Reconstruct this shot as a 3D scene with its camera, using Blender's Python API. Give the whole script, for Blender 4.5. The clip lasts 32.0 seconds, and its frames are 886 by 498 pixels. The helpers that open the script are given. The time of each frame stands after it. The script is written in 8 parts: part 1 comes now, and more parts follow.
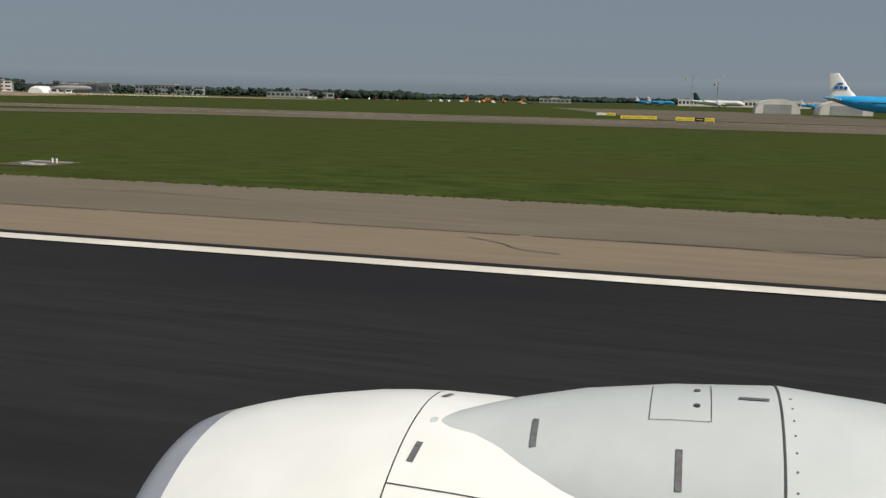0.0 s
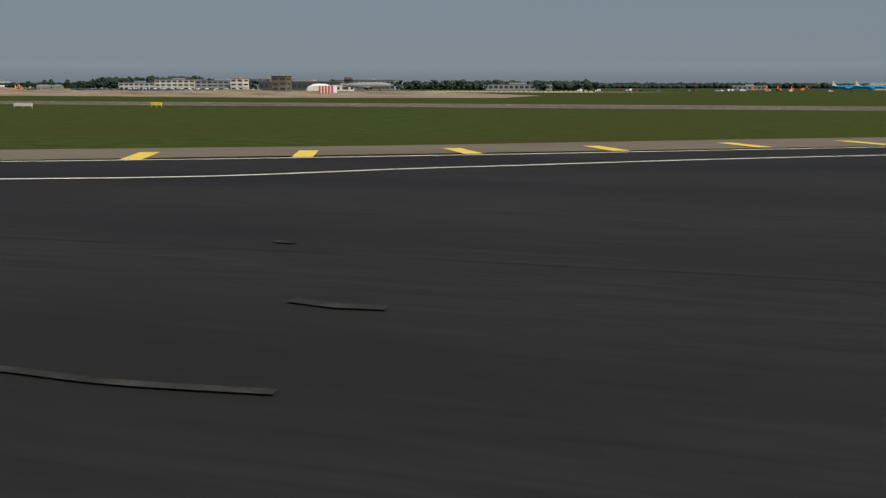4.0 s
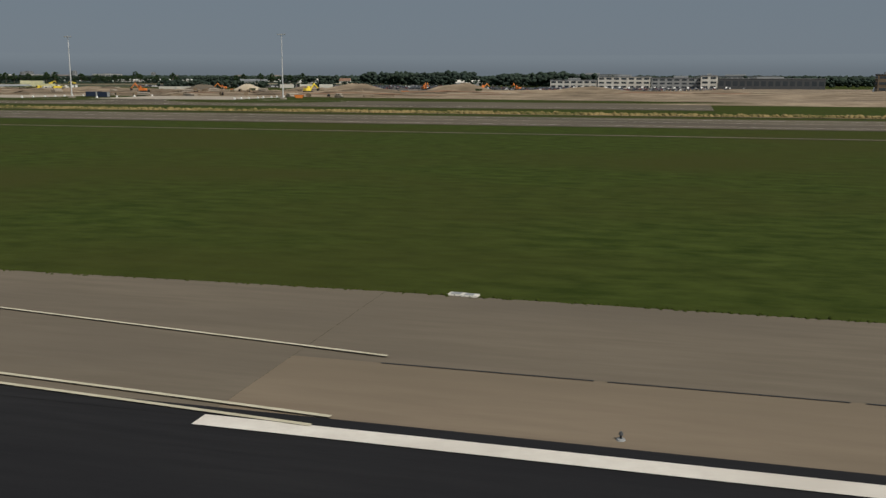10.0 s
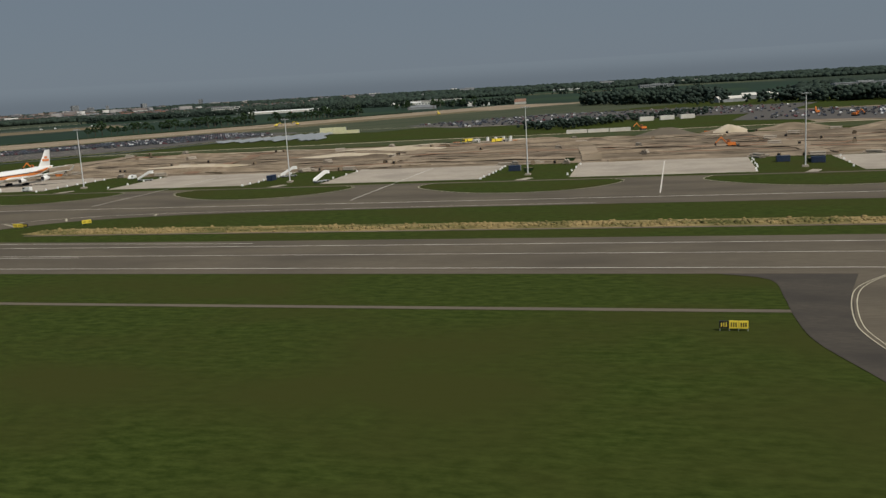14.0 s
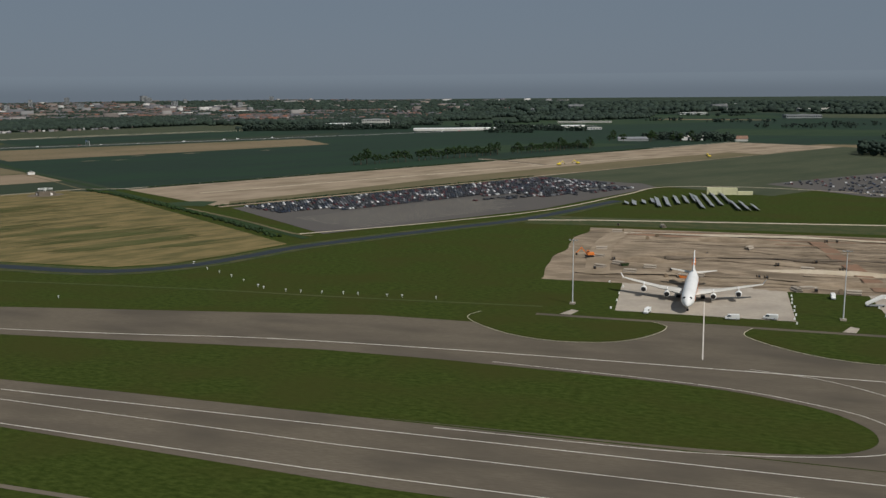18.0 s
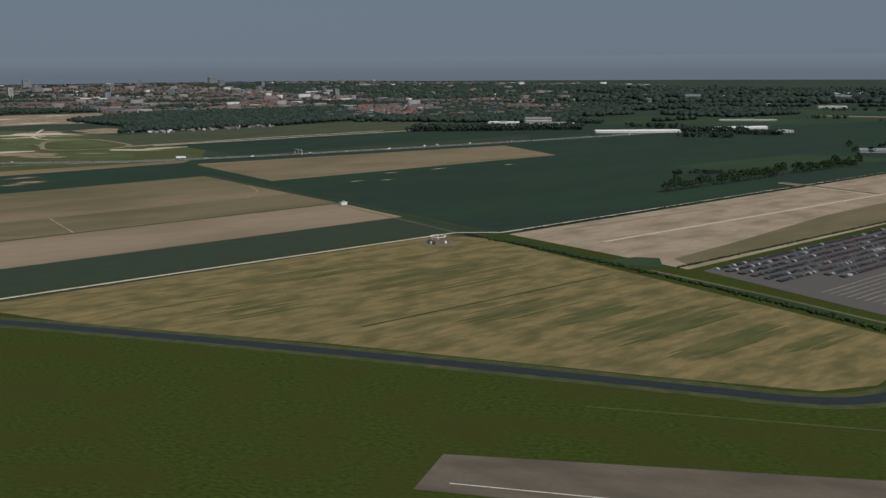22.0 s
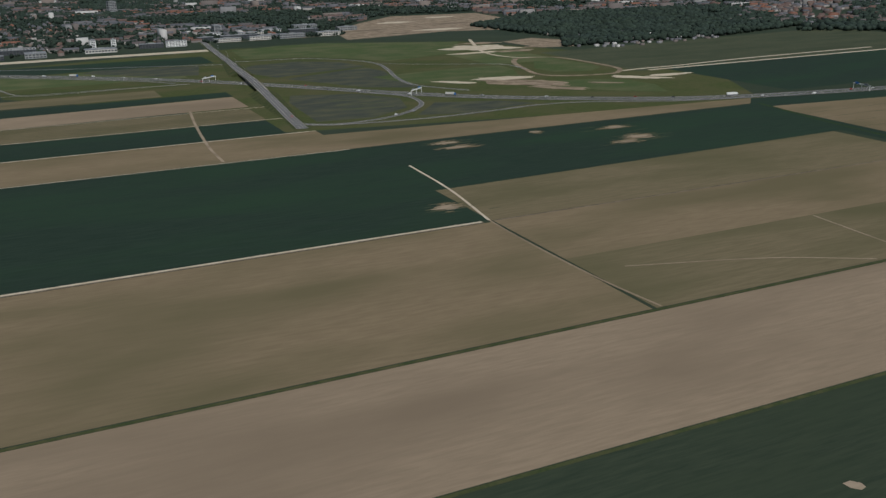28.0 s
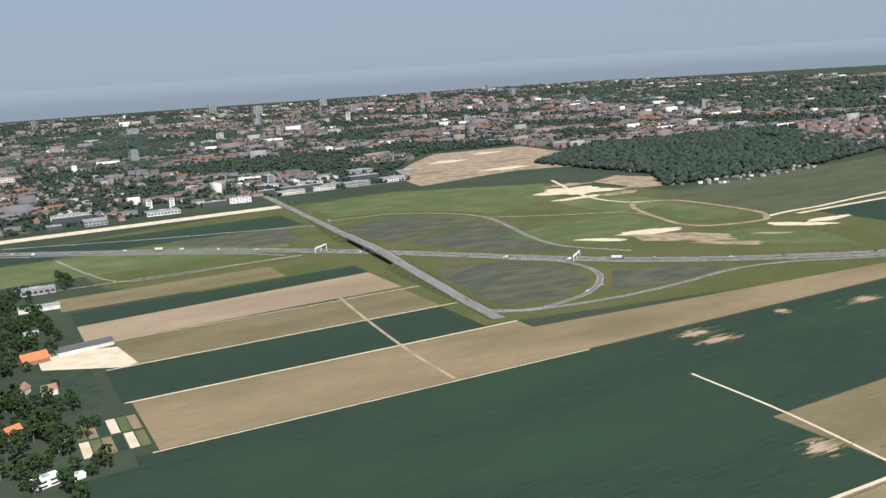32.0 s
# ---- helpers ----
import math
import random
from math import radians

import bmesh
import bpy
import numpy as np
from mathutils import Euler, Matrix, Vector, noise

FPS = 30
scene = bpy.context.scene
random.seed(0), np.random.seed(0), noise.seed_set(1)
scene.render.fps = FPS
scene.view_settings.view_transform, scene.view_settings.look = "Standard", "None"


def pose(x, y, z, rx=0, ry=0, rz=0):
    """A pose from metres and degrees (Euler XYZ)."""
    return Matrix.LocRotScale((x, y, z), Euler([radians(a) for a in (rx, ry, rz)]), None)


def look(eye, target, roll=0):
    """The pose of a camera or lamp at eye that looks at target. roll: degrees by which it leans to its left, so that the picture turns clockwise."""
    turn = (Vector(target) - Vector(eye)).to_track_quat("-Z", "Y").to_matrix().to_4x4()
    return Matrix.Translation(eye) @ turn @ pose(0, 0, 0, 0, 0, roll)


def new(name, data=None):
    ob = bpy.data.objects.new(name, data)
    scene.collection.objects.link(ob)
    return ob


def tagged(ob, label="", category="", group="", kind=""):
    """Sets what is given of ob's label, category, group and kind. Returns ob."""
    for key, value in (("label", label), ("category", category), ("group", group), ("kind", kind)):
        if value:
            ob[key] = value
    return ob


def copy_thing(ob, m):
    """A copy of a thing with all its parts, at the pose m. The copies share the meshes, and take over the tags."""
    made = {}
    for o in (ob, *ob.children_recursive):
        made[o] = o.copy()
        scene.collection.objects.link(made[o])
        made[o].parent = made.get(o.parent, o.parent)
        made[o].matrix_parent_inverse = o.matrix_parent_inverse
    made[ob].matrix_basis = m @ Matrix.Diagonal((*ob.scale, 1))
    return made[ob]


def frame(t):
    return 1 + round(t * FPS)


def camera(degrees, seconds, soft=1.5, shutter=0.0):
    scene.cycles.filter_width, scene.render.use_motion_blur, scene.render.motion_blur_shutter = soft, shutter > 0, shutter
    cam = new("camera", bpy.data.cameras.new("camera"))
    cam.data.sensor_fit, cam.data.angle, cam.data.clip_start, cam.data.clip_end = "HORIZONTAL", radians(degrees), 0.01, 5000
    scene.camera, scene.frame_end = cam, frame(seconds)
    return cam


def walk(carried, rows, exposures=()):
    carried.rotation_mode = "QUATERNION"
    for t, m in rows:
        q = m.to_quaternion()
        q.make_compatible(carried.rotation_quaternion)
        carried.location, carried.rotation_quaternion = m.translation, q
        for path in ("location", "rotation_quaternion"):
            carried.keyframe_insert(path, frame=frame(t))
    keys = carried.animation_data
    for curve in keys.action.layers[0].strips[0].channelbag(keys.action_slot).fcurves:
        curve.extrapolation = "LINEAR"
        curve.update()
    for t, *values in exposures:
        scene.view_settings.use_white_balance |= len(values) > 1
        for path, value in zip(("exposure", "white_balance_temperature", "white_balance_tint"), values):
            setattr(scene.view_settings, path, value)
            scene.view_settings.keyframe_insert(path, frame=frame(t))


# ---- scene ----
U = 0.46          # one real metre in scene metres: keeps the fast flight within the allowed pace
cam = camera(51.3, 32.0, soft=1.4)


def bearing(x, y, z, yaw, pitch, roll):
    """Camera pose from real metres, heading to the left of +y, pitch up and roll, in degrees."""
    eye = Vector((x, y, z)) * U
    a, p = radians(yaw), radians(pitch)
    return look(eye, eye + Vector((-math.sin(a) * math.cos(p), math.cos(a) * math.cos(p), math.sin(p))), roll)


PATH = [
    (0, -208.6, -7.0, 4.0, 15.06, -9.30, 1.32),
    (0.5, -242.8, -7.0, 4.0, 15.20, -9.30, 1.27),
    (1, -277.3, -7.0, 4.0, 15.12, -9.17, 1.28),
    (1.5, -312.2, -7.0, 4.0, 15.05, -9.38, 1.04),
    (2, -347.4, -7.0, 4.0, 15.02, -9.76, 1.05),
    (2.5, -382.9, -7.0, 4.0, 15.14, -9.79, 1.26),
    (3, -418.8, -7.0, 4.0, 15.14, -9.73, 0.96),
    (3.5, -455.0, -7.0, 4.0, 15.12, -9.76, 0.56),
    (4, -491.5, -7.0, 4.0, 15.22, -9.97, 0.09),
    (4.5, -528.3, -7.0, 4.0, 15.67, -11.18, 1.12),
    (6.5, -677.3, -7.0, 4.8, 15.51, -11.42, -0.82),
    (7, -714.9, -7.0, 5.0, 15.33, -11.60, -0.67),
    (7.5, -752.7, -7.0, 5.2, 15.22, -11.33, -0.87),
    (8, -790.8, -7.0, 5.4, 15.13, -11.28, -0.92),
    (8.5, -829.2, -7.0, 5.8, 15.05, -11.88, -0.50),
    (9, -867.9, -7.0, 6.6, 14.98, -11.81, -0.31),
    (9.5, -906.9, -6.9, 7.5, 14.96, -11.35, -0.09),
    (10, -946.0, -6.7, 8.8, 14.94, -10.47, 0.13),
    (10.5, -984.9, -6.3, 10.4, 14.84, -9.36, 0.38),
    (11, -1023.5, -5.9, 12.5, 14.97, -9.08, -1.16),
    (11.5, -1061.9, -5.4, 15.1, 15.50, -9.68, -2.39),
    (12, -1099.8, -4.9, 18.4, 15.76, -9.55, -2.79),
    (12.5, -1137.6, -4.5, 22.2, 15.43, -9.00, -2.62),
    (13, -1175.4, -4.3, 26.5, 15.58, -8.80, -2.57),
    (13.5, -1213.4, -4.3, 31.2, 15.83, -9.51, -3.29),
    (14, -1251.8, -4.6, 36.3, 16.12, -9.93, -3.33),
    (14.5, -1290.5, -5.2, 41.8, 16.18, -9.73, -2.79),
    (15, -1329.5, -5.9, 47.6, 16.49, -9.62, -2.70),
    (15.5, -1368.8, -6.8, 53.7, 16.93, -9.91, -2.44),
    (17.5, -1527.2, -11.4, 80.6, 17.42, -9.78, -1.01),
    (18, -1567.4, -13.2, 87.4, 17.61, -9.77, -0.48),
    (18.5, -1607.8, -15.4, 94.2, 17.87, -9.74, -0.17),
    (19, -1648.3, -17.7, 100.9, 17.82, -8.90, 0.52),
    (19.5, -1688.9, -20.3, 107.4, 17.49, -7.78, 1.23),
    (20, -1729.7, -23.0, 113.8, 17.40, -7.12, 1.04),
    (20.5, -1770.7, -25.8, 120.0, 17.78, -7.45, 0.92),
    (21, -1811.9, -28.5, 126.1, 18.46, -8.62, 0.74),
    (21.5, -1853.4, -31.2, 132.1, 19.09, -10.08, 0.18),
    (22, -1895.1, -33.9, 137.9, 19.46, -11.18, -0.30),
    (22.5, -1936.9, -36.5, 143.6, 19.64, -11.76, -0.57),
    (23, -1978.9, -39.0, 149.2, 20.74, -11.30, -0.42),
    (23.5, -2020.9, -41.5, 154.6, 25.18, -10.81, 0.19),
    (24, -2062.9, -43.8, 159.7, 29.66, -10.97, -0.28),
    (24.5, -2104.6, -46.0, 164.7, 32.57, -11.72, -0.11),
    (25, -2146.1, -48.0, 169.5, 34.43, -13.18, 0.93),
    (25.5, -2187.2, -49.8, 174.2, 35.08, -13.82, 1.27),
    (27.5, -2348.1, -53.0, 192.8, 34.98, -16.03, -0.50),
    (28, -2387.7, -52.8, 197.9, 34.09, -18.28, -1.18),
    (28.5, -2427.1, -52.2, 203.1, 33.48, -20.29, -1.14),
    (29, -2466.2, -51.2, 208.7, 33.27, -21.18, -1.36),
    (29.5, -2505.0, -50.0, 214.4, 33.09, -20.86, -1.70),
    (30, -2543.4, -48.5, 220.5, 33.03, -19.55, -2.40),
    (30.5, -2581.4, -46.8, 226.7, 33.05, -17.31, -3.11),
    (31, -2618.9, -44.9, 233.2, 33.19, -15.01, -3.92),
    (31.5, -2656.0, -42.8, 239.8, 32.39, -12.57, -4.37),
    (32, -2692.8, -40.6, 246.5, 31.61, -11.31, -3.55),
]
EXPO = [(0, 0.30, 6500, 10), (4, 0.27, 6500, 10), (8, 0.36, 6500, 10), (8.6, 0.2, 6500, 10), (9, -0.22, 6450, 10), (10, -0.05, 6430, 10), (12, -0.03, 6400, 10), (18, -0.06, 6160, 11), (20, -0.27, 6100, 12), (22, -0.15, 6030, 12), (25, -0.22, 5960, 11), (28, -0.28, 5870, 11), (30, -0.34, 5830, 11), (31, 0.48, 5930, 13), (32, 1.06, 6070, 14)]
walk(cam, [(t, bearing(*row)) for t, *row in PATH], EXPO)

# ---- light ----
SUN_AZ, SUN_EL = radians(-34), radians(50)     # from +x, turned towards -y
sun_from = Vector((math.cos(SUN_AZ) * math.cos(SUN_EL), math.sin(SUN_AZ) * math.cos(SUN_EL), math.sin(SUN_EL)))
world = bpy.data.worlds.new("hazy_sky")
scene.world = world
world.use_nodes = True
wn = world.node_tree
sky = wn.nodes.new("ShaderNodeTexSky")
sky.sky_type, sky.sun_disc = "NISHITA", False
sky.sun_elevation, sky.sun_rotation = SUN_EL, radians(90) - SUN_AZ
sky.air_density, sky.dust_density, sky.ozone_density = 1.0, 0.6, 2.0
haze = wn.nodes.new("ShaderNodeMix")
haze.data_type, haze.blend_type = "RGBA", "MIX"
haze.inputs["Factor"].default_value = 0.92       # thick even summer haze over the clear sky
haze.inputs["B"].default_value = (3.3, 4.0, 4.75, 1)
wn.nodes["Background"].inputs["Strength"].default_value = 0.05
wn.links.new(sky.outputs["Color"], haze.inputs["A"])
wn.links.new(haze.outputs["Result"], wn.nodes["Background"].inputs["Color"])
lamp = bpy.data.lights.new("sun", "SUN")
lamp.energy, lamp.angle, lamp.color = 3.5, radians(0.6), (1.0, 0.93, 0.82)
sun = new("sun", lamp)
sun.matrix_world = look(sun_from * 100, (0, 0, 0))


# ---- materials ----
def mat(name, a, b, size=1.0, rough=0.9, big=None, big_size=60.0, turn=0.0, stretch=(1, 1), bump=0.0, metal=0.0, island=0.0, spec=0.3):
    """Two tones at one grain, a third tone in large patches; sizes in real metres, stretched along a turned direction."""
    m = bpy.data.materials.new(name)
    m.use_nodes = True
    t = m.node_tree
    bsdf = t.nodes["Principled BSDF"]
    bsdf.inputs["Roughness"].default_value = rough
    bsdf.inputs["Metallic"].default_value = metal
    bsdf.inputs["Specular IOR Level"].default_value = spec
    co = t.nodes.new("ShaderNodeTexCoord")
    mp = t.nodes.new("ShaderNodeMapping")
    mp.vector_type = "TEXTURE"
    mp.inputs["Rotation"].default_value[2] = radians(turn)
    mp.inputs["Scale"].default_value = (size * U * stretch[0], size * U * stretch[1], size * U)
    t.links.new(co.outputs["Object"], mp.inputs["Vector"])
    n1 = t.nodes.new("ShaderNodeTexNoise")
    n1.inputs["Scale"].default_value, n1.inputs["Detail"].default_value, n1.inputs["Roughness"].default_value = 1.0, 5.0, 0.65
    t.links.new(mp.outputs["Vector"], n1.inputs["Vector"])
    r1 = t.nodes.new("ShaderNodeMapRange")
    r1.inputs["From Min"].default_value, r1.inputs["From Max"].default_value = 0.35, 0.65
    t.links.new(n1.outputs["Fac"], r1.inputs["Value"])
    mix = t.nodes.new("ShaderNodeMix")
    mix.data_type = "RGBA"
    mix.inputs["A"].default_value, mix.inputs["B"].default_value = (*a, 1), (*b, 1)
    t.links.new(r1.outputs["Result"], mix.inputs["Factor"])
    colour = mix.outputs["Result"]
    if big:
        mp2 = t.nodes.new("ShaderNodeMapping")
        mp2.vector_type = "TEXTURE"
        mp2.inputs["Rotation"].default_value[2] = radians(turn)
        mp2.inputs["Scale"].default_value = (big_size * U * stretch[0] ** 0.5, big_size * U * stretch[1] ** 0.5, big_size * U)
        t.links.new(co.outputs["Object"], mp2.inputs["Vector"])
        n2 = t.nodes.new("ShaderNodeTexNoise")
        n2.inputs["Scale"].default_value, n2.inputs["Detail"].default_value = 1.0, 3.0
        t.links.new(mp2.outputs["Vector"], n2.inputs["Vector"])
        r2 = t.nodes.new("ShaderNodeMapRange")
        r2.inputs["From Min"].default_value, r2.inputs["From Max"].default_value = 0.42, 0.68
        t.links.new(n2.outputs["Fac"], r2.inputs["Value"])
        mix2 = t.nodes.new("ShaderNodeMix")
        mix2.data_type = "RGBA"
        mix2.inputs["B"].default_value = (*big, 1)
        t.links.new(r2.outputs["Result"], mix2.inputs["Factor"])
        t.links.new(colour, mix2.inputs["A"])
        colour = mix2.outputs["Result"]
    if island:
        g = t.nodes.new("ShaderNodeNewGeometry")
        h = t.nodes.new("ShaderNodeHueSaturation")
        v = t.nodes.new("ShaderNodeMapRange")
        v.inputs["To Min"].default_value, v.inputs["To Max"].default_value = 1 - island, 1 + island
        t.links.new(g.outputs["Random Per Island"], v.inputs["Value"])
        t.links.new(v.outputs["Result"], h.inputs["Value"])
        t.links.new(colour, h.inputs["Color"])
        colour = h.outputs["Color"]
    t.links.new(colour, bsdf.inputs["Base Color"])
    if bump:
        bp = t.nodes.new("ShaderNodeBump")
        bp.inputs["Strength"].default_value, bp.inputs["Distance"].default_value = bump, 0.2 * U
        t.links.new(n1.outputs["Fac"], bp.inputs["Height"])
        t.links.new(bp.outputs["Normal"], bsdf.inputs["Normal"])
    return m


def ramp_mat(name, colours, rough=0.6, metal=0.0, spec=0.4):
    """Each separate piece of the mesh takes one of the colours."""
    m = bpy.data.materials.new(name)
    m.use_nodes = True
    t = m.node_tree
    bsdf = t.nodes["Principled BSDF"]
    bsdf.inputs["Roughness"].default_value, bsdf.inputs["Metallic"].default_value = rough, metal
    bsdf.inputs["Specular IOR Level"].default_value = spec
    g = t.nodes.new("ShaderNodeNewGeometry")
    r = t.nodes.new("ShaderNodeValToRGB")
    r.color_ramp.interpolation = "CONSTANT"
    while len(r.color_ramp.elements) < len(colours):
        r.color_ramp.elements.new(0.5)
    for k, c in enumerate(colours):
        r.color_ramp.elements[k].position = k / len(colours)
        r.color_ramp.elements[k].color = (*c, 1)
    t.links.new(g.outputs["Random Per Island"], r.inputs["Fac"])
    t.links.new(r.outputs["Color"], bsdf.inputs["Base Color"])
    return m


def glow(name, colour, strength):
    m = bpy.data.materials.new(name)
    m.use_nodes = True
    b = m.node_tree.nodes["Principled BSDF"]
    b.inputs["Base Color"].default_value = (0, 0, 0, 1)
    b.inputs["Specular IOR Level"].default_value = 0
    b.inputs["Emission Color"].default_value = (*colour, 1)
    b.inputs["Emission Strength"].default_value = strength
    return m


ROWS = 58.7     # heading of the polder's field rows
GRASS = mat("airfield_grass", (0.025, 0.038, 0.0065), (0.052, 0.070, 0.014), 1.4, 0.95, (0.044, 0.049, 0.0115), 28, 0, (2, 1), 0.5, spec=0.04)
ROUGH = mat("rough_olive_grass", (0.052, 0.066, 0.024), (0.078, 0.090, 0.034), 4, 0.95, (0.090, 0.088, 0.042), 60, ROWS, (2, 1), 0.4, spec=0.05)
LAWN = mat("fresh_green_grass", (0.058, 0.084, 0.032), (0.078, 0.102, 0.042), 4, 0.95, (0.104, 0.112, 0.056), 45, ROWS, (2, 1), 0.3, spec=0.05)
MEADOW = mat("meadow_grass", (0.062, 0.088, 0.034), (0.084, 0.106, 0.044), 3, 0.95, (0.115, 0.120, 0.058), 50, ROWS, (2, 1), 0.4, spec=0.08)
PALEYELLOW = mat("worn_yellow_marking", (0.60, 0.54, 0.33), (0.70, 0.64, 0.42), 0.8, 0.8, (0.42, 0.38, 0.24), 4)
DARKSOIL = mat("damp_dark_earth", (0.110, 0.088, 0.064), (0.165, 0.130, 0.094), 2, 0.95, (0.20, 0.160, 0.118), 9, 0, (3, 1), 0.5, spec=0.08)
REDSOIL = mat("reddish_clay", (0.215, 0.128, 0.082), (0.275, 0.175, 0.118), 2, 0.95, (0.19, 0.13, 0.09), 8, 0, (4, 1), 0.5, spec=0.08)
DRYGRASS = mat("dry_grass", (0.36, 0.27, 0.13), (0.20, 0.155, 0.065), 0.9, 0.95, (0.085, 0.090, 0.030), 7, 0, (5, 1), 0.3, spec=0.08)
ASPHALT = mat("runway_asphalt", (0.018, 0.018, 0.019), (0.026, 0.026, 0.027), 0.35, 0.9, (0.015, 0.015, 0.017), 9, 0, (12, 1), 0.15, spec=0.1)
TAXI = mat("taxiway_asphalt", (0.114, 0.096, 0.071), (0.146, 0.124, 0.093), 0.5, 0.9, (0.092, 0.079, 0.061), 16, 0, (6, 1), 0.15, spec=0.08)
SHOULDER = mat("brown_concrete", (0.186, 0.148, 0.107), (0.214, 0.172, 0.124), 0.6, 0.9, (0.162, 0.132, 0.095), 7, 0, (8, 1), 0.15, spec=0.08)
GREYSH = mat("grey_shoulder", (0.140, 0.118, 0.089), (0.167, 0.141, 0.107), 0.6, 0.9, (0.122, 0.104, 0.081), 10, 0, (8, 1), 0.15, spec=0.08)
CONCRETE = mat("apron_concrete", (0.36, 0.315, 0.255), (0.43, 0.375, 0.305), 2, 0.85, (0.31, 0.27, 0.22), 14)
WHITE = mat("white_marking", (0.62, 0.58, 0.52), (0.74, 0.71, 0.64), 0.8, 0.8, (0.55, 0.51, 0.45), 6)
YELLOW = mat("yellow_marking", (0.62, 0.45, 0.06), (0.70, 0.54, 0.10), 0.8, 0.8)
FADED = mat("faded_marking", (0.46, 0.42, 0.30), (0.54, 0.50, 0.38), 0.8, 0.8)
RED = mat("red_marking", (0.50, 0.03, 0.04), (0.60, 0.06, 0.06), 0.8, 0.8)
SOIL = mat("bare_soil", (0.230, 0.178, 0.122), (0.280, 0.218, 0.150), 3, 0.95, (0.196, 0.152, 0.104), 70, ROWS, (8, 1), 0.2, spec=0.08)
STUBBLE = mat("tan_stubble_field", (0.176, 0.136, 0.084), (0.218, 0.170, 0.104), 3, 0.95, (0.132, 0.112, 0.062), 75, ROWS, (7, 1), 0.2, spec=0.08)
PALECROP = mat("pale_young_crop", (0.136, 0.114, 0.066), (0.172, 0.142, 0.084), 3, 0.95, (0.108, 0.099, 0.052), 55, ROWS, (8, 1), 0.2, spec=0.08)
CROP = mat("dark_green_crop", (0.018, 0.033, 0.023), (0.028, 0.045, 0.032), 2.5, 0.9, (0.024, 0.047, 0.027), 70, ROWS, (12, 1), 0.3, spec=0.08)
GREYCROP = mat("grey_green_crop", (0.058, 0.068, 0.040), (0.080, 0.088, 0.052), 2.5, 0.9, (0.050, 0.062, 0.036), 40, ROWS, (10, 1), 0.3, spec=0.08)
YELLOWCROP = mat("ripening_yellow_crop", (0.225, 0.170, 0.078), (0.150, 0.124, 0.054), 5.0, 0.95, (0.104, 0.094, 0.040), 12, ROWS, (4, 1), 0.3, spec=0.05)
GREENROWS = mat("green_rows_in_corn", (0.062, 0.074, 0.026), (0.100, 0.100, 0.040), 3.0, 0.95, (0.120, 0.108, 0.046), 12, ROWS, (8, 1), 0.3, spec=0.05)
DULLCROP = mat("dull_green_crop", (0.029, 0.042, 0.027), (0.044, 0.057, 0.036), 2.5, 0.9, (0.036, 0.050, 0.030), 40, ROWS, (10, 1), 0.3, spec=0.08)
FRESHCROP = mat("fresh_green_crop", (0.030, 0.050, 0.026), (0.042, 0.064, 0.032), 2.5, 0.9, (0.026, 0.046, 0.024), 60, ROWS, (10, 1), 0.3, spec=0.08)
STRIP = mat("dry_sandy_soil", (0.285, 0.225, 0.160), (0.345, 0.278, 0.200), 3, 0.95, (0.205, 0.162, 0.110), 24, ROWS, (4, 1), 0.2, spec=0.08)
OLDPAINT = mat("worn_out_paint", (0.024, 0.024, 0.024), (0.055, 0.054, 0.052), 0.25, 0.85, (0.020, 0.020, 0.020), 1.0, spec=0.1)
SAND = mat("construction_sand", (0.205, 0.158, 0.110), (0.36, 0.288, 0.205), 3.0, 0.95, (0.150, 0.118, 0.083), 15, 0, (3, 1), 0.6, spec=0.08)
PALESAND = mat("pale_sand_track", (0.484, 0.414, 0.308), (0.546, 0.475, 0.370), 3, 0.95, (0.422, 0.352, 0.246), 15)
WATER = mat("ditch_water", (0.022, 0.027, 0.030), (0.028, 0.033, 0.036), 4, 0.35, None, 10, 0, (1, 1), 0.02, 0, 0, 0.03)
REED = mat("reed_bank", (0.036, 0.056, 0.022), (0.060, 0.068, 0.028), 2, 0.95, (0.080, 0.080, 0.036), 9, spec=0.08)
EARTHROW = mat("earth_between_rows", (0.022, 0.036, 0.023), (0.030, 0.044, 0.028), 3, 0.95, (0.018, 0.032, 0.020), 20, spec=0.08)
POND = mat("dark_planted_ground", (0.041, 0.050, 0.041), (0.068, 0.072, 0.056), 5, 0.9, (0.086, 0.090, 0.054), 24, ROWS, (4, 1), spec=0.08)
ROAD = mat("motorway_asphalt", (0.115, 0.115, 0.118), (0.145, 0.144, 0.145), 1, 0.9, (0.10, 0.10, 0.10), 20)
PAVER = mat("parking_asphalt", (0.080, 0.072, 0.065), (0.105, 0.095, 0.085), 1, 0.9, (0.090, 0.083, 0.075), 30)
LEAF = mat("leaves", (0.019, 0.036, 0.014), (0.034, 0.058, 0.020), 1.2, 0.9, (0.025, 0.041, 0.020), 25, 0, (1, 1), 0.5, 0, 0.35, spec=0.08)
# Leaf green lifted and blued: distance haze painted into the far foliage's colour.
FARLEAF = mat("hazed_far_leaves", (0.025, 0.039, 0.030), (0.040, 0.056, 0.040), 3, 0.9, (0.030, 0.044, 0.037), 90, 0, (1, 1), 0.3, 0, 0.3, spec=0.1)
FARLAND = mat("wooded_land", (0.024, 0.038, 0.026), (0.038, 0.052, 0.034), 14, 0.95, (0.044, 0.058, 0.038), 260, spec=0.08)
BARK = mat("bark", (0.10, 0.075, 0.05), (0.14, 0.11, 0.08), 0.3, 0.95)
PAINT = mat("white_paint", (0.78, 0.78, 0.76), (0.82, 0.82, 0.80), 1, 0.45, (0.74, 0.74, 0.71), 8)
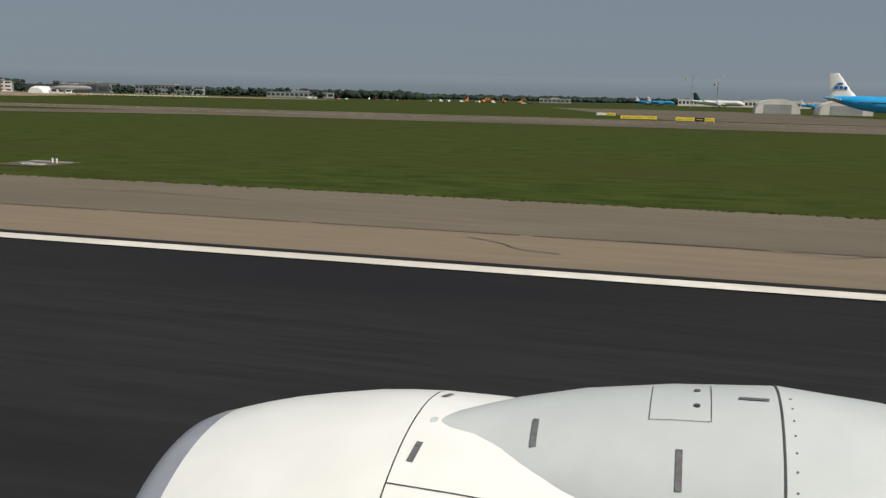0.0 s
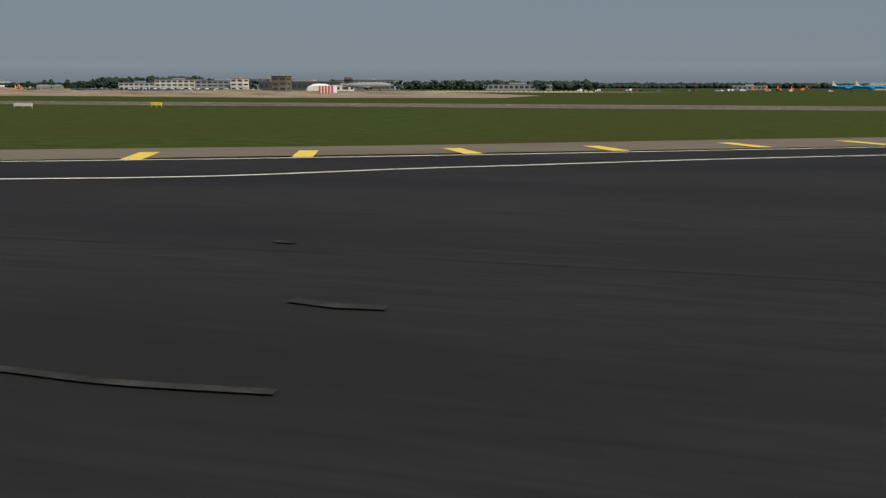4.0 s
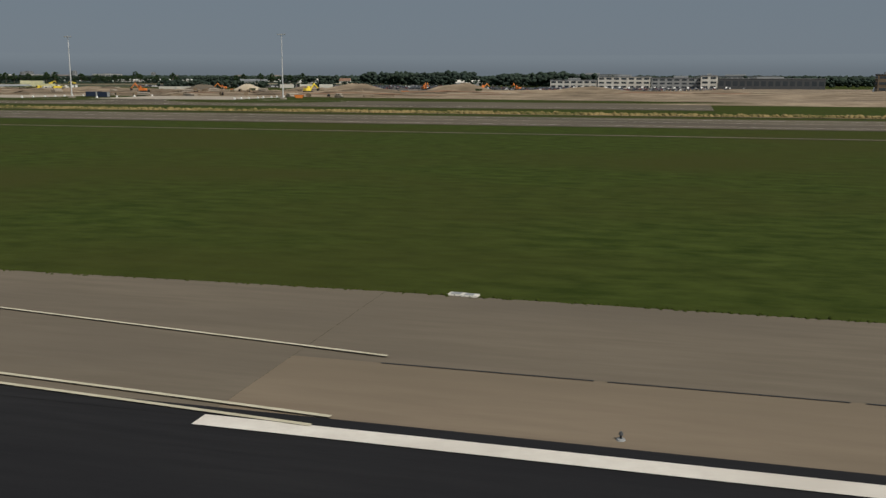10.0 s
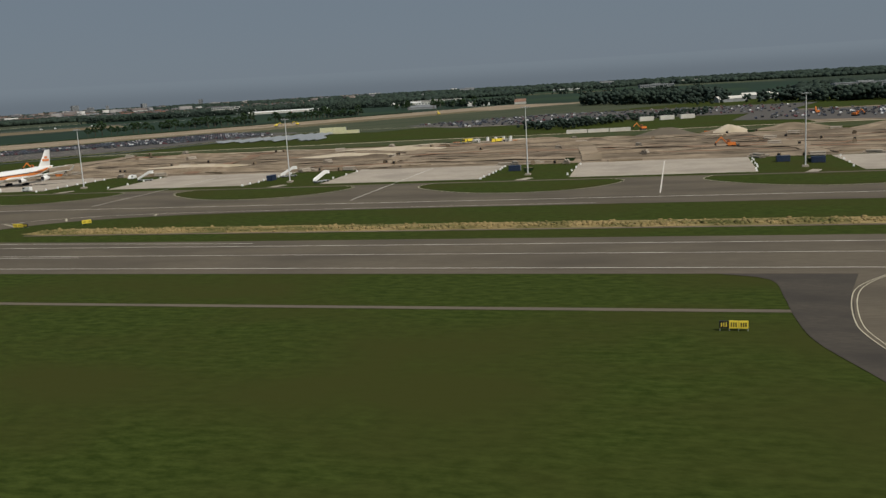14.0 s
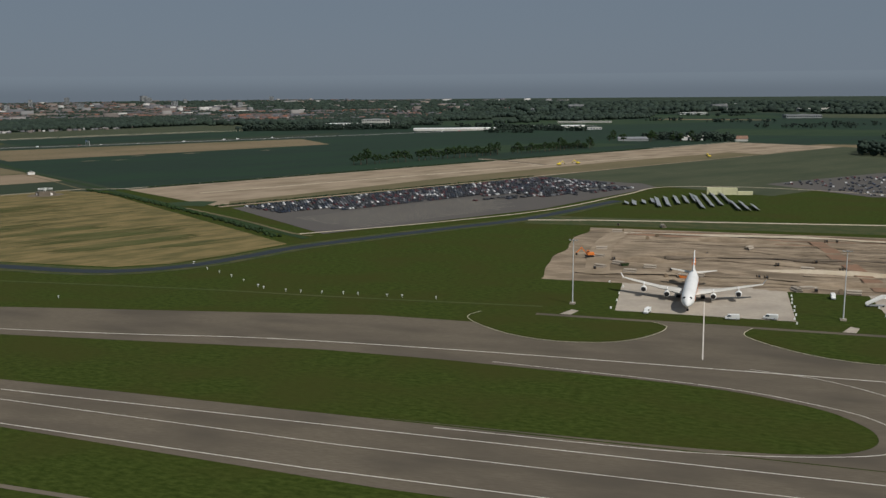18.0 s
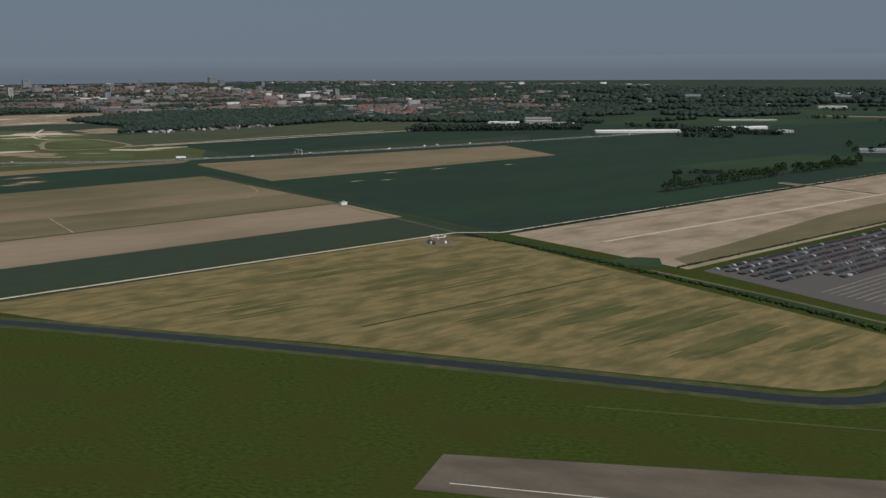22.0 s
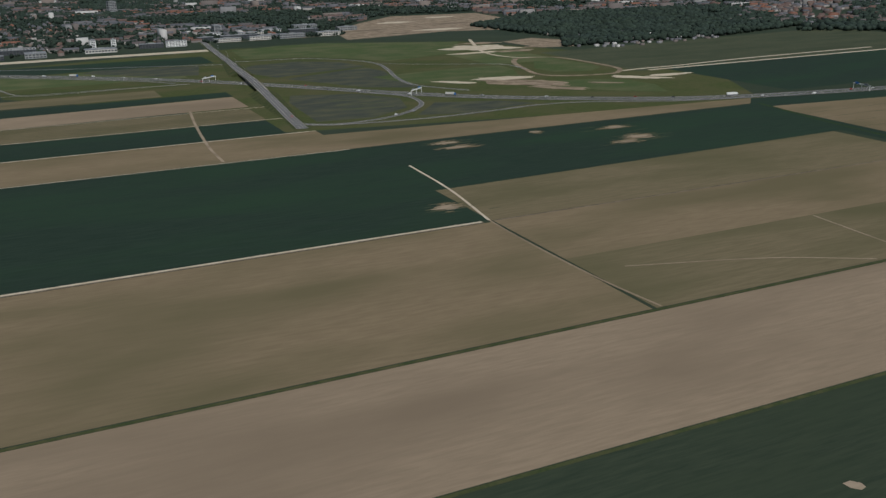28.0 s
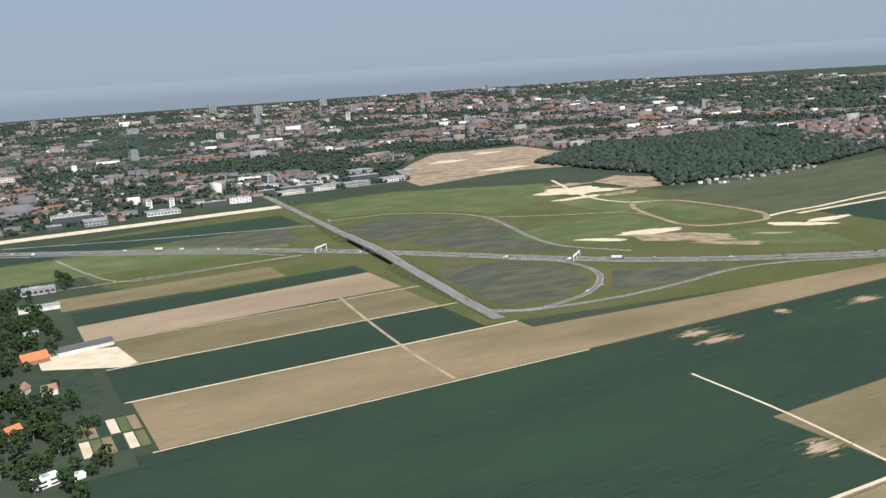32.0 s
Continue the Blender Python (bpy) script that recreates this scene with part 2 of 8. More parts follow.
OFFWHITE = mat("weathered_white_wall", (0.60, 0.58, 0.53), (0.68, 0.66, 0.60), 2, 0.8, (0.52, 0.50, 0.45), 9)
GREYWALL = mat("grey_cladding", (0.27, 0.28, 0.28), (0.33, 0.34, 0.34), 2, 0.7, (0.24, 0.25, 0.25), 9)
DARKWALL = mat("dark_cladding", (0.055, 0.060, 0.065), (0.085, 0.090, 0.095), 2, 0.6, (0.07, 0.075, 0.08), 9)
BRICK = mat("brown_brick", (0.22, 0.13, 0.09), (0.28, 0.17, 0.12), 1, 0.9, (0.19, 0.12, 0.09), 6)
ROOFRED = mat("orange_tiles", (0.50, 0.14, 0.055), (0.58, 0.19, 0.08), 0.8, 0.8, (0.45, 0.13, 0.06), 5)
ROOFGREY = mat("grey_roof", (0.20, 0.21, 0.22), (0.26, 0.27, 0.28), 1.5, 0.7, (0.17, 0.18, 0.19), 6)
GLASS = mat("dark_window_glass", (0.035, 0.045, 0.055), (0.055, 0.065, 0.075), 3, 0.12, None, 5, 0, (1, 1), 0, 0, 0, 0.6)
STEEL = mat("galvanised_steel", (0.48, 0.49, 0.49), (0.56, 0.57, 0.57), 1, 0.45, None, 5, 0, (1, 1), 0, 0.4)
RUBBER = mat("black_rubber", (0.02, 0.02, 0.02), (0.03, 0.03, 0.03), 0.2, 0.85)
BLUE = mat("blue_paint", (0.015, 0.13, 0.42), (0.02, 0.15, 0.46), 2, 0.4)
LIGHTBLUE = mat("light_blue_paint", (0.02, 0.33, 0.68), (0.03, 0.36, 0.72), 3, 0.35)
ORANGE = mat("orange_paint", (0.70, 0.20, 0.04), (0.76, 0.25, 0.06), 2, 0.5)
SIGNYELLOW = mat("sign_yellow", (0.80, 0.62, 0.05), (0.84, 0.66, 0.08), 1, 0.5)
BLACK = mat("black_panel", (0.015, 0.015, 0.016), (0.025, 0.025, 0.026), 1, 0.5)
SOLAR = mat("solar_glass", (0.24, 0.255, 0.265), (0.29, 0.305, 0.315), 2, 0.35, None, 5, 0, (1, 1), 0, 0.0, 0.1, 0.5)


# ---- building helpers (all lengths in real metres) ----
class Shape:
    def __init__(self):
        self.v, self.f = [], []

    def add(self, verts, faces):
        n = len(self.v)
        self.v += [tuple(p) for p in verts]
        self.f += [tuple(i + n for i in q) for q in faces]
        return self

    def box(self, x0, y0, z0, x1, y1, z1, top=(0, 0)):
        """A box whose top may be drawn in by top=(dx, dy) on each side."""
        a, b = top
        return self.add([(x0, y0, z0), (x1, y0, z0), (x1, y1, z0), (x0, y1, z0), (x0 + a, y0 + b, z1), (x1 - a, y0 + b, z1), (x1 - a, y1 - b, z1), (x0 + a, y1 - b, z1)],
                        [(3, 2, 1, 0), (4, 5, 6, 7), (0, 1, 5, 4), (1, 2, 6, 5), (2, 3, 7, 6), (3, 0, 4, 7)])

    def poly(self, pts, z0, z1=None):
        """A flat outline at z0, or a prism from z0 to z1."""
        n = len(pts)
        area = sum(pts[i - 1][0] * pts[i][1] - pts[i][0] * pts[i - 1][1] for i in range(n))
        pts = list(pts) if area > 0 else list(pts)[::-1]
        if z1 is None:
            return self.add([(x, y, z0) for x, y in pts], [tuple(range(n))])
        return self.add([(x, y, z) for z in (z0, z1) for x, y in pts],
                        [tuple(range(n))[::-1], tuple(range(n, 2 * n))] + [(i, (i + 1) % n, n + (i + 1) % n, n + i) for i in range(n)])

    def loft(self, rings, caps=True):
        """Skin over rings of equal numbers of points."""
        n = len(rings[0])
        faces = [(k * n + i, k * n + (i + 1) % n, (k + 1) * n + (i + 1) % n, (k + 1) * n + i) for k in range(len(rings) - 1) for i in range(n)]
        if caps:
            faces += [tuple(range(n))[::-1], tuple(range((len(rings) - 1) * n, len(rings) * n))]
        return self.add([p for r in rings for p in r], faces)

    def rod(self, p, q, r0, r1=None, n=8):
        p, q = Vector(p), Vector(q)
        d = (q - p).normalized()
        a = d.orthogonal().normalized()
        b = d.cross(a)
        ring = lambda c, r: [c + r * (math.cos(2 * math.pi * k / n) * a + math.sin(2 * math.pi * k / n) * b) for k in range(n)]
        return self.loft([ring(p, r0), ring(q, r0 if r1 is None else r1)])

    def gable(self, x0, y0, z0, x1, y1, z1, over=0.4, t=0.25):
        """A gable roof with its ridge along x, as two thick slopes and gable ends."""
        ym = (y0 + y1) / 2
        a, b = x0 - over, x1 + over
        prof = [(y0 - over, z0 - over * 0.5), (ym, z1), (y1 + over, z0 - over * 0.5), (ym, z1 - t * 1.4)]
        return self.loft([[(a, *p) for p in prof], [(b, *p) for p in prof]])

    def blob(self, c, r, rnd, flat=0.85):
        """A rough leafy clump."""
        c = Vector(c)
        vs = [c + Vector((p[0], p[1], p[2] * flat)) * r * rnd.uniform(0.72, 1.25) for p in ICO[0]]
        return self.add(vs, ICO[1])


G0 = (1 + 5 ** 0.5) / 2
ICO = ([Vector(p).normalized() for p in ((-1, G0, 0), (1, G0, 0), (-1, -G0, 0), (1, -G0, 0), (0, -1, G0), (0, 1, G0), (0, -1, -G0), (0, 1, -G0), (G0, 0, -1), (G0, 0, 1), (-G0, 0, -1), (-G0, 0, 1))],
       [(0, 11, 5), (0, 5, 1), (0, 1, 7), (0, 7, 10), (0, 10, 11), (1, 5, 9), (5, 11, 4), (11, 10, 2), (10, 7, 6), (7, 1, 8), (3, 9, 4), (3, 4, 2), (3, 2, 6), (3, 6, 8), (3, 8, 9), (4, 9, 5), (2, 4, 11), (6, 2, 10), (8, 6, 7), (9, 8, 1)])


def part(name, shape, material, parent=None, label="", smooth=False, bevel=0.0):
    me = bpy.data.meshes.new(name)
    me.from_pydata([(x * U, y * U, z * U) for x, y, z in shape.v], [], shape.f)
    if bevel or smooth:
        bm = bmesh.new()
        bm.from_mesh(me)
        if bevel:
            bmesh.ops.bevel(bm, geom=[e for e in bm.edges if len(e.link_faces) == 2 and e.calc_face_angle() > 0.6], offset=bevel * U, segments=2, affect="EDGES", clamp_overlap=True)
        bmesh.ops.recalc_face_normals(bm, faces=bm.faces)
        bm.to_mesh(me)
        bm.free()
    me.materials.append(material)
    if smooth:
        me.polygons.foreach_set("use_smooth", [True] * len(me.polygons))
        me.set_sharp_from_angle(angle=radians(38))
    ob = new(name, me)
    if parent is not None:
        ob.parent = parent
    return tagged(ob, label) if label else ob


def at(x, y, z=0.0, turn=0.0, size=1.0):
    return Matrix.LocRotScale(Vector((x, y, z)) * U, Euler((0, 0, radians(turn))), None)


def thing(name, label, category, x=0.0, y=0.0, z=0.0, turn=0.0, group=""):
    ob = tagged(new(name), label, category, group)
    ob.empty_display_size = 0.2
    ob.matrix_basis = at(x, y, z, turn)
    return ob


def rs(r, s):
    """From the polder's own grid (r across the rows, s along them) to the plan."""
    return (0.854 * r + 0.52 * s, -0.52 * r + 0.854 * s)


def smooth_line(pts, step=6):
    """A curve through the points."""
    p = [Vector(q) for q in pts]
    p = [2 * p[0] - p[1]] + p + [2 * p[-1] - p[-2]]
    out = []
    for i in range(1, len(p) - 2):
        for k in range(step):
            t = k / step
            out.append(0.5 * (2 * p[i] + (p[i + 1] - p[i - 1]) * t + (2 * p[i - 1] - 5 * p[i] + 4 * p[i + 1] - p[i + 2]) * t * t + (3 * p[i] - p[i - 1] - 3 * p[i + 1] + p[i + 2]) * t ** 3))
    return out + [p[-2]]


def ribbon(shape, pts, width, z, side=0.0):
    """A band of that width along a line, shifted to its left by side; z may be a function of the way along."""
    p = [Vector(q) for q in pts]
    n = len(p)
    vs = []
    for i in range(n):
        d = (p[min(i + 1, n - 1)] - p[max(i - 1, 0)]).normalized()
        o = Vector((-d.y, d.x))
        h = z(i / (n - 1)) if callable(z) else z
        for k in (-0.5, 0.5):
            q = p[i] + o * (side + k * width)
            vs.append((q.x, q.y, h))
    return shape.add(vs, [(2 * i, 2 * i + 2, 2 * i + 3, 2 * i + 1)[::-1] for i in range(n - 1)])


LAYER = [0]


def sheet(name, pts, z, material, label, category="field"):
    LAYER[0] += 1
    z += 0.00025 * LAYER[0]
    return tagged(part(name, Shape().poly(pts, z), material), label, category, kind="structure")


def band(name, pts, width, z, material, label, category, side=0.0):
    LAYER[0] += 1
    z += 0.00025 * LAYER[0]
    return tagged(part(name, ribbon(Shape(), pts, width, z, side), material), label, category, kind="structure")


# ---- ground ----
sheet("ground", [(-12000, -10500), (9000, -10500), (9000, 10500), (-12000, 10500)], 0.0, GRASS, "flat green grassland reaching to the horizon", "ground")

# runway and its shoulders
sheet("runway", [(900, -46), (-1560, -46), (-1560, 14.65), (900, 14.65)], 0.06, ASPHALT, "black asphalt runway with dark rubbered surface", "runway")
EDGE = [(900, -437), (-565, -775), (-862, -958)]
sh_tan, sh_grey, edge_line = Shape(), Shape(), Shape()
for a, b in EDGE:
    sh_tan.poly([(a, 14.65), (b, 14.65), (b, 19.6), (a, 19.6)], 0.05)
    sh_grey.poly([(a, 19.6), (b, 19.6), (b, 29), (a, 29)], 0.045)
for a, b in [(900, -433.5), (-565, -755.5), (-864.9, -958)]:
    edge_line.poly([(a, 13.3), (b, 13.3), (b, 14.02), (a, 14.02)], 0.09)
tagged(part("pavement_inner", sh_tan, SHOULDER), "light brown concrete strip along the runway", "pavement", kind="structure")
tagged(part("pavement_outer", sh_grey, GREYSH), "grey-brown asphalt shoulder beside the grass", "pavement", kind="structure")
tagged(part("runway_edge_line", edge_line, WHITE), "broad white painted runway edge line", "marking", kind="structure")
cracks = Shape()
crnd = random.Random(8)
for k in range(60):
    x, y = 300 - k * 20 - crnd.uniform(0, 14), crnd.choice((19.6, 24.5, crnd.uniform(16, 28)))
    if -565 < x < -425 or -870 < x < -775 or x < -945:
        continue
    pts = [(x + j * crnd.uniform(0.6, 1.6), y + crnd.uniform(-0.12, 0.12) + j * crnd.uniform(-0.2, 0.2)) for j in range(6)]
    ribbon(cracks, pts, 0.05, 0.075)
for x in range(-955, 900, 7):
    if not (-565 < x < -425 or -870 < x < -775):
        ribbon(cracks, [(x, 19.55), (x + 6.6, 19.55)], 0.07, 0.07)
for line in ([(-352.3, 27.1), (-352.0, 25.6), (-352.5, 24.6), (-351.9, 22.6), (-352.3, 21.8), (-351.8, 20.2)], [(-413.2, 27.5), (-413.7, 26), (-413.4, 24.6), (-414.4, 22)], [(-415, 27), (-414.6, 25.4), (-414.9, 24.4)], [(-412.6, 19), (-412.2, 18), (-411.4, 16.6)], [(-214.8, 18.6), (-213.6, 17.8), (-213, 17), (-211.8, 16.6)]):
    ribbon(cracks, smooth_line(line, 3), 0.05, 0.075)
tagged(part("sealed_joints", cracks, BLACK), "dark sealed joints and cracks in the shoulder", "marking", kind="structure")

# fast exit in black asphalt, with its curved island
BEND = smooth_line([(-434, 13.8), (-443.5, 14.6), (-446.7, 16.1), (-449.5, 18.3), (-451.8, 21.4), (-454.1, 25.3), (-455.9, 29.4), (-457, 33), (-457.4, 36.4), (-457.2, 41.1), (-455.3, 49.1), (-451.6, 55.1), (-445.8, 60.9)], 4)
sheet("runway_exit", [(-432, 13.2), *BEND, (-449, 68.4), (-453.6, 71.4), (-455.9, 75.3), (-479, 61), (-505, 45.5), (-527, 34), (-565, 14.0), (-565, 13.2)], 0.065, ASPHALT, "black asphalt runway exit", "taxiway")
sheet("pavement_bend", [(-425, 14.4), *BEND[2:], (-434.1, 67.7), (-400, 87), (-400, 82), (-435, 62.7), (-445.3, 54), (-448.6, 45.6), (-449.7, 39.5), (-449.2, 34), (-447.8, 28.8), (-446.6, 27.4), (-441, 28.2), (-425, 29)], 0.042, GREYSH, "grey-brown shoulder inside the exit bend", "pavement")
sheet("taxiway_exit", [(-445.8, 60.9), (-434.1, 67.7), (-400, 87), (-340, 120), (-290, 146), (-330, 155), (-420, 98), (-455.9, 75.3), (-453.6, 71.4), (-449, 68.4)], 0.064, TAXI, "worn brown taxiway beyond the exit", "taxiway")
bend = Shape()
for o in (0, 0.7):
    ribbon(bend, [p + Vector((-0.55 * o, -0.4 * o)) for p in smooth_line(BEND + [Vector((-434.1, 67.7)), Vector((-400, 87)), Vector((-340, 120))], 2)], 0.24, 0.11)
tagged(part("bend_lines", bend, PALEYELLOW), "pale yellow double line round the exit bend", "marking", kind="structure")
sheet("pavement_exit", [(-529, 34), (-507, 46), (-479, 62), (-420, 97), (-424, 104), (-486, 69), (-511, 53), (-537, 40), (-600, 29), (-640, 29), (-640, 19.7), (-567, 14.4)], 0.07, GREYSH, "grey-brown paved shoulder of the exit", "pavement")
exit_line = Shape()
ribbon(exit_line, smooth_line([(-570, 13.7), (-520, 26), (-503, 37), (-481, 52), (-420, 87)]), 0.35, 0.10)
ribbon(exit_line, smooth_line([(-570, 14.5), (-527, 33.6), (-505, 45), (-479, 60.5), (-420, 95.5)]), 0.35, 0.10)
tagged(part("exit_lines", exit_line, WHITE), "thin white painted lines along the exit edge", "marking", kind="structure")
ticks = thing("exit_chevrons", "yellow painted bars across the exit shoulder", "marking")
for p, q in (((-529, 32.6), (-531.5, 38.2)), ((-520.9, 36.7), (-523.2, 42.2)), ((-512.8, 41.1), (-514.6, 46.2)), ((-504.1, 46.4), (-506.7, 50.9)), ((-495.9, 51.4), (-498.3, 55.9)), ((-487, 57.6), (-489.6, 62.3)), ((-478.5, 62.8), (-481, 67.4)), ((-470, 67.8), (-472.5, 72.2))):
    part("bar", ribbon(Shape(), [p, q], 1.2, 0.105), YELLOW, ticks)
old = Shape()
ribbon(old, smooth_line([(-510, 3.7), (-504, 3.5), (-500.8, 3.4), (-498.9, 3.3), (-496.6, 3.5)]), 0.22, 0.10)
ribbon(old, [(-498.6, 8.4), (-497.6, 8.2), (-496.7, 8.3)], 0.35, 0.10)
ribbon(old, [(-501.8, 14.4), (-501.2, 14.3)], 0.3, 0.10)
tagged(part("old_paint", old, OLDPAINT), "faint remains of old pale paint", "marking", kind="structure")
sheet("taxiway_apron", [(-340, 145), (0, 145), (0, 215), (-300, 200)], 0.05, TAXI, "wide worn brown taxiway apron", "taxiway")
sheet("taxiway_0", [(-215, 215), (-110, 215), (-190, 520), (-290, 520)], 0.055, TAXI, "worn taxiway leading towards the terminal", "taxiway")

# brown taxiway leaving the runway
sheet("taxiway_1", [(-862.2, 14.6), (-862.2, 29.2), (-861.6, 29.3), (-861.3, 56), (-861, 90), (-861, 128), (-860.8, 172), (-770, 172), (-772, 160), (-790, 150), (-801.5, 143), (-813.6, 134), (-819.5, 124), (-822.4, 110), (-823.2, 93), (-821.9, 82.6), (-817.7, 69), (-814.8, 62.7), (-809.1, 51.7), (-804, 44.2), (-799.9, 39.8), (-793.7, 34.1), (-789.1, 31.1), (-784, 28.6), (-775, 27), (-775, 14.6)], 0.062, TAXI, "worn brown asphalt taxiway joining the runway", "taxiway")
RIGHT_EDGE = smooth_line([(-755.5, 13.35), (-758.1, 13.7), (-764.7, 14.9), (-769.6, 16.2), (-774.3, 17.7), (-785.2, 21.6), (-791.1, 24.9), (-797.8, 29.2), (-804.4, 34.9), (-813.6, 46.2), (-818.5, 53.7), (-822.7, 61.2), (-825.8, 69.7), (-828.3, 81.2), (-829.5, 92.8), (-828.7, 106.4), (-824.6, 121), (-812, 140), (-795, 158)], 4)
LEFT_EDGE = smooth_line([(-865.6, 13.5), (-863.5, 14.4), (-861, 15.5), (-858.2, 17.1), (-856.9, 18.3), (-855.7, 20.2), (-855.1, 22.4), (-854.8, 25.4), (-854.7, 32), (-854.7, 70), (-854.8, 94), (-855, 168)], 4)
tx = Shape()
ribbon(tx, [(-773.3, 19.15), (-751.6, 19.0)], 0.16, 0.10)
ribbon(tx, [(-862, 131.6), (-824, 138.2)], 0.5, 0.105)
for k in range(14):
    ribbon(tx, [(-861.6 + 2.7 * k, 134.1 + 0.46 * k), (-860.2 + 2.7 * k, 134.3 + 0.46 * k)], 0.5, 0.105)
tagged(part("taxiway_white_lines", tx, FADED), "pale edge lines on the taxiway", "marking", kind="structure")
tagged(part("pavement_joint", ribbon(Shape(), [(-861.7, 19.8), (-861.6, 29.3), (-861.3, 56), (-861, 98)], 0.10, 0.10), SHOULDER), "thin pale joint at the edge of the taxiway", "marking", kind="structure")
te = Shape()
for edge_pts in (RIGHT_EDGE, LEFT_EDGE):
    for o in (-0.22, 0.22):
        ribbon(te, edge_pts, 0.17, 0.112, o)
tagged(part("taxiway_edge_lines", te, PALEYELLOW), "pale yellow double edge lines curving off the runway", "marking", kind="structure")
ty = Shape()
ribbon(ty, [(-845.1, 14.4), (-844.8, 32.1), (-844.4, 88.5), (-844.0, 174.3)], 0.26, 0.11)
ribbon(ty, smooth_line([(-784, 2.6), (-791, 5.8), (-795.5, 8.3), (-798.5, 10.2), (-801.3, 12.1), (-804.1, 14.2), (-807.8, 17.1), (-811.5, 20.3), (-816.7, 25.6), (-822.2, 32.3), (-827.1, 39), (-832.7, 48), (-838, 59.9), (-841, 70), (-843.3, 80), (-844.3, 95)]), 0.21, 0.114)
ribbon(ty, smooth_line([(-844.3, 95), (-842.4, 110), (-835, 126), (-820, 141)]), 0.22, 0.114)
tagged(part("taxiway_yellow_lines", ty, YELLOW), "yellow taxiway centre lines curving to the runway", "marking", kind="structure")
ladder = thing("shoulder_bars", "pale painted bars across the curved taxiway shoulder", "marking")
for p, q in (((-794, 27), (-790.8, 31)), ((-804.6, 35.3), (-800.5, 38.7)), ((-813.4, 46.3), (-808.8, 48.5)), ((-820, 58), (-815, 59.2)), ((-825, 70.3), (-819.9, 71.6)), ((-828.5, 83), (-822.8, 83.5)), ((-829, 96.4), (-823.5, 96.8)), ((-827, 112), (-821.8, 110.5))):
    part("bar", ribbon(Shape(), [p, q], 0.6, 0.116), FADED, ladder)
for p, q in (((-769.5, 16.3), (-767.5, 21.4)), ((-755.95, 13.8), (-755.6, 18.7))):
    part("bar", ribbon(Shape(), [p, q], 0.85, 0.118), PALEYELLOW, ladder, "worn yellow bar")
hold = Shape()
for k in range(4):
    hold.poly([(-831 + 2.2 * k, 138.4), (-829.2 + 2.2 * k, 138.4), (-829.2 + 2.2 * k, 140), (-831 + 2.2 * k, 140)], 0.119)
tagged(part("hold_dashes", hold, RED), "red painted hold position patch", "marking", kind="structure")

# northern dark exit, with hold line and red patch
EXIT = smooth_line([(-955, 14.0), (-978, 15.9), (-1010, 20.6), (-1048.8, 30.3), (-1085, 44), (-1119.6, 59.4), (-1138.5, 69.2), (-1162, 81.7), (-1180, 91.9), (-1186, 95.6), (-1190, 99.5)], 4)
SIDE = smooth_line([(-958, 29), (-990, 28.4), (-1022, 31.5), (-1050, 37.9), (-1066.2, 42.9), (-1093.4, 55), (-1120.5, 68.4), (-1142.1, 79.7), (-1163, 90.7), (-1177.4, 99), (-1186.7, 105), (-1189, 106)], 4)
sheet("runway_exit_far", [(-950, 13.9), *EXIT, (-1188.2, 105), (-1218, 75.7), (-1262, 13.9)], 0.065, ASPHALT, "black asphalt runway exit", "taxiway")
sheet("pavement_far", [(-958, 14.4), *EXIT[1:], *SIDE[::-1]], 0.052, GREYSH, "grey-brown shoulder curving round the exit", "pavement")
sheet("taxiway_2", [(-1188, 105), (-1218, 75.8), *smooth_line([(-1219.5, 78), (-1227, 93), (-1233, 109.6), (-1237.7, 123.2), (-1239.2, 136), (-1239.7, 148.7), (-1241, 162), (-1252, 168)], 4), (-1090, 168), *smooth_line([(-1110, 164), (-1145, 158.5), (-1172, 153), (-1186.6, 144.5), (-1192, 138), (-1194.6, 129), (-1194.2, 119.6), (-1192, 112.8), (-1187.5, 105.5)], 4)], 0.06, TAXI, "worn brown asphalt taxiway bending into the parallel taxiway", "taxiway")
lx = Shape()
for o in (0, 0.75):
    ribbon(lx, [p + Vector((0.35 * o, 0.94 * o)) for p in EXIT], 0.16, 0.11)
    ribbon(lx, smooth_line([(-1189 + o, 98.5), (-1192 + o, 101.4), (-1197 + o, 109), (-1200 + o, 117.5), (-1201 + o, 129), (-1198.7 + o, 141), (-1191.5, 152 - o), (-1184, 158 - o), (-1160, 165 - o), (-1096, 170 - o)]), 0.17, 0.11)
ribbon(lx, smooth_line([(-955, 20.2), (-981, 23.5), (-989, 24.9), (-1012, 29)]), 0.14, 0.11)
for o in (0, 0.8):
    ribbon(lx, smooth_line([(-1216 - o, 90), (-1220.7 - o, 98.9), (-1224.2 - o, 105.8), (-1227.6 - o, 115.2), (-1230.1 - o, 126.4), (-1230.5 - o, 133.9), (-1229.2 - o, 146.6), (-1226.8 - o, 156.3), (-1222.3, 164.3 + o), (-1217, 171), (-1210, 172.5)]), 0.17, 0.11)
for p, q in (((-1192, 153.3), (-1188.1, 149.5)), ((-1200.1, 143.3), (-1194.8, 140.0)), ((-1202, 129), (-1196, 128.4)), ((-1200.5, 116), (-1195, 116.9)), ((-1172, 163.5), (-1170.5, 157.5)), ((-1152, 166), (-1150.5, 160))):
    ribbon(lx, [p, q], 0.45, 0.11)
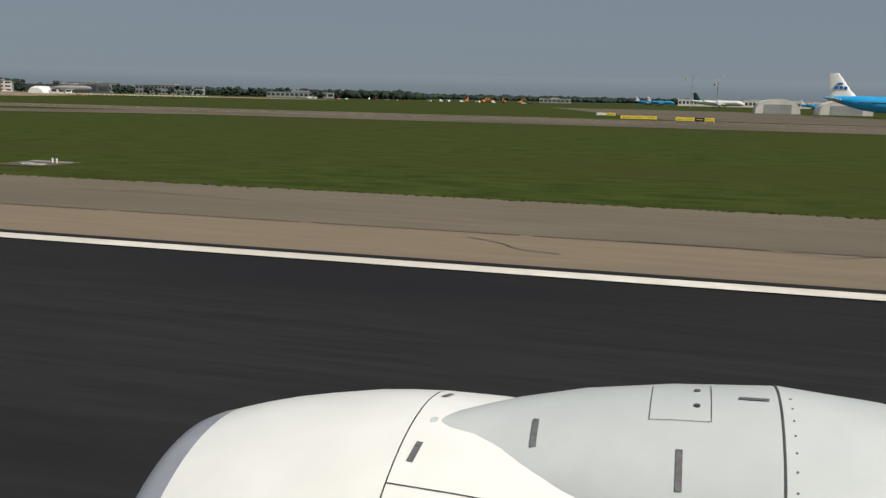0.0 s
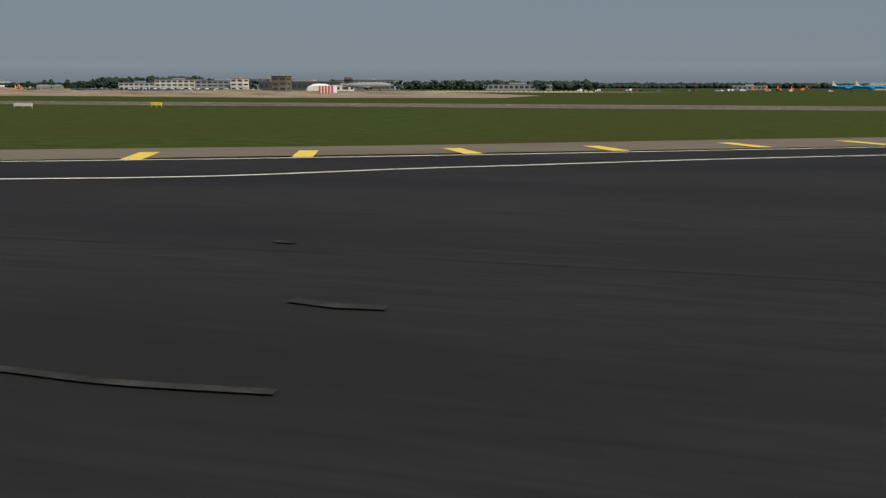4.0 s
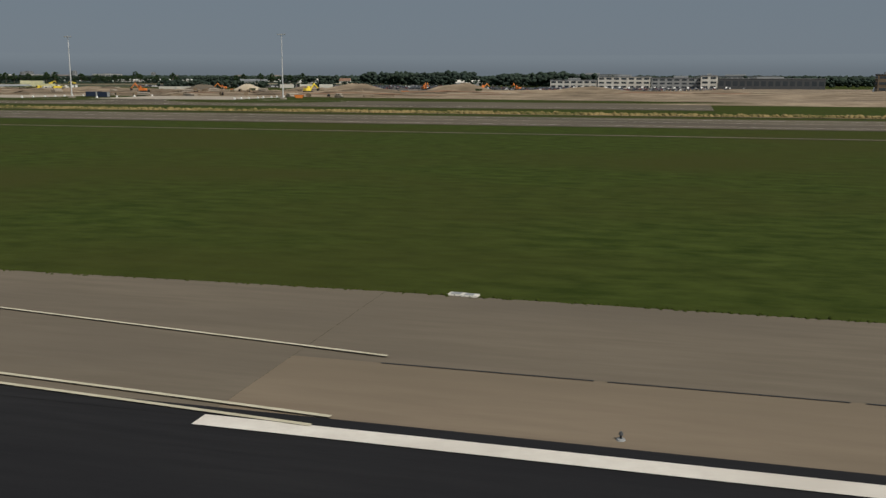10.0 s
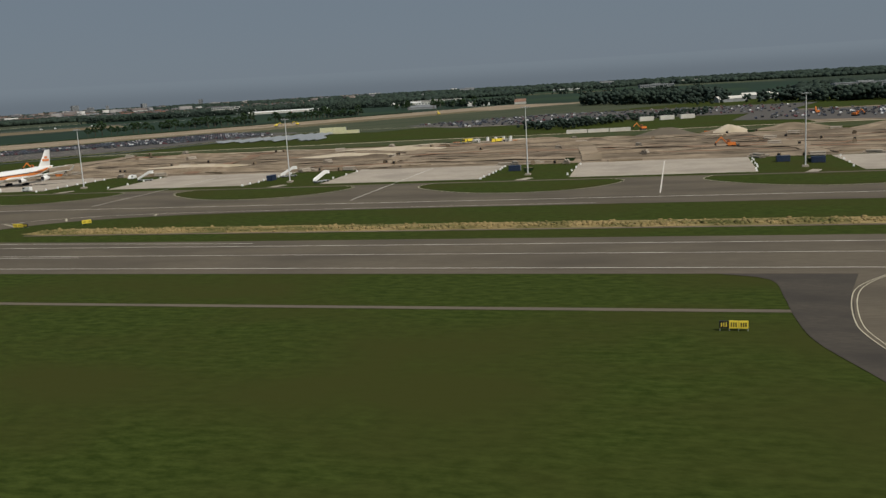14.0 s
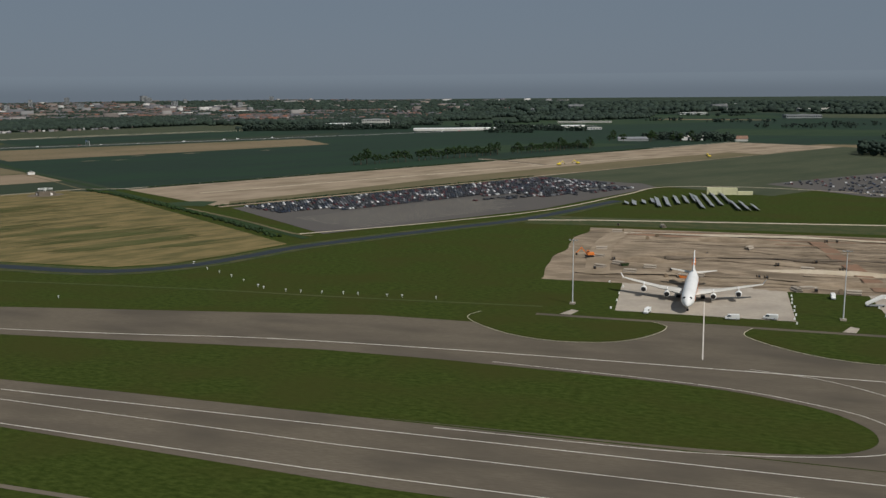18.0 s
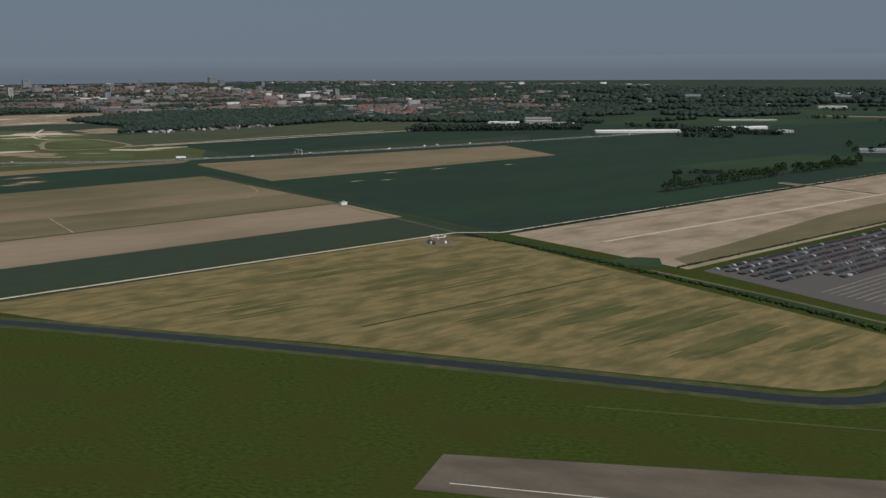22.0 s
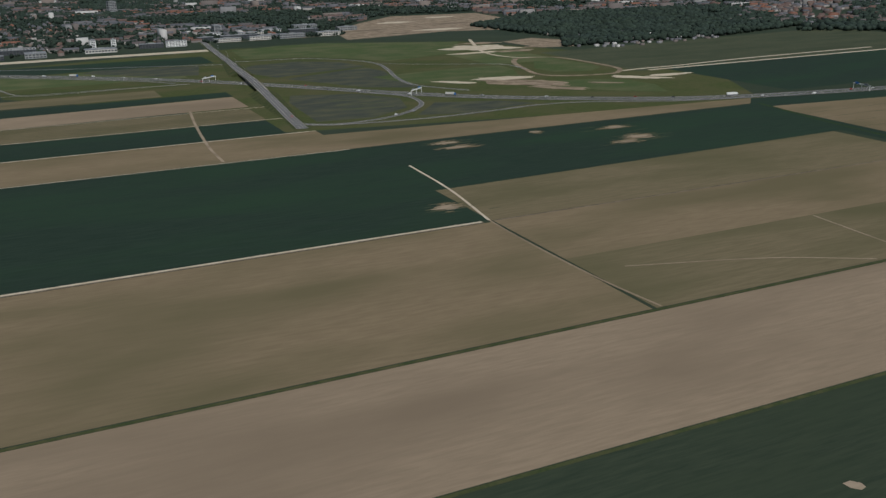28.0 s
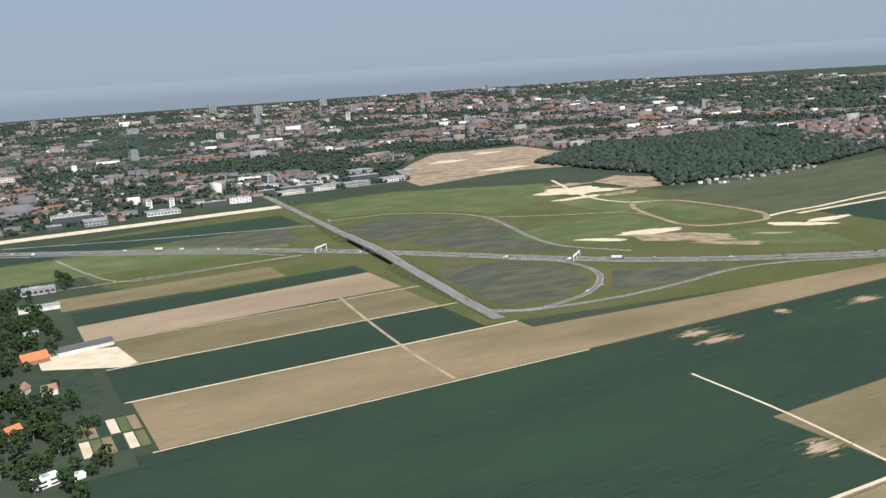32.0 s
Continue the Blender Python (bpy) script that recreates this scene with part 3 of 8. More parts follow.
for p, q in (((-1192, 101.1), (-1187.8, 103.9)), ((-1179.9, 91.9), (-1177.6, 96.7)), ((-1168, 85.8), (-1165.4, 90.2)), ((-1155.9, 78.7), (-1153.1, 83.1)), ((-1142.8, 71.8), (-1140.6, 76.4)), ((-1130.7, 65), (-1128.2, 69.6)), ((-1117.2, 59.3), (-1115.1, 63.4)), ((-1105.5, 54), (-1103.7, 57.8)), ((-1094.2, 48.8), (-1092.4, 52.6)), ((-1082, 44), (-1080, 48)), ((-1070, 39), (-1068, 42.6)), ((-1059.1, 34.5), (-1057.2, 38.5)), ((-1034, 27.5), (-1032, 31.5)), ((-1010, 21.8), (-1008, 26.5)), ((-987, 17.8), (-985.3, 22.8))):
    ribbon(lx, [p, q], 0.9, 0.11)
tagged(part("curve_lines", lx, FADED), "pale double edge lines and bars round the taxiway bend", "marking", kind="structure")
ly = Shape()
for o in (0, 0.7):
    ribbon(ly, smooth_line([(-1203 - o, 88), (-1204.8 - o, 90.4), (-1208.9 - o, 95.7), (-1214.2 - o, 105.2), (-1218.9 - o, 117.1), (-1219.8 - o, 126)]), 0.14, 0.12)
ribbon(ly, smooth_line([(-1218.9, 117.1), (-1220.4, 130.3), (-1217, 146.5), (-1207.7, 163.6), (-1194.4, 174.5), (-1170, 186)]), 0.18, 0.12)
ribbon(ly, smooth_line([(-1050, 11), (-1085, 25.5), (-1120.8, 43.1), (-1134.7, 50.2), (-1170, 68), (-1200, 85)]), 0.2, 0.12)
HD, HN = Vector((-0.717, -0.697)), Vector((0.697, -0.717))
for o in (0.0, 0.8):
    a = Vector((-1188.0, 105.0)) + HN * o
    ribbon(ly, [a, a + HD * 42], 0.32, 0.115)
for k in range(24):
    for o in (1.7, 2.5):
        u = Vector((-1188.0, 105.0)) + HN * o + HD * 1.75 * k
        ribbon(ly, [u, u + HD * 0.95], 0.32, 0.115)
tagged(part("hold_line", ly, PALEYELLOW), "yellow hold line and centre line before the runway", "marking", kind="structure")
for k, d in enumerate((13.0,)):
    c = Vector((-1188.0, 105.0)) + HD * d - HN * 3.2
    sheet("hold_patch_%d" % (k + 1), [c + HD * u - HN * v for u, v in ((-4.3, -1.3), (4.3, -1.3), (4.3, 1.4), (-4.3, 1.4))], 0.116, RED, "red painted patch with white runway numbers", "marking")
for k, d in enumerate((13.0,)):
    c = Vector((-1188.0, 105.0)) + HD * d - HN * 3.2
    text = bpy.data.curves.new("runway_number", "FONT")
    text.body, text.size, text.align_x, text.align_y = "36C-18C", 2.2 * U, "CENTER", "CENTER"
    numbers = tagged(new("runway_numbers_%d" % (k + 1), text), "white painted letters 36C-18C on red", "marking", kind="structure")
    numbers.matrix_basis = Matrix.LocRotScale(Vector((c.x, c.y, 0.17)) * U, Euler((0, 0, radians(224.2))), None)
    text.materials.append(WHITE)

NEWTAR = mat("fresh_dark_asphalt", (0.066, 0.058, 0.048), (0.086, 0.075, 0.061), 0.6, 0.9, (0.056, 0.050, 0.043), 8, 0, (3, 1), 0.15, spec=0.08)
sheet("pavement_left", [*smooth_line([(-1219.5, 78), (-1227, 93), (-1233, 109.6), (-1237.7, 123.2), (-1239.2, 136), (-1239.7, 148.7), (-1241, 162), (-1250, 167)], 4), (-1226, 167), (-1229, 153), (-1231.5, 131), (-1229, 116), (-1224, 103), (-1217, 88)], 0.065, NEWTAR, "darker paved shoulder beside the bend", "pavement")
sheet("tar_patch", smooth_line([(-1202, 162), (-1200, 167.4), (-1192, 168), (-1184, 166.6), (-1186, 160.4), (-1192, 158.5), (-1198, 157.4), (-1202, 162)], 3), 0.066, NEWTAR, "fresh dark asphalt patch", "pavement")

# parallel taxiways
sheet("taxiway_3", [(-1640, 167), (-100, 167), (-100, 208), (-1990, 208), (-1990, 190)], 0.05, TAXI, "long worn brown parallel taxiway", "taxiway")
sheet("taxiway_4", [(-1640, 266), (-940, 266), (-940, 317), (-1700, 317), (-2000, 262), (-2000, 232), (-1700, 266)], 0.05, TAXI, "wide dark taxiway in front of the aircraft stands", "taxiway")
ISLE = smooth_line([(-1300, 266.2), (-1380, 264), (-1420, 259.5), (-1448, 251), (-1462, 240), (-1467, 230), (-1465, 220), (-1454, 212), (-1424, 209), (-1362, 207.8)], 4)
TIP = smooth_line([(-1660, 209), (-1575, 210.5), (-1546, 214.5), (-1534, 221), (-1530, 230), (-1533.5, 240), (-1546, 251), (-1580, 261), (-1660, 266.2)], 4)
sheet("taxiway_5", [*TIP, (-1660, 266.2), *ISLE, (-1362, 207.8)], 0.052, TAXI, "brown taxiway link with curved edges", "taxiway")
pl = Shape()
for y, w in ((172.5, 0.35), (188, 0.3), (200, 0.35)):
    ribbon(pl, [(-1990, y + (0 if y > 190 else 14)), (-1660, y), (-100, y)], w, 0.10)
ribbon(pl, smooth_line([(-1990, 240), (-1800, 262), (-1700, 276), (-1500, 280), (-940, 280)]), 0.5, 0.10)
ribbon(pl, smooth_line([(-1560, 282), (-1536, 275), (-1512, 254), (-1497, 225), (-1489, 205), (-1473, 191), (-1455, 186), (-1400, 186)]), 0.28, 0.102)
ribbon(pl, smooth_line([(-1283, 268.6), (-1389, 266.6), (-1430, 264), (-1460, 256.5), (-1477, 243), (-1481.4, 231.4), (-1477.4, 221.4), (-1469.6, 212.8), (-1453, 207.6), (-1420, 206.2), (-1362, 204)]), 0.3, 0.104)
ribbon(pl, smooth_line([(-1640, 268), (-1574, 262), (-1541.6, 251.8), (-1527.6, 241.9), (-1524.5, 227.9), (-1535, 216.5), (-1575, 207.5), (-1640, 206)]), 0.3, 0.104)
tagged(part("taxiway_lines", pl, WHITE), "thin faded taxiway lines", "marking", kind="structure")
bars = thing("link_bars", "pale painted bars round the taxiway link", "marking")
for p, q in (((-1456, 208.5), (-1452, 212.5)), ((-1470, 213.5), (-1464, 217)), ((-1478.5, 224), (-1468, 225.5)), ((-1480.8, 235), (-1468, 234)), ((-1474, 246), (-1465.5, 240.5)), ((-1458, 256.5), (-1453, 250)), ((-1428, 263.6), (-1426, 259.5))):
    part("bar", ribbon(Shape(), [p, q], 0.6, 0.106), FADED, bars)
sheet("dry_strip", [(-1450, 225), (-1440, 222), (-700, 224), (-700, 232), (-1440, 234)], 0.03, DRYGRASS, "band of dry yellow grass between the taxiways", "grass")
band("strip_ditch", [(-1446, 221.5), (-700, 221.5)], 1.6, 0.05, DARKSOIL, "dark shallow ditch beside the dry grass", "ditch")
band("service_path", [(-2050, 148), (-1376, 139.4), (-1239, 139.6)], 1.8, 0.05, GREYSH, "narrow grey service path through the grass", "path")
band("service_path_1", [(-1190, 141.5), (-900, 141)], 1.8, 0.05, GREYSH, "narrow grey service path through the grass", "path")

# stands between the floodlight masts
MASTS = [-1113 - 103.2 * k for k in range(6)]
for k, x in enumerate(MASTS):
    if k < 5:
        sheet("stand_%d" % (k + 1), [(x - 17, 342 + 2 * k), (x - 85, 342 + 2 * k), (x - 89, 402 + 3 * k), (x - 18, 402 + 3 * k)], 0.055, CONCRETE, "pale concrete aircraft stand", "apron")
        band("stand_line_%d" % (k + 1), [(x - 49, 289), (x - 52, 400)], 0.4, 0.10, WHITE, "white stand lead-in line", "marking")
    isl = smooth_line([(x + 34, 335), (x + 40, 329), (x + 36, 316), (x + 24, 303), (x + 4, 298.5), (x - 15, 304), (x - 31, 317), (x - 36, 326), (x - 33, 335)], 3)
    sheet("island_%d" % (k + 1), isl, 0.06, GRASS, "rounded grass island beside the taxiway", "grass")
    band("island_line_%d" % (k + 1), isl, 0.3, 0.1, FADED, "pale line round the grass island", "marking")
sheet("pavement_head", [(-1640, 334.5), (-940, 334.5), (-940, 337.5), (-1640, 337.5)], 0.06, TAXI, "dark paved strip at the head of the stands", "pavement")
sheet("taxiway_6", [(-1650, 317), (-940, 317), (-940, 334.5), (-1640, 334.5)], 0.045, TAXI, "wide dark taxiway in front of the aircraft stands", "taxiway")

# construction site, with low ridges of earth
site = Shape()
NX, NY = 120, 30
hs = {}
def site_h(x, y):
    n = noise.fractal(Vector((x / 55, y / 12, 3)), 1.0, 2.0, 4)
    edge = min(1, (x + 1655) / 34, (y - 404) / 17, (572 - y) / 17, (-623 - x) / 34)
    return 0.05 + max(0, 0.5 + 1.5 * n) * max(0, edge)
for i in range(NX + 1):
    for j in range(NY + 1):
        x, y = -1655 + i * 8.6, 404 + j * 5.6
        n = noise.fractal(Vector((x / 55, y / 12, 3)), 1.0, 2.0, 4)
        edge = min(1, i / 4, j / 3, (NY - j) / 3, (NX - i) / 4)
        hs[i, j] = (x + (6 * noise.noise(Vector((x / 30, y / 30, 1))) if j in (0, NY) or i in (0, NX) else 0), y, 0.05 + max(0, 0.5 + 1.5 * n) * edge)
site.add([hs[i, j] for i in range(NX + 1) for j in range(NY + 1)], [(i * (NY + 1) + j, (i + 1) * (NY + 1) + j, (i + 1) * (NY + 1) + j + 1, i * (NY + 1) + j + 1) for i in range(NX) for j in range(NY)])
tagged(part("construction_ground", site, SAND, smooth=True), "churned sandy ground of the construction site", "soil", kind="structure")
wr = random.Random(31)
for k in range(64):
    y0 = 412 + 2.45 * k + wr.uniform(-2, 2)
    x0 = wr.uniform(-1640, -1250)
    n = wr.randint(6, 16)
    line = smooth_line([(x0 + 26 * j, y0 + wr.uniform(-2.5, 2.5)) for j in range(n)], 5)
    w = wr.uniform(0.4, 1.9)
    sh = Shape()
    for i in range(len(line) - 1):
        p, q = line[i], line[i + 1]
        sh.add([(p.x, p.y - w, site_h(p.x, p.y - w) + 0.1), (q.x, q.y - w, site_h(q.x, q.y - w) + 0.1), (q.x, q.y, site_h(q.x, q.y) + 0.35), (p.x, p.y, site_h(p.x, p.y) + 0.35), (q.x, q.y + w, site_h(q.x, q.y + w) + 0.1), (p.x, p.y + w, site_h(p.x, p.y + w) + 0.1)], [(0, 1, 2, 3), (3, 2, 4, 5)])
    tagged(part("track_mark", sh, (DARKSOIL, SAND, DARKSOIL, STRIP, REDSOIL, DARKSOIL, SAND)[k % 7], None, "", True), "churned ridge of earth across the sandy works", "soil", kind="structure")
def site_track(pts, width, material, label):
    """A worn way over the churned ground, lying on its swells."""
    line, sh = smooth_line(pts, 6), Shape()
    for a, b in zip(line[:-1], line[1:]):
        o = Vector((-(b - a).y, (b - a).x)).normalized() * width / 2
        rows = [(a - o, b - o), (a - o * 0.33, b - o * 0.33), (a + o * 0.33, b + o * 0.33), (a + o, b + o)]
        for (p, q), (u, v) in zip(rows[:-1], rows[1:]):
            sh.add([(c.x, c.y, site_h(c.x, c.y) + 0.42) for c in (p, q, v, u)], [(0, 1, 2, 3)])
    return tagged(part("site_track", sh, material, None, "", True), label, "track", kind="structure")


WAY = "worn sandy way across the works"
for pts, w, m in (([(-1402, 410), (-1404, 440), (-1408, 490), (-1413, 535), (-1416, 566)], 11, STRIP), ([(-1300, 408), (-1304, 440), (-1312, 490), (-1316, 560)], 9, STRIP), ([(-1640, 424), (-1560, 428), (-1470, 422), (-1390, 426), (-1310, 420)], 6, STRIP), ([(-1630, 548), (-1540, 556), (-1450, 548), (-1340, 552), (-1240, 540)], 8, PALESAND), ([(-1600, 470), (-1520, 486), (-1440, 478), (-1400, 486)], 7, DARKSOIL), ([(-1628, 420), (-1634, 470), (-1636, 520), (-1630, 566)], 12, STRIP), ([(-1300, 440), (-1220, 452), (-1120, 446), (-1060, 452)], 7, STRIP), ([(-1380, 505), (-1330, 498), (-1240, 506), (-1140, 498)], 5, DARKSOIL), ([(-1205, 410), (-1212, 460), (-1222, 530)], 9, STRIP), ([(-1504, 412), (-1510, 460), (-1522, 540)], 8, REDSOIL)):
    site_track(pts, w, m, WAY)
sheet("haul_strip", [(-1700, 580), (-640, 600), (-640, 640), (-1690, 620)], 0.03, REED, "rough grass strip behind the works", "grass")
band("haul_road", [(-1700, 596), (-1658, 606), (-1474, 626), (-1100, 645), (-640, 660)], 4, 0.08, PALESAND, "pale sandy haul road", "road")
sheet("works_yard", [(-1180, 640), (-640, 620), (-500, 760), (-640, 900), (-1200, 860)], 0.03, SAND, "sandy works yard", "soil")
sheet("sand_bank_ground", [(-1120, 405), (-640, 300), (-560, 330), (-560, 420), (-640, 600), (-1120, 600)], 0.04, SAND, "bare sandy ground beside the taxiway", "soil")

sheet("far_land", [rs(-3990, -2600), rs(-3990, -620), rs(-3700, 0), rs(-3560, 420), rs(-3000, 900), (-2300, 2150), (-1300, 1950), (-600, 1700), (200, 1750), (1500, 1500), (6000, 9000), (-11500, 10000), (-11500, 1500)], 0.02, FARLAND, "dark green wooded land around the town", "land")

tagged(part("polder_ground", Shape().poly([rs(-3988, -1700), rs(-3988, -620), rs(-3700, 0), rs(-3560, 420), rs(-3000, 900), (-2300, 2150), (-2100, 1500), rs(-2165, 300), rs(-2165, -520), rs(-2186, -880), rs(-2190, -1700)], 0.012), DULLCROP), "dull green field edges of the polder", "grass", kind="structure")
tagged(part("polder_land", Shape().poly([(-2750, 1130), (-2560, 1370), (-2330, 1700), (-2420, 1960), (-2640, 2200), (-2450, 2380), (-2230, 2720), (-2060, 3230), (-1450, 3380), (-1000, 2500), (-1100, 1420), (-1330, 1185), (-1560, 1180), (-1800, 980), (-2100, 700)], 0.04), CROP), "dark green crop land across the polder", "field", kind="structure")
for pts, m, w in (([(-2440, 2330), (-2220, 2640), (-1780, 2700), (-1560, 2560), (-1800, 2330), (-2180, 2160)], FRESHCROP, "fresh green field beyond the glasshouses"), ([(-2100, 2790), (-1950, 3140), (-1480, 3200), (-1420, 2900), (-1750, 2800)], FRESHCROP, "fresh green field beyond the glasshouses"), ([(-1800, 2700), (-1760, 2760), (-1480, 2700), (-1480, 2640)], STUBBLE, "tan strip of stubble"), ([(-1380, 2900), (-1330, 3260), (-1020, 3200), (-1020, 2800)], GREYCROP, "pale grey-green far field"), ([(-1640, 1800), (-1600, 2080), (-1180, 2060), (-1160, 1800)], FRESHCROP, "fresh green field beyond the farm"), ([(-1530, 1420), (-1440, 1530), (-1250, 1500), (-1290, 1400)], STUBBLE, "tan stubble field")):
    sheet("field", pts, 0.045, m, w)

# ---- polder: ditches, fields and tracks on their own grid ----
def field(r0, r1, s0, s1, material, label, z=0.05, dr=(0, 0)):
    """A field between two rows; dr shifts its two ends across at s1."""
    return sheet("field", [rs(r0, s0), rs(r1, s0), rs(r1 + dr[1], s1), rs(r0 + dr[0], s1)], z, material, label)


def tramlines(r0, r1, s0, s1, material, gap):
    """Pairs of wheel tracks along the rows of a field."""
    sh = Shape()
    for r in np.arange(r0 + gap * 0.4, r1 - 3, gap):
        for o in (0, 2.0):
            ribbon(sh, [rs(r + o, s0 + 3), rs(r + o, s1 - 3)], 0.28, 0.05)
    LAYER[0] += 1
    ob = tagged(part("wheel_tracks", sh, material), "thin parallel wheel tracks along the crop rows", "tracks", kind="structure")
    ob.location.z = (0.035 + 0.00025 * LAYER[0]) * U


DARK, TAN, PINK = "dark green crop in fine rows", "dry tan field with faint wheel tracks", "bare pinkish-brown ploughed field"
field(-2898, -2604, -1340, -978, CROP, DARK)
field(-2898, -2704, -978, -462, CROP, DARK, dr=(0, -22))
field(-2703, -2602, -977, -500, PALECROP, "pale tan field with young crop", dr=(-20, 0))
field(-2598, -2403, -1390, -979, STUBBLE, TAN)
field(-2600, -2500, -976, -500, STUBBLE, TAN)
field(-2500, -2403, -976, -500, PALECROP, "pale tan field with young crop")
field(-2399, -2288, -1420, -500, SOIL, PINK)
field(-2284, -2203, -1400, -505, DULLCROP, "dull green low crop")
sheet("field", [rs(-2188, -900), (-2250, 362), (-2100, 372), (-1935, 373), (-1868, 376), (-1844, 392), (-1828, 424), (-1814, 464), rs(-1808, -546), rs(-2150, -517), rs(-2188, -535)], 0.05, YELLOWCROP, "patchy yellow ripening corn field")
field(-2900, -2165, -488, 420, CROP, DARK, dr=(60, -20))
sheet("field", [rs(-2875, -446), rs(-2806, 110), rs(-2618, 46), rs(-2616, -460)], 0.08, STUBBLE, TAN)
sheet("field", [rs(-2262, 60), rs(-2395, 40), rs(-2370, 335), rs(-2230, 380)], 0.08, FRESHCROP, "fresh green crop")
field(-2155, -1975, -492, 520, STRIP, "bare sandy strip prepared for building", 0.09)
sheet("field", [rs(-1975, -132), rs(-1720, -132), rs(-1690, 420), rs(-1975, 520)], 0.05, GREYCROP, "rough grey-green grass field")
field(-3012, -2900, -1345, -985, STUBBLE, TAN)
sheet("field", [rs(-2985, -985), rs(-2900, -985), rs(-2903, -450), rs(-2935, -420)], 0.05, STUBBLE, TAN)
field(-3110, -3015, -1352, -1018, CROP, DARK)
field(-3205, -3113, -1330, -1016, PALECROP, "pale mown field in strips")
field(-3290, -3208, -1355, -1012, SOIL, PINK, dr=(-25, -10))
field(-3355, -3293, -1355, -1010, CROP, DARK, dr=(-10, -25))
field(-3860, -3735, -1420, -950, CROP, DARK)
field(-3985, -3945, -1500, -915, PALESAND, "long bank of pale sand", 0.06)
field(-3440, -3370, -1500, -1100, PALECROP, "pale rough meadow")
field(-3720, -3560, -1500, -1030, MEADOW, "green meadow beside the motorway")
sheet("field", [(-3672, 1196), (-3815, 1297), (-3790, 1400), (-3737, 1487), (-3480, 1634), (-3368, 1464), (-3406, 1290), (-3500, 1292), (-3600, 1275)], 0.06, LAWN, "green meadow beside the road")
field(-3540, -3230, -380, 420, GREYCROP, "long grey-green field", dr=(-60, 0))
field(-3225, -2960, -330, 520, CROP, DARK, dr=(0, 0))
field(-3235, -3226, -360, 520, PALESAND, "pale sand track along the field", 0.09)
field(-2785, -2690, -1392, -1341, MEADOW, "small green paddock with a worn patch")
field(-3620, -3430, -540, -400, MEADOW, "green paddock", 0.06)
for r0, r1, s0, s1, m, gap in ((-2898, -2604, -1338, -980, EARTHROW, 27), (-2898, -2725, -976, -464, EARTHROW, 27), (-2830, -2190, -480, 60, EARTHROW, 30), (-3110, -3016, -1348, -1020, EARTHROW, 24), (-3203, -3115, -1328, -1018, GREYCROP, 11), (-3225, -2962, -320, 510, EARTHROW, 27), (-3520, -3240, -370, 410, CROP, 18)):
    tramlines(r0, r1, s0, s1, m, gap)
wheat = Shape()
for r in np.arange(-2174, -1820, 20):
    low = np.interp(r, [-2188, -1984, -1855, -1815], [-890, -755, -668, -590])
    for o in (0, 1.9):
        ribbon(wheat, [rs(r + o, low + 4), rs(r + o, -524)], 0.3, 0.10)
tagged(part("wheel_tracks", wheat, GREYCROP), "thin parallel wheel tracks through the corn", "tracks", kind="structure")
band("strip_track", smooth_line([rs(-2081, -457), rs(-2074, -239), rs(-2068, -40), rs(-2062, 160)]), 3.4, 0.12, PALESAND, "long straight pale concrete track on the bare strip", "path")
band("strip_track", smooth_line([rs(-2140, -440), rs(-2128, -200), rs(-2120, 120)]), 5.0, 0.115, SOIL, "faint brown wheel track along the bare strip", "path")
sheet("strip_verge", [rs(-2004, -470), rs(-2012, -380), rs(-2034, -200), rs(-2040, 60), rs(-2030, 300), rs(-1976, 300), rs(-1984, -480)], 0.118, PALECROP, "worn grassy side of the bare strip", "grass")
sheet("dug_bed", [(-1884, 1133), (-1874, 1139), (-1776, 1062), (-1783, 1054)], 0.125, DARKSOIL, "dark dug bed across the bare strip", "soil")
band("bed_edge", [(-1882, 1128), (-1782, 1050)], 3.0, 0.13, PALESAND, "pale edge of the dug bed", "path")
sheet("grass_patch", [rs(-2034, -516), rs(-2010, -512), rs(-1990, -500), rs(-2012, -476), rs(-2026, -486)], 0.125, FRESHCROP, "green grass patch at the strip's end", "grass")
field(-2898, -2792, -1402, -1340, CROP, DARK)
for r, w in ((-2602, 3.0), (-2898, 1.6), (-3013, 2.5), (-3112, 2.0), (-3207, 1.6)):
    band("farm_track", [rs(r, -1350), rs(r, -985)], w, 0.10, PALESAND, "pale dusty farm track between fields", "path")
band("farm_track", smooth_line([rs(-2800, -960), rs(-2700, -965), rs(-2604, -978)]), 2.4, 0.11, PALESAND, "pale farm track crossing the fields", "path")
band("farm_track", smooth_line([rs(-2604, -978), rs(-2560, -979.5), rs(-2498, -979), rs(-2450, -977), rs(-2404, -972)]), 1.8, 0.11, SOIL, "worn tan track crossing the fields", "path")
band("farm_track", smooth_line([rs(-3234, -1086), rs(-3114, -1100), rs(-2987, -1111), rs(-2904, -1113)]), 3.2, 0.11, STRIP, "faint tan track across the fields", "path")
band("farm_track", smooth_line([rs(-2498, -760), rs(-2405, -768)]), 1.4, 0.11, STRIP, "faint pale wheel track in the field", "path")
band("farm_track", smooth_line([rs(-2470, -950), rs(-2440, -860), rs(-2406, -800)]), 1.3, 0.11, STRIP, "faint pale wheel track in the field", "path")
band("farm_road", [rs(-2195, -1500), rs(-2196, -850), rs(-2190, -520), rs(-2165, -490), rs(-2162, 520)], 3.4, 0.12, PALESAND, "pale farm road beside the ditch", "road")
band("field_drain", [rs(-2599.4, -1350), rs(-2599.4, -985)], 2.0, 0.095, DARKSOIL, "narrow dark field drain beside the track", "ditch")
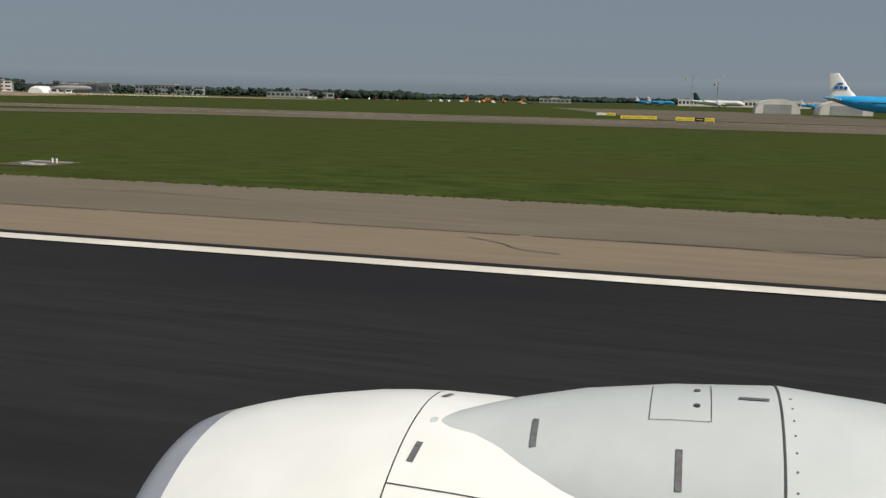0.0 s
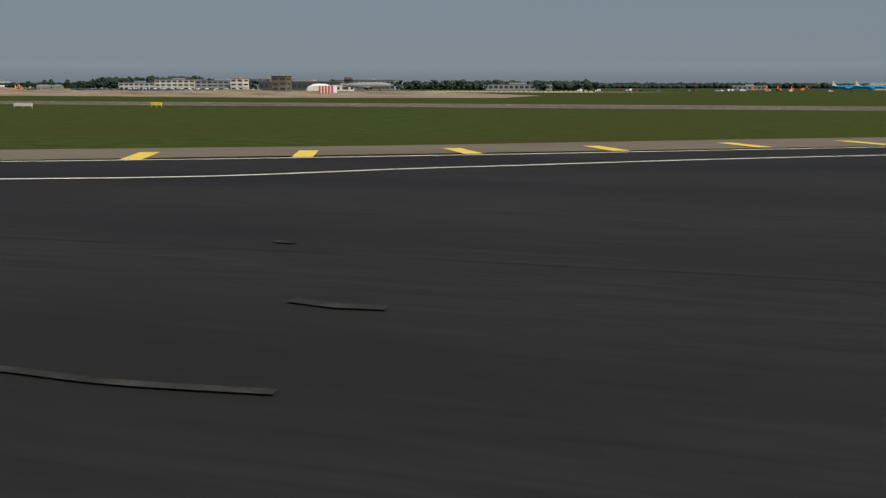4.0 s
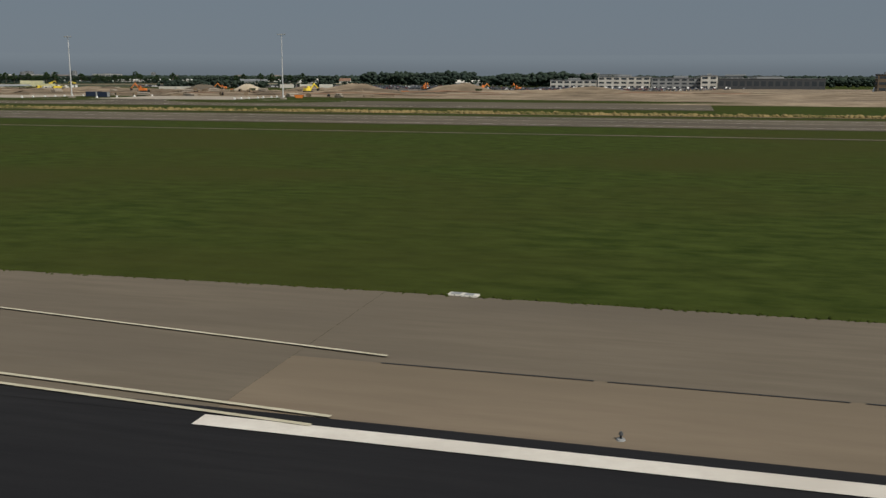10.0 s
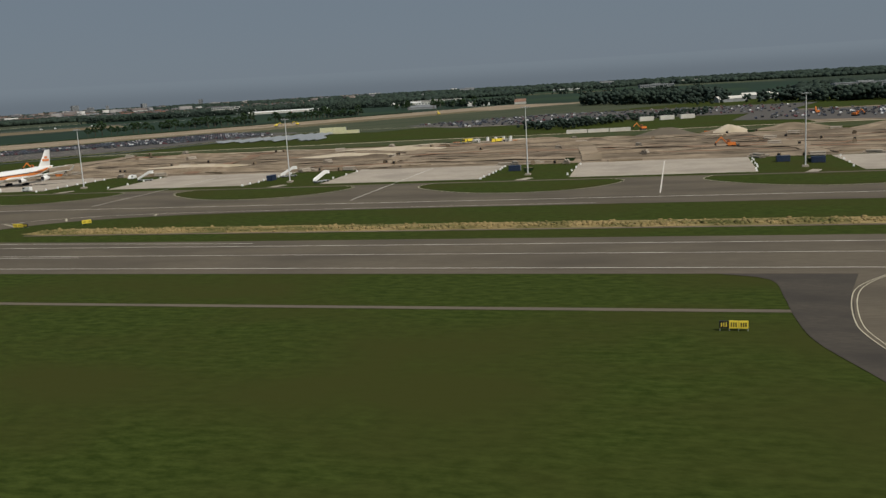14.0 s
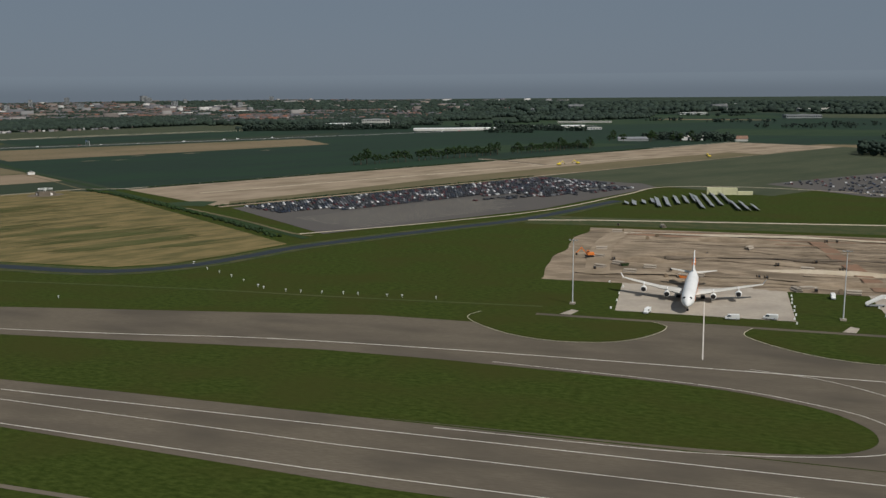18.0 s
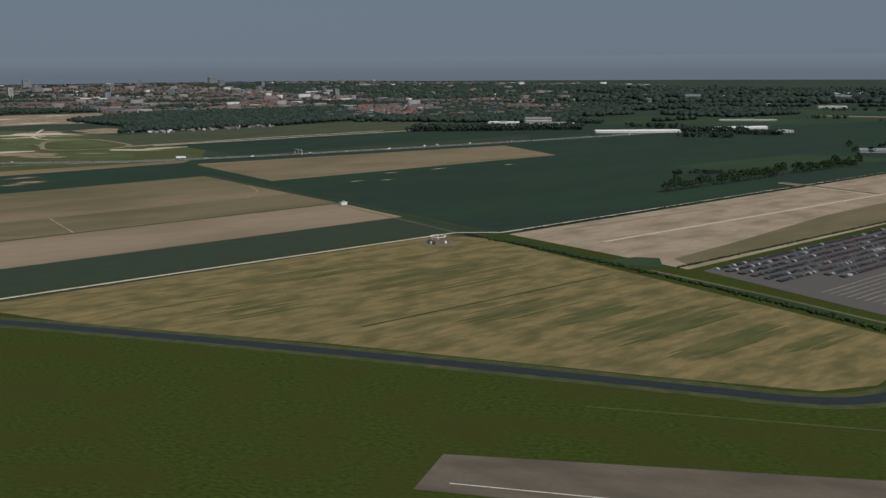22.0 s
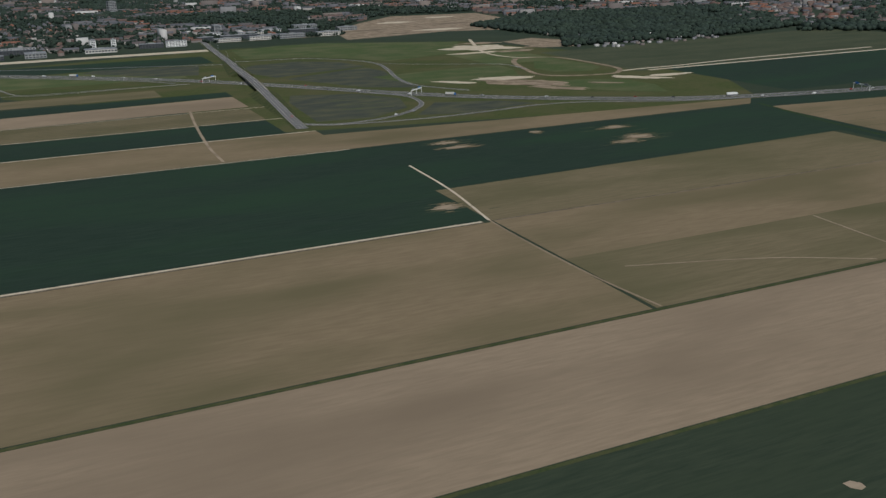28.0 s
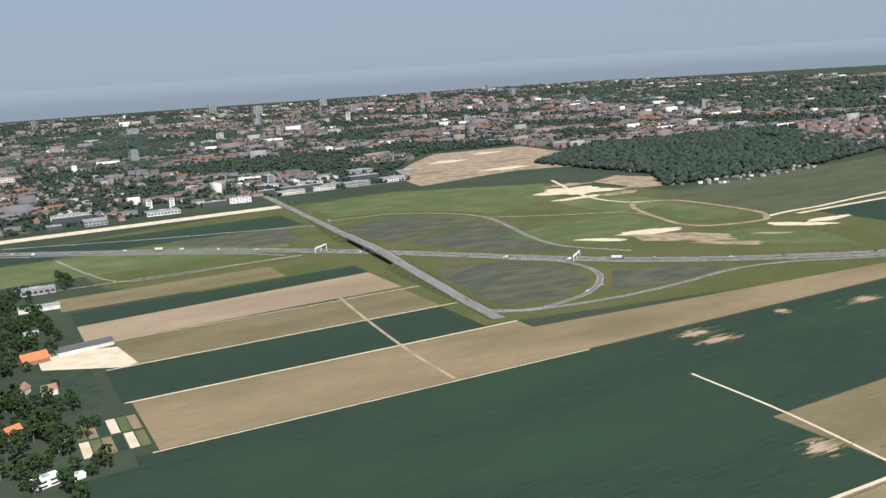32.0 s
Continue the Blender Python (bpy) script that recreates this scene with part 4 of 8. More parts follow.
sheet("sandy_spot", [(-2434, 283.5), (-2432, 287), (-2428, 287.6), (-2426, 285.6), (-2427, 282.6), (-2430.6, 281.8)], 0.12, STRIP, "small pale sandy spot in the crop", "soil")
band("field_drain", [rs(-2400.5, -1450), rs(-2401, -505)], 2.6, 0.09, REED, "narrow reedy field drain", "ditch")
band("field_drain", [rs(-2600.5, -976), rs(-2600.5, -505)], 2.0, 0.09, DARKSOIL, "narrow reedy field drain", "ditch")
band("field_drain", [rs(-2286, -1450), rs(-2286, -505)], 2.4, 0.09, REED, "narrow reedy field drain", "ditch")
band("boundary_track", smooth_line([rs(-2403, -508), rs(-2292, -513), rs(-2194, -520)]), 1.8, 0.13, PALECROP, "pale track beside the boundary ditch", "path")
band("boundary_track", smooth_line([rs(-2500, -556), rs(-2540, -520), rs(-2590, -505)]), 1.5, 0.13, STRIP, "pale wheel track beside the boundary ditch", "path")
band("boundary_ditch", smooth_line([rs(-1800, -528), rs(-2160, -505), rs(-2400, -496), rs(-2730, -468), rs(-2900, -440)]), 6, 0.10, LEAF, "overgrown boundary ditch with reeds", "ditch")
band("boundary_track", smooth_line([rs(-1990, -514), rs(-1940, -515), rs(-1890, -517), rs(-1824, -523), rs(-1806, -520)]), 3.0, 0.12, PALECROP, "pale worn track beside the boundary ditch", "path")
RING = smooth_line([(-2600, -72), (-2477, 129), (-2432, 187), (-2365, 311), (-2340, 338), (-2300, 350), (-2100, 360), (-1930, 362), (-1866, 364), (-1834, 386), (-1816, 420), (-1799, 461), (-1745, 540), (-1700, 606), (-1655, 720)])
band("ring_ditch_bank", RING, 19, 0.06, REED, "grassy bank of the wide ditch", "ditch")
band("ring_ditch", RING, 8.5, 0.12, WATER, "wide ditch of still dark water", "water")
def green_streaks(r0, r1, s0, s1, n, seed):
    """Green strips left among the ripe rows, ragged at their ends."""
    q, sh = random.Random(seed), Shape()
    for k in range(n):
        c, a = q.uniform(r0, r1), q.uniform(0.5, 1.9)
        m, b = (s0 + s1) / 2 + q.gauss(0, 0.12) * (s1 - s0), (s1 - s0) * q.uniform(0.12, 0.42)
        m = max(m, np.interp(c, [-2188, -1984, -1855, -1815], [-890, -755, -668, -590]) + 6 + b)
        sh.add([(*rs(c + u * a * q.uniform(0.6, 1.2), m + v * b), 0.17 + 0.0009 * k) for u, v in ((-1, -0.6), (-0.4, -1), (0.5, -0.85), (1, -0.3), (0.9, 0.45), (0.3, 1), (-0.6, 0.75), (-1.1, 0.2))], [tuple(range(8))])
    tagged(part("green_streaks", sh, GREENROWS), "green strips left between the ripe rows of corn", "crop", kind="structure")


for k, v in enumerate(((-1914, -1886, -668, -553, 46), (-1866, -1849, -668, -560, 34), (-1946, -1930, -670, -590, 18), (-2090, -2040, -700, -560, 18), (-2150, -2120, -760, -620, 10), (-1836, -1822, -622, -560, 14), (-1985, -1960, -700, -600, 16), (-2120, -2060, -810, -730, 16))):
    green_streaks(*v, 200 + k)
band("corn_drain", [rs(-2002, -745), rs(-1999, -546)], 1.5, 0.17, LEAF, "narrow dark weedy drain through the corn", "ditch")
patch_label = "pale dry patch where the crop failed"
prnd = random.Random(5)
def dry_patch(r, s, w, l):
    """Bare streaks along the rows, closing up to a ragged bald spot in the middle."""
    for n, (m, spread, count) in enumerate(((GREYCROP, 1.25, 30), (STUBBLE, 0.9, 34), (STRIP, 0.55, 26))):
        sh = Shape()
        for k in range(count):
            cr, cs = r + prnd.gauss(0, 0.55) * w * spread, s + prnd.gauss(0, 0.42) * l * spread
            a, b = prnd.uniform(0.25, 0.9), prnd.uniform(0.10, 0.45) * l * (1.4 - 0.5 * n * 0.5)
            if n:
                a *= 1.5
            z = 0.12 + 0.035 * n + 0.0009 * k
            sh.add([(*rs(cr + u * a * prnd.uniform(0.6, 1.3), cs + v * b), z) for u, v in ((-1, -0.55), (-0.5, -1), (0.5, -0.9), (1, -0.3), (1, 0.5), (0.4, 1), (-0.6, 0.8), (-1.1, 0.2))], [tuple(range(8))])
        tagged(part("dry_patch", sh, m), patch_label, "field", kind="structure")
for r, s, w, l in ((-2876, -886, 10, 22), (-2852, -884, 8, 24), (-2860, -685, 12, 24), (-2805, -690, 14, 28), (-2790, -720, 8, 20), (-2651, -991, 12, 18), (-2880, -775, 6, 9), (-2545, -381, 3, 12), (-2592, -293, 3, 12), (-2587, -218, 3, 11), (-2563, -106, 3, 10), (-2531, -346, 3, 10)):
    dry_patch(r, s, w, l)

# ---- car park, motorway and junction ----
sheet("car_park", [rs(-1966, -488), rs(-1808, -511), (-1770, 560), (-1703, 655), (-1660, 765), (-1634, 832), (-1650, 862), rs(-1870, -128), rs(-1966, -134)], 0.07, PAVER, "large grey asphalt car park", "car park")
band("perimeter_track", smooth_line([(-1824, 500), (-1764, 562), (-1697, 652), (-1654, 765), (-1626, 834), (-1540, 846), (-1420, 800)]), 2.4, 0.09, PALESAND, "pale gravel track round the car park", "path")
cl = Shape()
for k in range(9):
    r = -1960 + 16.6 * k
    s1 = -140 if r < -1870 else -150 - (r + 1870) * 1.1
    ribbon(cl, [rs(r, -484), rs(r, s1)], 0.5, 0.10)
for k in range(13):
    r = -1882 + 5.4 * k
    ribbon(cl, [rs(r, -484), rs(r, -318 + 8 * (k % 3) - 5 * max(0, k - 6))], 0.3, 0.105)
tagged(part("bay_lines", cl, FADED), "rows of pale parking bay lines", "marking", kind="structure")
for off, w, m, z in ((0, 30, REED, 0.05), (7.5, 11, ROAD, 0.12), (-7.5, 11, ROAD, 0.12)):
    band("motorway" if m is ROAD else "motorway_verge", smooth_line([(-5200, 380), (-4400, 650), (-3998, 800), (-3700, 905), (-3460, 962), (-3111, 1003), (-2900, 1075), (-2746, 1170), (-2560, 1370), (-2300, 1700), (-1900, 2250)]), w, z, m,
         "grey asphalt motorway carriageway" if m is ROAD else "grassy motorway verge", "road", off)
MW = smooth_line([(-5200, 380), (-4400, 650), (-3998, 800), (-3700, 905), (-3460, 962), (-3111, 1003), (-2900, 1075), (-2746, 1170), (-2560, 1370), (-2300, 1700), (-1900, 2250)])
ml = Shape()
for o in (2.4, 12.7, -2.4, -12.7):
    ribbon(ml, MW, 0.35, 0.17, o)
for o in (5.8, 9.2, -5.8, -9.2):
    for i in range(0, len(MW) - 1):
        a, b = MW[i], MW[i + 1]
        nseg = max(1, int((b - a).length / 12))
        d = (b - a) / nseg
        q = Vector((-d.y, d.x)).normalized() * o
        for k in range(nseg):
            ribbon(ml, [a + d * k + q, a + d * (k + 0.3) + q], 0.25, 0.17)
tagged(part("lane_lines", ml, WHITE), "white lane lines on the motorway", "marking", kind="structure")
# road over the motorway
OV = [(-4560, 1815), (-4172, 1521), (-3900, 1320), (-3689, 1167), (-3541, 1052), (-3393, 942), (-3250, 834), (-3150, 760), (-3105, 726)]
def rise(t):
    return 0.2 + 6.8 * max(0.0, 1 - abs((t - 0.60) / 0.24)) ** 0.8 if abs(t - 0.60) < 0.24 else 0.2
emb = Shape()
ovp = smooth_line(OV, 8)
for i in range(len(ovp) - 1):
    t0, t1 = i / (len(ovp) - 1), (i + 1) / (len(ovp) - 1)
    if 3.2 < (rise(t0) + rise(t1)) / 2 and 900 < ovp[i].y < 1030:
        continue
    d = (ovp[i + 1] - ovp[i]).normalized()
    o = Vector((-d.y, d.x))
    ring = lambda p, h: [(*(p - o * (10 + 2 * h)), 0.02), (*(p - o * 9), h), (*(p + o * 9), h), (*(p + o * (10 + 2 * h)), 0.02)]
    emb.loft([ring(ovp[i], rise(t0)), ring(ovp[i + 1], rise(t1))])
tagged(part("embankment", emb, REED), "grassy road embankment", "embankment", kind="structure")
over = thing("overpass", "grey concrete road bridge crossing the motorway", "bridge")
part("deck", ribbon(Shape(), ovp, 13, lambda t: rise(t) + 0.25), ROAD, over)
edge_b = [p for p in ovp if 895 < p.y < 1045]
for sgn in (-1, 1):
    for i in range(len(edge_b) - 1):
        sh = Shape()
        d = (edge_b[i + 1] - edge_b[i]).normalized()
        o = Vector((-d.y, d.x)) * sgn
        h = [rise(ovp.index(q) / (len(ovp) - 1)) for q in (edge_b[i], edge_b[i + 1])]
        sh.loft([[(*(q + o * 6.6), z - 1.3), (*(q + o * 7.1), z - 1.3), (*(q + o * 7.1), z + 0.9), (*(q + o * 6.6), z + 0.9)] for q, z in zip((edge_b[i], edge_b[i + 1]), h)])
        part("parapet", sh, CONCRETE, over)
for f0 in (0.42, 0.58):
    q = edge_b[0].lerp(edge_b[-1], f0)
    part("pier", Shape().loft([[(q.x - 6, q.y - 1.5, z), (q.x + 6, q.y - 2.5, z), (q.x + 6, q.y - 0.5, z), (q.x - 6, q.y + 0.5, z)] for z in (0, 5.6)]), CONCRETE, over)
for o in (-2.2, 2.2, -6.1, 6.1):
    part("lane_line", ribbon(Shape(), ovp, 0.3, lambda t: rise(t) + 0.30, o), WHITE, over)
ramps = [([(-3135, 748), (-3110, 756), (-3082, 778), (-3062, 842), (-3071, 905), (-3096, 947), (-3146, 978), (-3222, 975)], 7),
         ([(-3122, 746), (-3085, 768), (-3023, 842), (-2980, 920), (-2946, 994), (-2895, 1048), (-2801, 1104), (-2720, 1180)], 6),
         ([(-3670, 1158), (-3643, 1180), (-3582, 1252), (-3480, 1272), (-3402, 1250), (-3330, 1188), (-3256, 1114), (-3186, 1068), (-3090, 1060)], 7),
         ([(-3630, 1140), (-3672, 1107), (-3760, 1035), (-3868, 949), (-4049, 826)], 7),
         ([(-3540, 915), (-3620, 905), (-3800, 850), (-4020, 765)], 6),
         ([(-3402, 1250), (-3300, 1290), (-3200, 1335), (-3130, 1300)], 5),
         ([(-3520, 918), (-3560, 850), (-3603, 768), (-3650, 722), (-3760, 750), (-3866, 790)], 4),
         ([rs(-3480, -1040), rs(-3492, -1290), rs(-3500, -1500)], 4)]
for pts, w in ramps:
    band("slip_road", smooth_line(pts), w, 0.14, ROAD, "curved grey slip road of the junction", "road")
    for o in (-w / 2 + 0.4, w / 2 - 0.4):
        band("slip_line", smooth_line(pts), 0.3, 0.18, WHITE, "white edge line of the slip road", "marking", o)
tagged(part("rough_grass", Shape().poly([(-4000, 850), (-3640, 690), (-3330, 740), (-3110, 700), (-2700, 1150), (-2850, 1400), (-3100, 1560), (-3480, 1640), (-3830, 1330)], 0.022), ROUGH), "rough olive grass round the motorway junction", "grass", kind="structure")
for pts in ([(-3120, 768), (-3078, 824), (-3084, 901), (-3138, 958), (-3216, 960), (-3290, 905), (-3250, 860)], [(-3440, 1035), (-3560, 1065), (-3590, 1130), (-3560, 1212), (-3480, 1240), (-3400, 1215)], [(-3414, 1030), (-3390, 1200), (-3330, 1176), (-3250, 1100), (-3170, 1052), (-3243, 1016)], [(-3040, 862), (-2994, 905), (-2955, 1008), (-3010, 1000), (-3075, 950)], [(-3680, 1090), (-3580, 1000), (-3620, 960), (-3780, 920), (-3800, 960)]):
    sheet("planted_ground", pts, 0.07, POND, "dark planted ground beside the motorway", "field")
sheet("lawn", [(-3304, 1108), (-3280, 1170), (-3254, 1228), (-3197, 1325), (-3150, 1290), (-3093, 1215), (-3134, 1106), (-3205, 1080)], 0.07, LAWN, "fresh green lawn beside the works road", "grass")
sheet("lawn", [(-2981, 1139), (-3030, 1195), (-2985, 1240), (-2932, 1255), (-2880, 1230), (-2839, 1173), (-2900, 1150)], 0.071, LAWN, "fresh green lawn beside the sand", "grass")
sheet("lawn", [(-3171, 1401), (-3135, 1436), (-3060, 1400), (-3029, 1371), (-3025, 1321), (-3074, 1288), (-3120, 1310)], 0.073, LAWN, "green lawn inside the loop of the works road", "grass")
for k in range(3):
    c = Vector((-3150 - 28 * k, 850 + 22 * k))
    band("planted_row", [c, c + Vector((46, 52))], 4, 0.09, MEADOW, "low green planted row", "field")
def sand_patch(label, cx, cy, rx, ry, turn, seed, material, z=0.08):
    """An irregular spread of sand with a ragged edge."""
    pts = []
    for a in np.linspace(0, 2 * math.pi, 37)[:-1]:
        w = 1 + 0.55 * noise.noise(Vector((1.6 * math.cos(a), 1.6 * math.sin(a), seed))) + 0.25 * noise.noise(Vector((5 * math.cos(a), 5 * math.sin(a), seed + 3)))
        u, v = rx * w * math.cos(a), ry * w * math.sin(a)
        c, n = math.cos(radians(turn)), math.sin(radians(turn))
        pts.append((cx + u * c - v * n, cy + u * n + v * c))
    return sheet("sand_patch", pts, z, material, label, "soil")


for k, (x, y, rx, ry, a) in enumerate(((-3060, 1165, 84, 26, 8), (-2930, 1288, 44, 15, 12), (-3110, 1190, 44, 16, 40), (-2985, 1140, 46, 12, 8), (-3150, 1120, 34, 10, 12), (-2900, 1335, 40, 9, 55), (-2950, 1215, 26, 7, 20), (-3370, 1550, 70, 46, 40), (-3330, 1470, 60, 12, 60), (-3420, 1620, 50, 14, 50))):
    sand_patch("pale sand spread by the junction works", x, y, rx, ry, a, 10 + k, PALESAND if k % 3 else SAND)
for k, (r, s0, rx, ry) in enumerate(((-3600, -400, 40, 18), (-3640, -330, 30, 12))):
    sand_patch("bare sandy ground beside the works road", *rs(r, s0), rx, ry, ROWS, 30 + k, SAND)
for k, (r, s0, rx, ry) in enumerate(((-4120, -320, 60, 22), (-4260, -220, 70, 16), (-4380, -330, 50, 25), (-4200, -480, 60, 14), (-4480, -160, 40, 22), (-4080, -450, 34, 12))):
    sand_patch("patch of darker churned earth on the building land", *rs(r, s0), rx, ry, ROWS, 50 + k, DARKSOIL if k % 2 else PALESAND, 0.09)
band("works_road", smooth_line([(-3217, 1420), (-3190, 1452), (-3152, 1463), (-3080, 1428), (-3005, 1378), (-2982, 1335), (-2987, 1300), (-3039, 1252), (-3080, 1252), (-3118, 1284), (-3190, 1365), (-3217, 1420)]), 9, 0.10, SAND, "sandy works road in a loop", "road")
band("works_road_1", smooth_line([(-3480, 1680), (-3330, 1490), (-3240, 1435), (-3190, 1452)]), 7, 0.09, PALESAND, "sandy works road", "road")
band("works_road_2", smooth_line([(-2985, 1335), (-2960, 1390), (-2928, 1441), (-2851, 1596), (-2700, 1850)]), 8, 0.09, PALESAND, "pale sandy works road along the fields", "road")
sheet("town_sand", [rs(-4000, -600), rs(-4060, -330), rs(-4000, -150), rs(-4250, -30), rs(-4560, 0), rs(-4600, -260), rs(-4420, -420), rs(-4230, -560)], 0.06, SAND, "bare sandy building land at the town edge", "soil")
sheet("town_sand_1", [rs(-3760, -340), rs(-3620, -330), rs(-3600, -260), rs(-3700, -200), rs(-3800, -250)], 0.06, SAND, "small sandy clearing", "soil")

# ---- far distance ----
# Glowing ring with distance haze painted in, paling upward to the sky's colour.
HAZE = glow("painted_distant_haze", (0.115, 0.140, 0.162), 1.0)
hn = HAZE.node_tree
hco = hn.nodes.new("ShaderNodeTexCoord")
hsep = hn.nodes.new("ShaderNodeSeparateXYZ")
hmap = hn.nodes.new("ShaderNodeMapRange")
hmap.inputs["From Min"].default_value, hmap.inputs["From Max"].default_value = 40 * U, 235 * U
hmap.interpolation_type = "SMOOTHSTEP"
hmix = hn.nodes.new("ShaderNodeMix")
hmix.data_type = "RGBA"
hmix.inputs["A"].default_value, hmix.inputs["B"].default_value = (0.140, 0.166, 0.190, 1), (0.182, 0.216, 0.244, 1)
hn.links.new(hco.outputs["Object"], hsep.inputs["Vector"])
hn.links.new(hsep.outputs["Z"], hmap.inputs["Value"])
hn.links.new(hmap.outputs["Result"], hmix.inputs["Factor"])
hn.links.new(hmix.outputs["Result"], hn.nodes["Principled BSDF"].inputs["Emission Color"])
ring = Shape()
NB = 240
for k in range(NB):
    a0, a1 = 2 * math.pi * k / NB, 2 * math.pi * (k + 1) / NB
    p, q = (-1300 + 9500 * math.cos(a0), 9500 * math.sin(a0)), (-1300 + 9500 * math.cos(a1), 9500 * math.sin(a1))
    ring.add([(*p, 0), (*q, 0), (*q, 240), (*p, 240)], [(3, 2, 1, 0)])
tagged(part("backdrop", ring, HAZE), "glowing horizon backdrop with blue-grey haze painted into its colour", "backdrop", kind="structure")


# ---- numpy scatter ----
ICO_V = np.array([tuple(p) for p in ICO[0]])
ICO_F = np.array(ICO[1])


def mesh_of(name, verts, loops, size, material, parent=None, smooth=False):
    """A mesh of equal faces from arrays, in real metres."""
    me = bpy.data.meshes.new(name)
    me.vertices.add(len(verts))
    me.vertices.foreach_set("co", (np.asarray(verts) * U).astype(np.float32).ravel())
    nf = len(loops)
    me.loops.add(nf * size)
    me.loops.foreach_set("vertex_index", np.asarray(loops, dtype=np.int32).ravel())
    me.polygons.add(nf)
    me.polygons.foreach_set("loop_start", np.arange(nf, dtype=np.int32) * size)
    me.update(calc_edges=True)
    me.materials.append(material)
    ob = new(name, me)
    if parent is not None:
        ob.parent = parent
    return ob


def clumps(name, centres, radii, material, parent=None, seed=1):
    g = np.random.default_rng(seed)
    c, r = np.asarray(centres, float), np.asarray(radii, float)
    v = c[:, None, :] + ICO_V[None] * r[:, None, None] * g.uniform(0.68, 1.28, (len(c), 12, 1)) * np.array([1, 1, 0.85])
    f = ICO_F[None] + 12 * np.arange(len(c))[:, None, None]
    return mesh_of(name, v.reshape(-1, 3), f.reshape(-1, 3), 3, material, parent)


def copies_of(name, verts, quads, pos, turn, scale, material, parent=None):
    """Many small pieces of one form in one mesh: places (n,3), turns in radians, scales (n,3)."""
    t, p, a, s = np.asarray(verts, float), np.asarray(pos, float), np.asarray(turn, float), np.asarray(scale, float)
    v = t[None] * s[:, None, :]
    c, n = np.cos(a)[:, None], np.sin(a)[:, None]
    v = np.stack([v[..., 0] * c - v[..., 1] * n, v[..., 0] * n + v[..., 1] * c, v[..., 2]], -1) + p[:, None, :]
    q = np.asarray(quads)[None] + len(t) * np.arange(len(p))[:, None, None]
    return mesh_of(name, v.reshape(-1, 3), q.reshape(-1, q.shape[-1]), q.shape[-1], material, parent)


def inside(pts, poly):
    p, out = np.asarray(pts, float), np.zeros(len(pts), bool)
    for i in range(len(poly)):
        (x0, y0), (x1, y1) = poly[i - 1], poly[i]
        hit = ((y0 > p[:, 1]) != (y1 > p[:, 1])) & (p[:, 0] < (x1 - x0) * (p[:, 1] - y0) / (y1 - y0 + 1e-9) + x0)
        out ^= hit
    return out


def scatter(poly, n, seed):
    g = np.random.default_rng(seed)
    q = np.asarray(poly, float)
    p = g.uniform(q.min(0), q.max(0), (n * 4, 2))
    return p[inside(p, poly)][:n]


def woodland(label, poly, n, height=11.0, seed=1, material=None):
    g = np.random.default_rng(seed + 100)
    p = scatter(poly, n, seed)
    cs, rr = [], []
    for x, y in p:
        h = height * g.uniform(0.65, 1.15)
        for k in range(6):
            w = h * 0.24
            cs.append((x + g.normal(0, w), y + g.normal(0, w), h * g.uniform(0.35, 0.85)))
            rr.append(h * g.uniform(0.13, 0.24))
        cs.append((x, y, h * 0.2))
        rr.append(h * 0.2)
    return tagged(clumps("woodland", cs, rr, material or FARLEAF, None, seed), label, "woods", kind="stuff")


def RS(pairs):
    return [rs(*q) for q in pairs]


def canopy(label, poly, spacing, height, seed, gaps=-0.12):
    """Closed woodland seen from afar: overlapping crowns with an uneven top."""
    g = np.random.default_rng(seed + 300)
    q = np.asarray(poly, float)
    area = abs(sum(q[k - 1][0] * q[k][1] - q[k][0] * q[k - 1][1] for k in range(len(q)))) / 2
    p = scatter(poly, int(area / spacing ** 2), seed)
    p = p[[noise.noise(Vector((x / 260, y / 260, seed))) > gaps for x, y in p]]
    tall = height * g.uniform(0.45, 1.0, len(p))
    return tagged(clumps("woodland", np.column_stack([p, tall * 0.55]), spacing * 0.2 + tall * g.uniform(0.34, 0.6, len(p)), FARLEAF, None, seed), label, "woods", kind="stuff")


WOOD = "dense dark green woodland in the distance"
canopy(WOOD, RS([(-4130, -230), (-3760, -190), (-3600, -290), (-3590, 120), (-3700, 500), (-4300, 700), (-4380, 100)]), 10, 12, 2, -0.6)
canopy(WOOD, RS([(-3480, 430), (-3620, 380), (-3900, 900), (-3500, 1500), (-3000, 1700), (-3050, 900), (-3200, 600)]), 13, 12, 3, 0.02)
canopy(WOOD, [(-2900, 2130), (-2640, 2200), (-2450, 2380), (-2230, 2720), (-2060, 3230), (-1450, 3380), (-500, 3000), (-500, 3400), (-3000, 3400)], 17, 13, 4)
canopy(WOOD, [(-1130, 1420), (-900, 1250), (-620, 1250), (-700, 1700), (-1080, 1800)], 16, 12, 5)
canopy(WOOD, [(-6500, 2000), (-5200, 1700), (-4800, 1800), (-5400, 3000), (-6800, 3400)], 16, 13, 6)
canopy(WOOD, [(-3600, 3600), (200, 3400), (1500, 4500), (-4000, 6500), (-6500, 6500)], 34, 18, 7)
woodland("trees between the buildings of the airport edge", [(-1300, 1100), (-1000, 960), (-700, 1000), (-600, 1250), (-1300, 1350)], 170, 12, 8)
woodland("clump of tall dark trees", [(-1182, 1080), (-1120, 990), (-1050, 950), (-1040, 1010), (-1150, 1110)], 90, 14, 9)
woodland("clump of tall dark trees", [(-1120, 1000), (-1086, 1000), (-1086, 1040), (-1120, 1040)], 36, 16, 10)
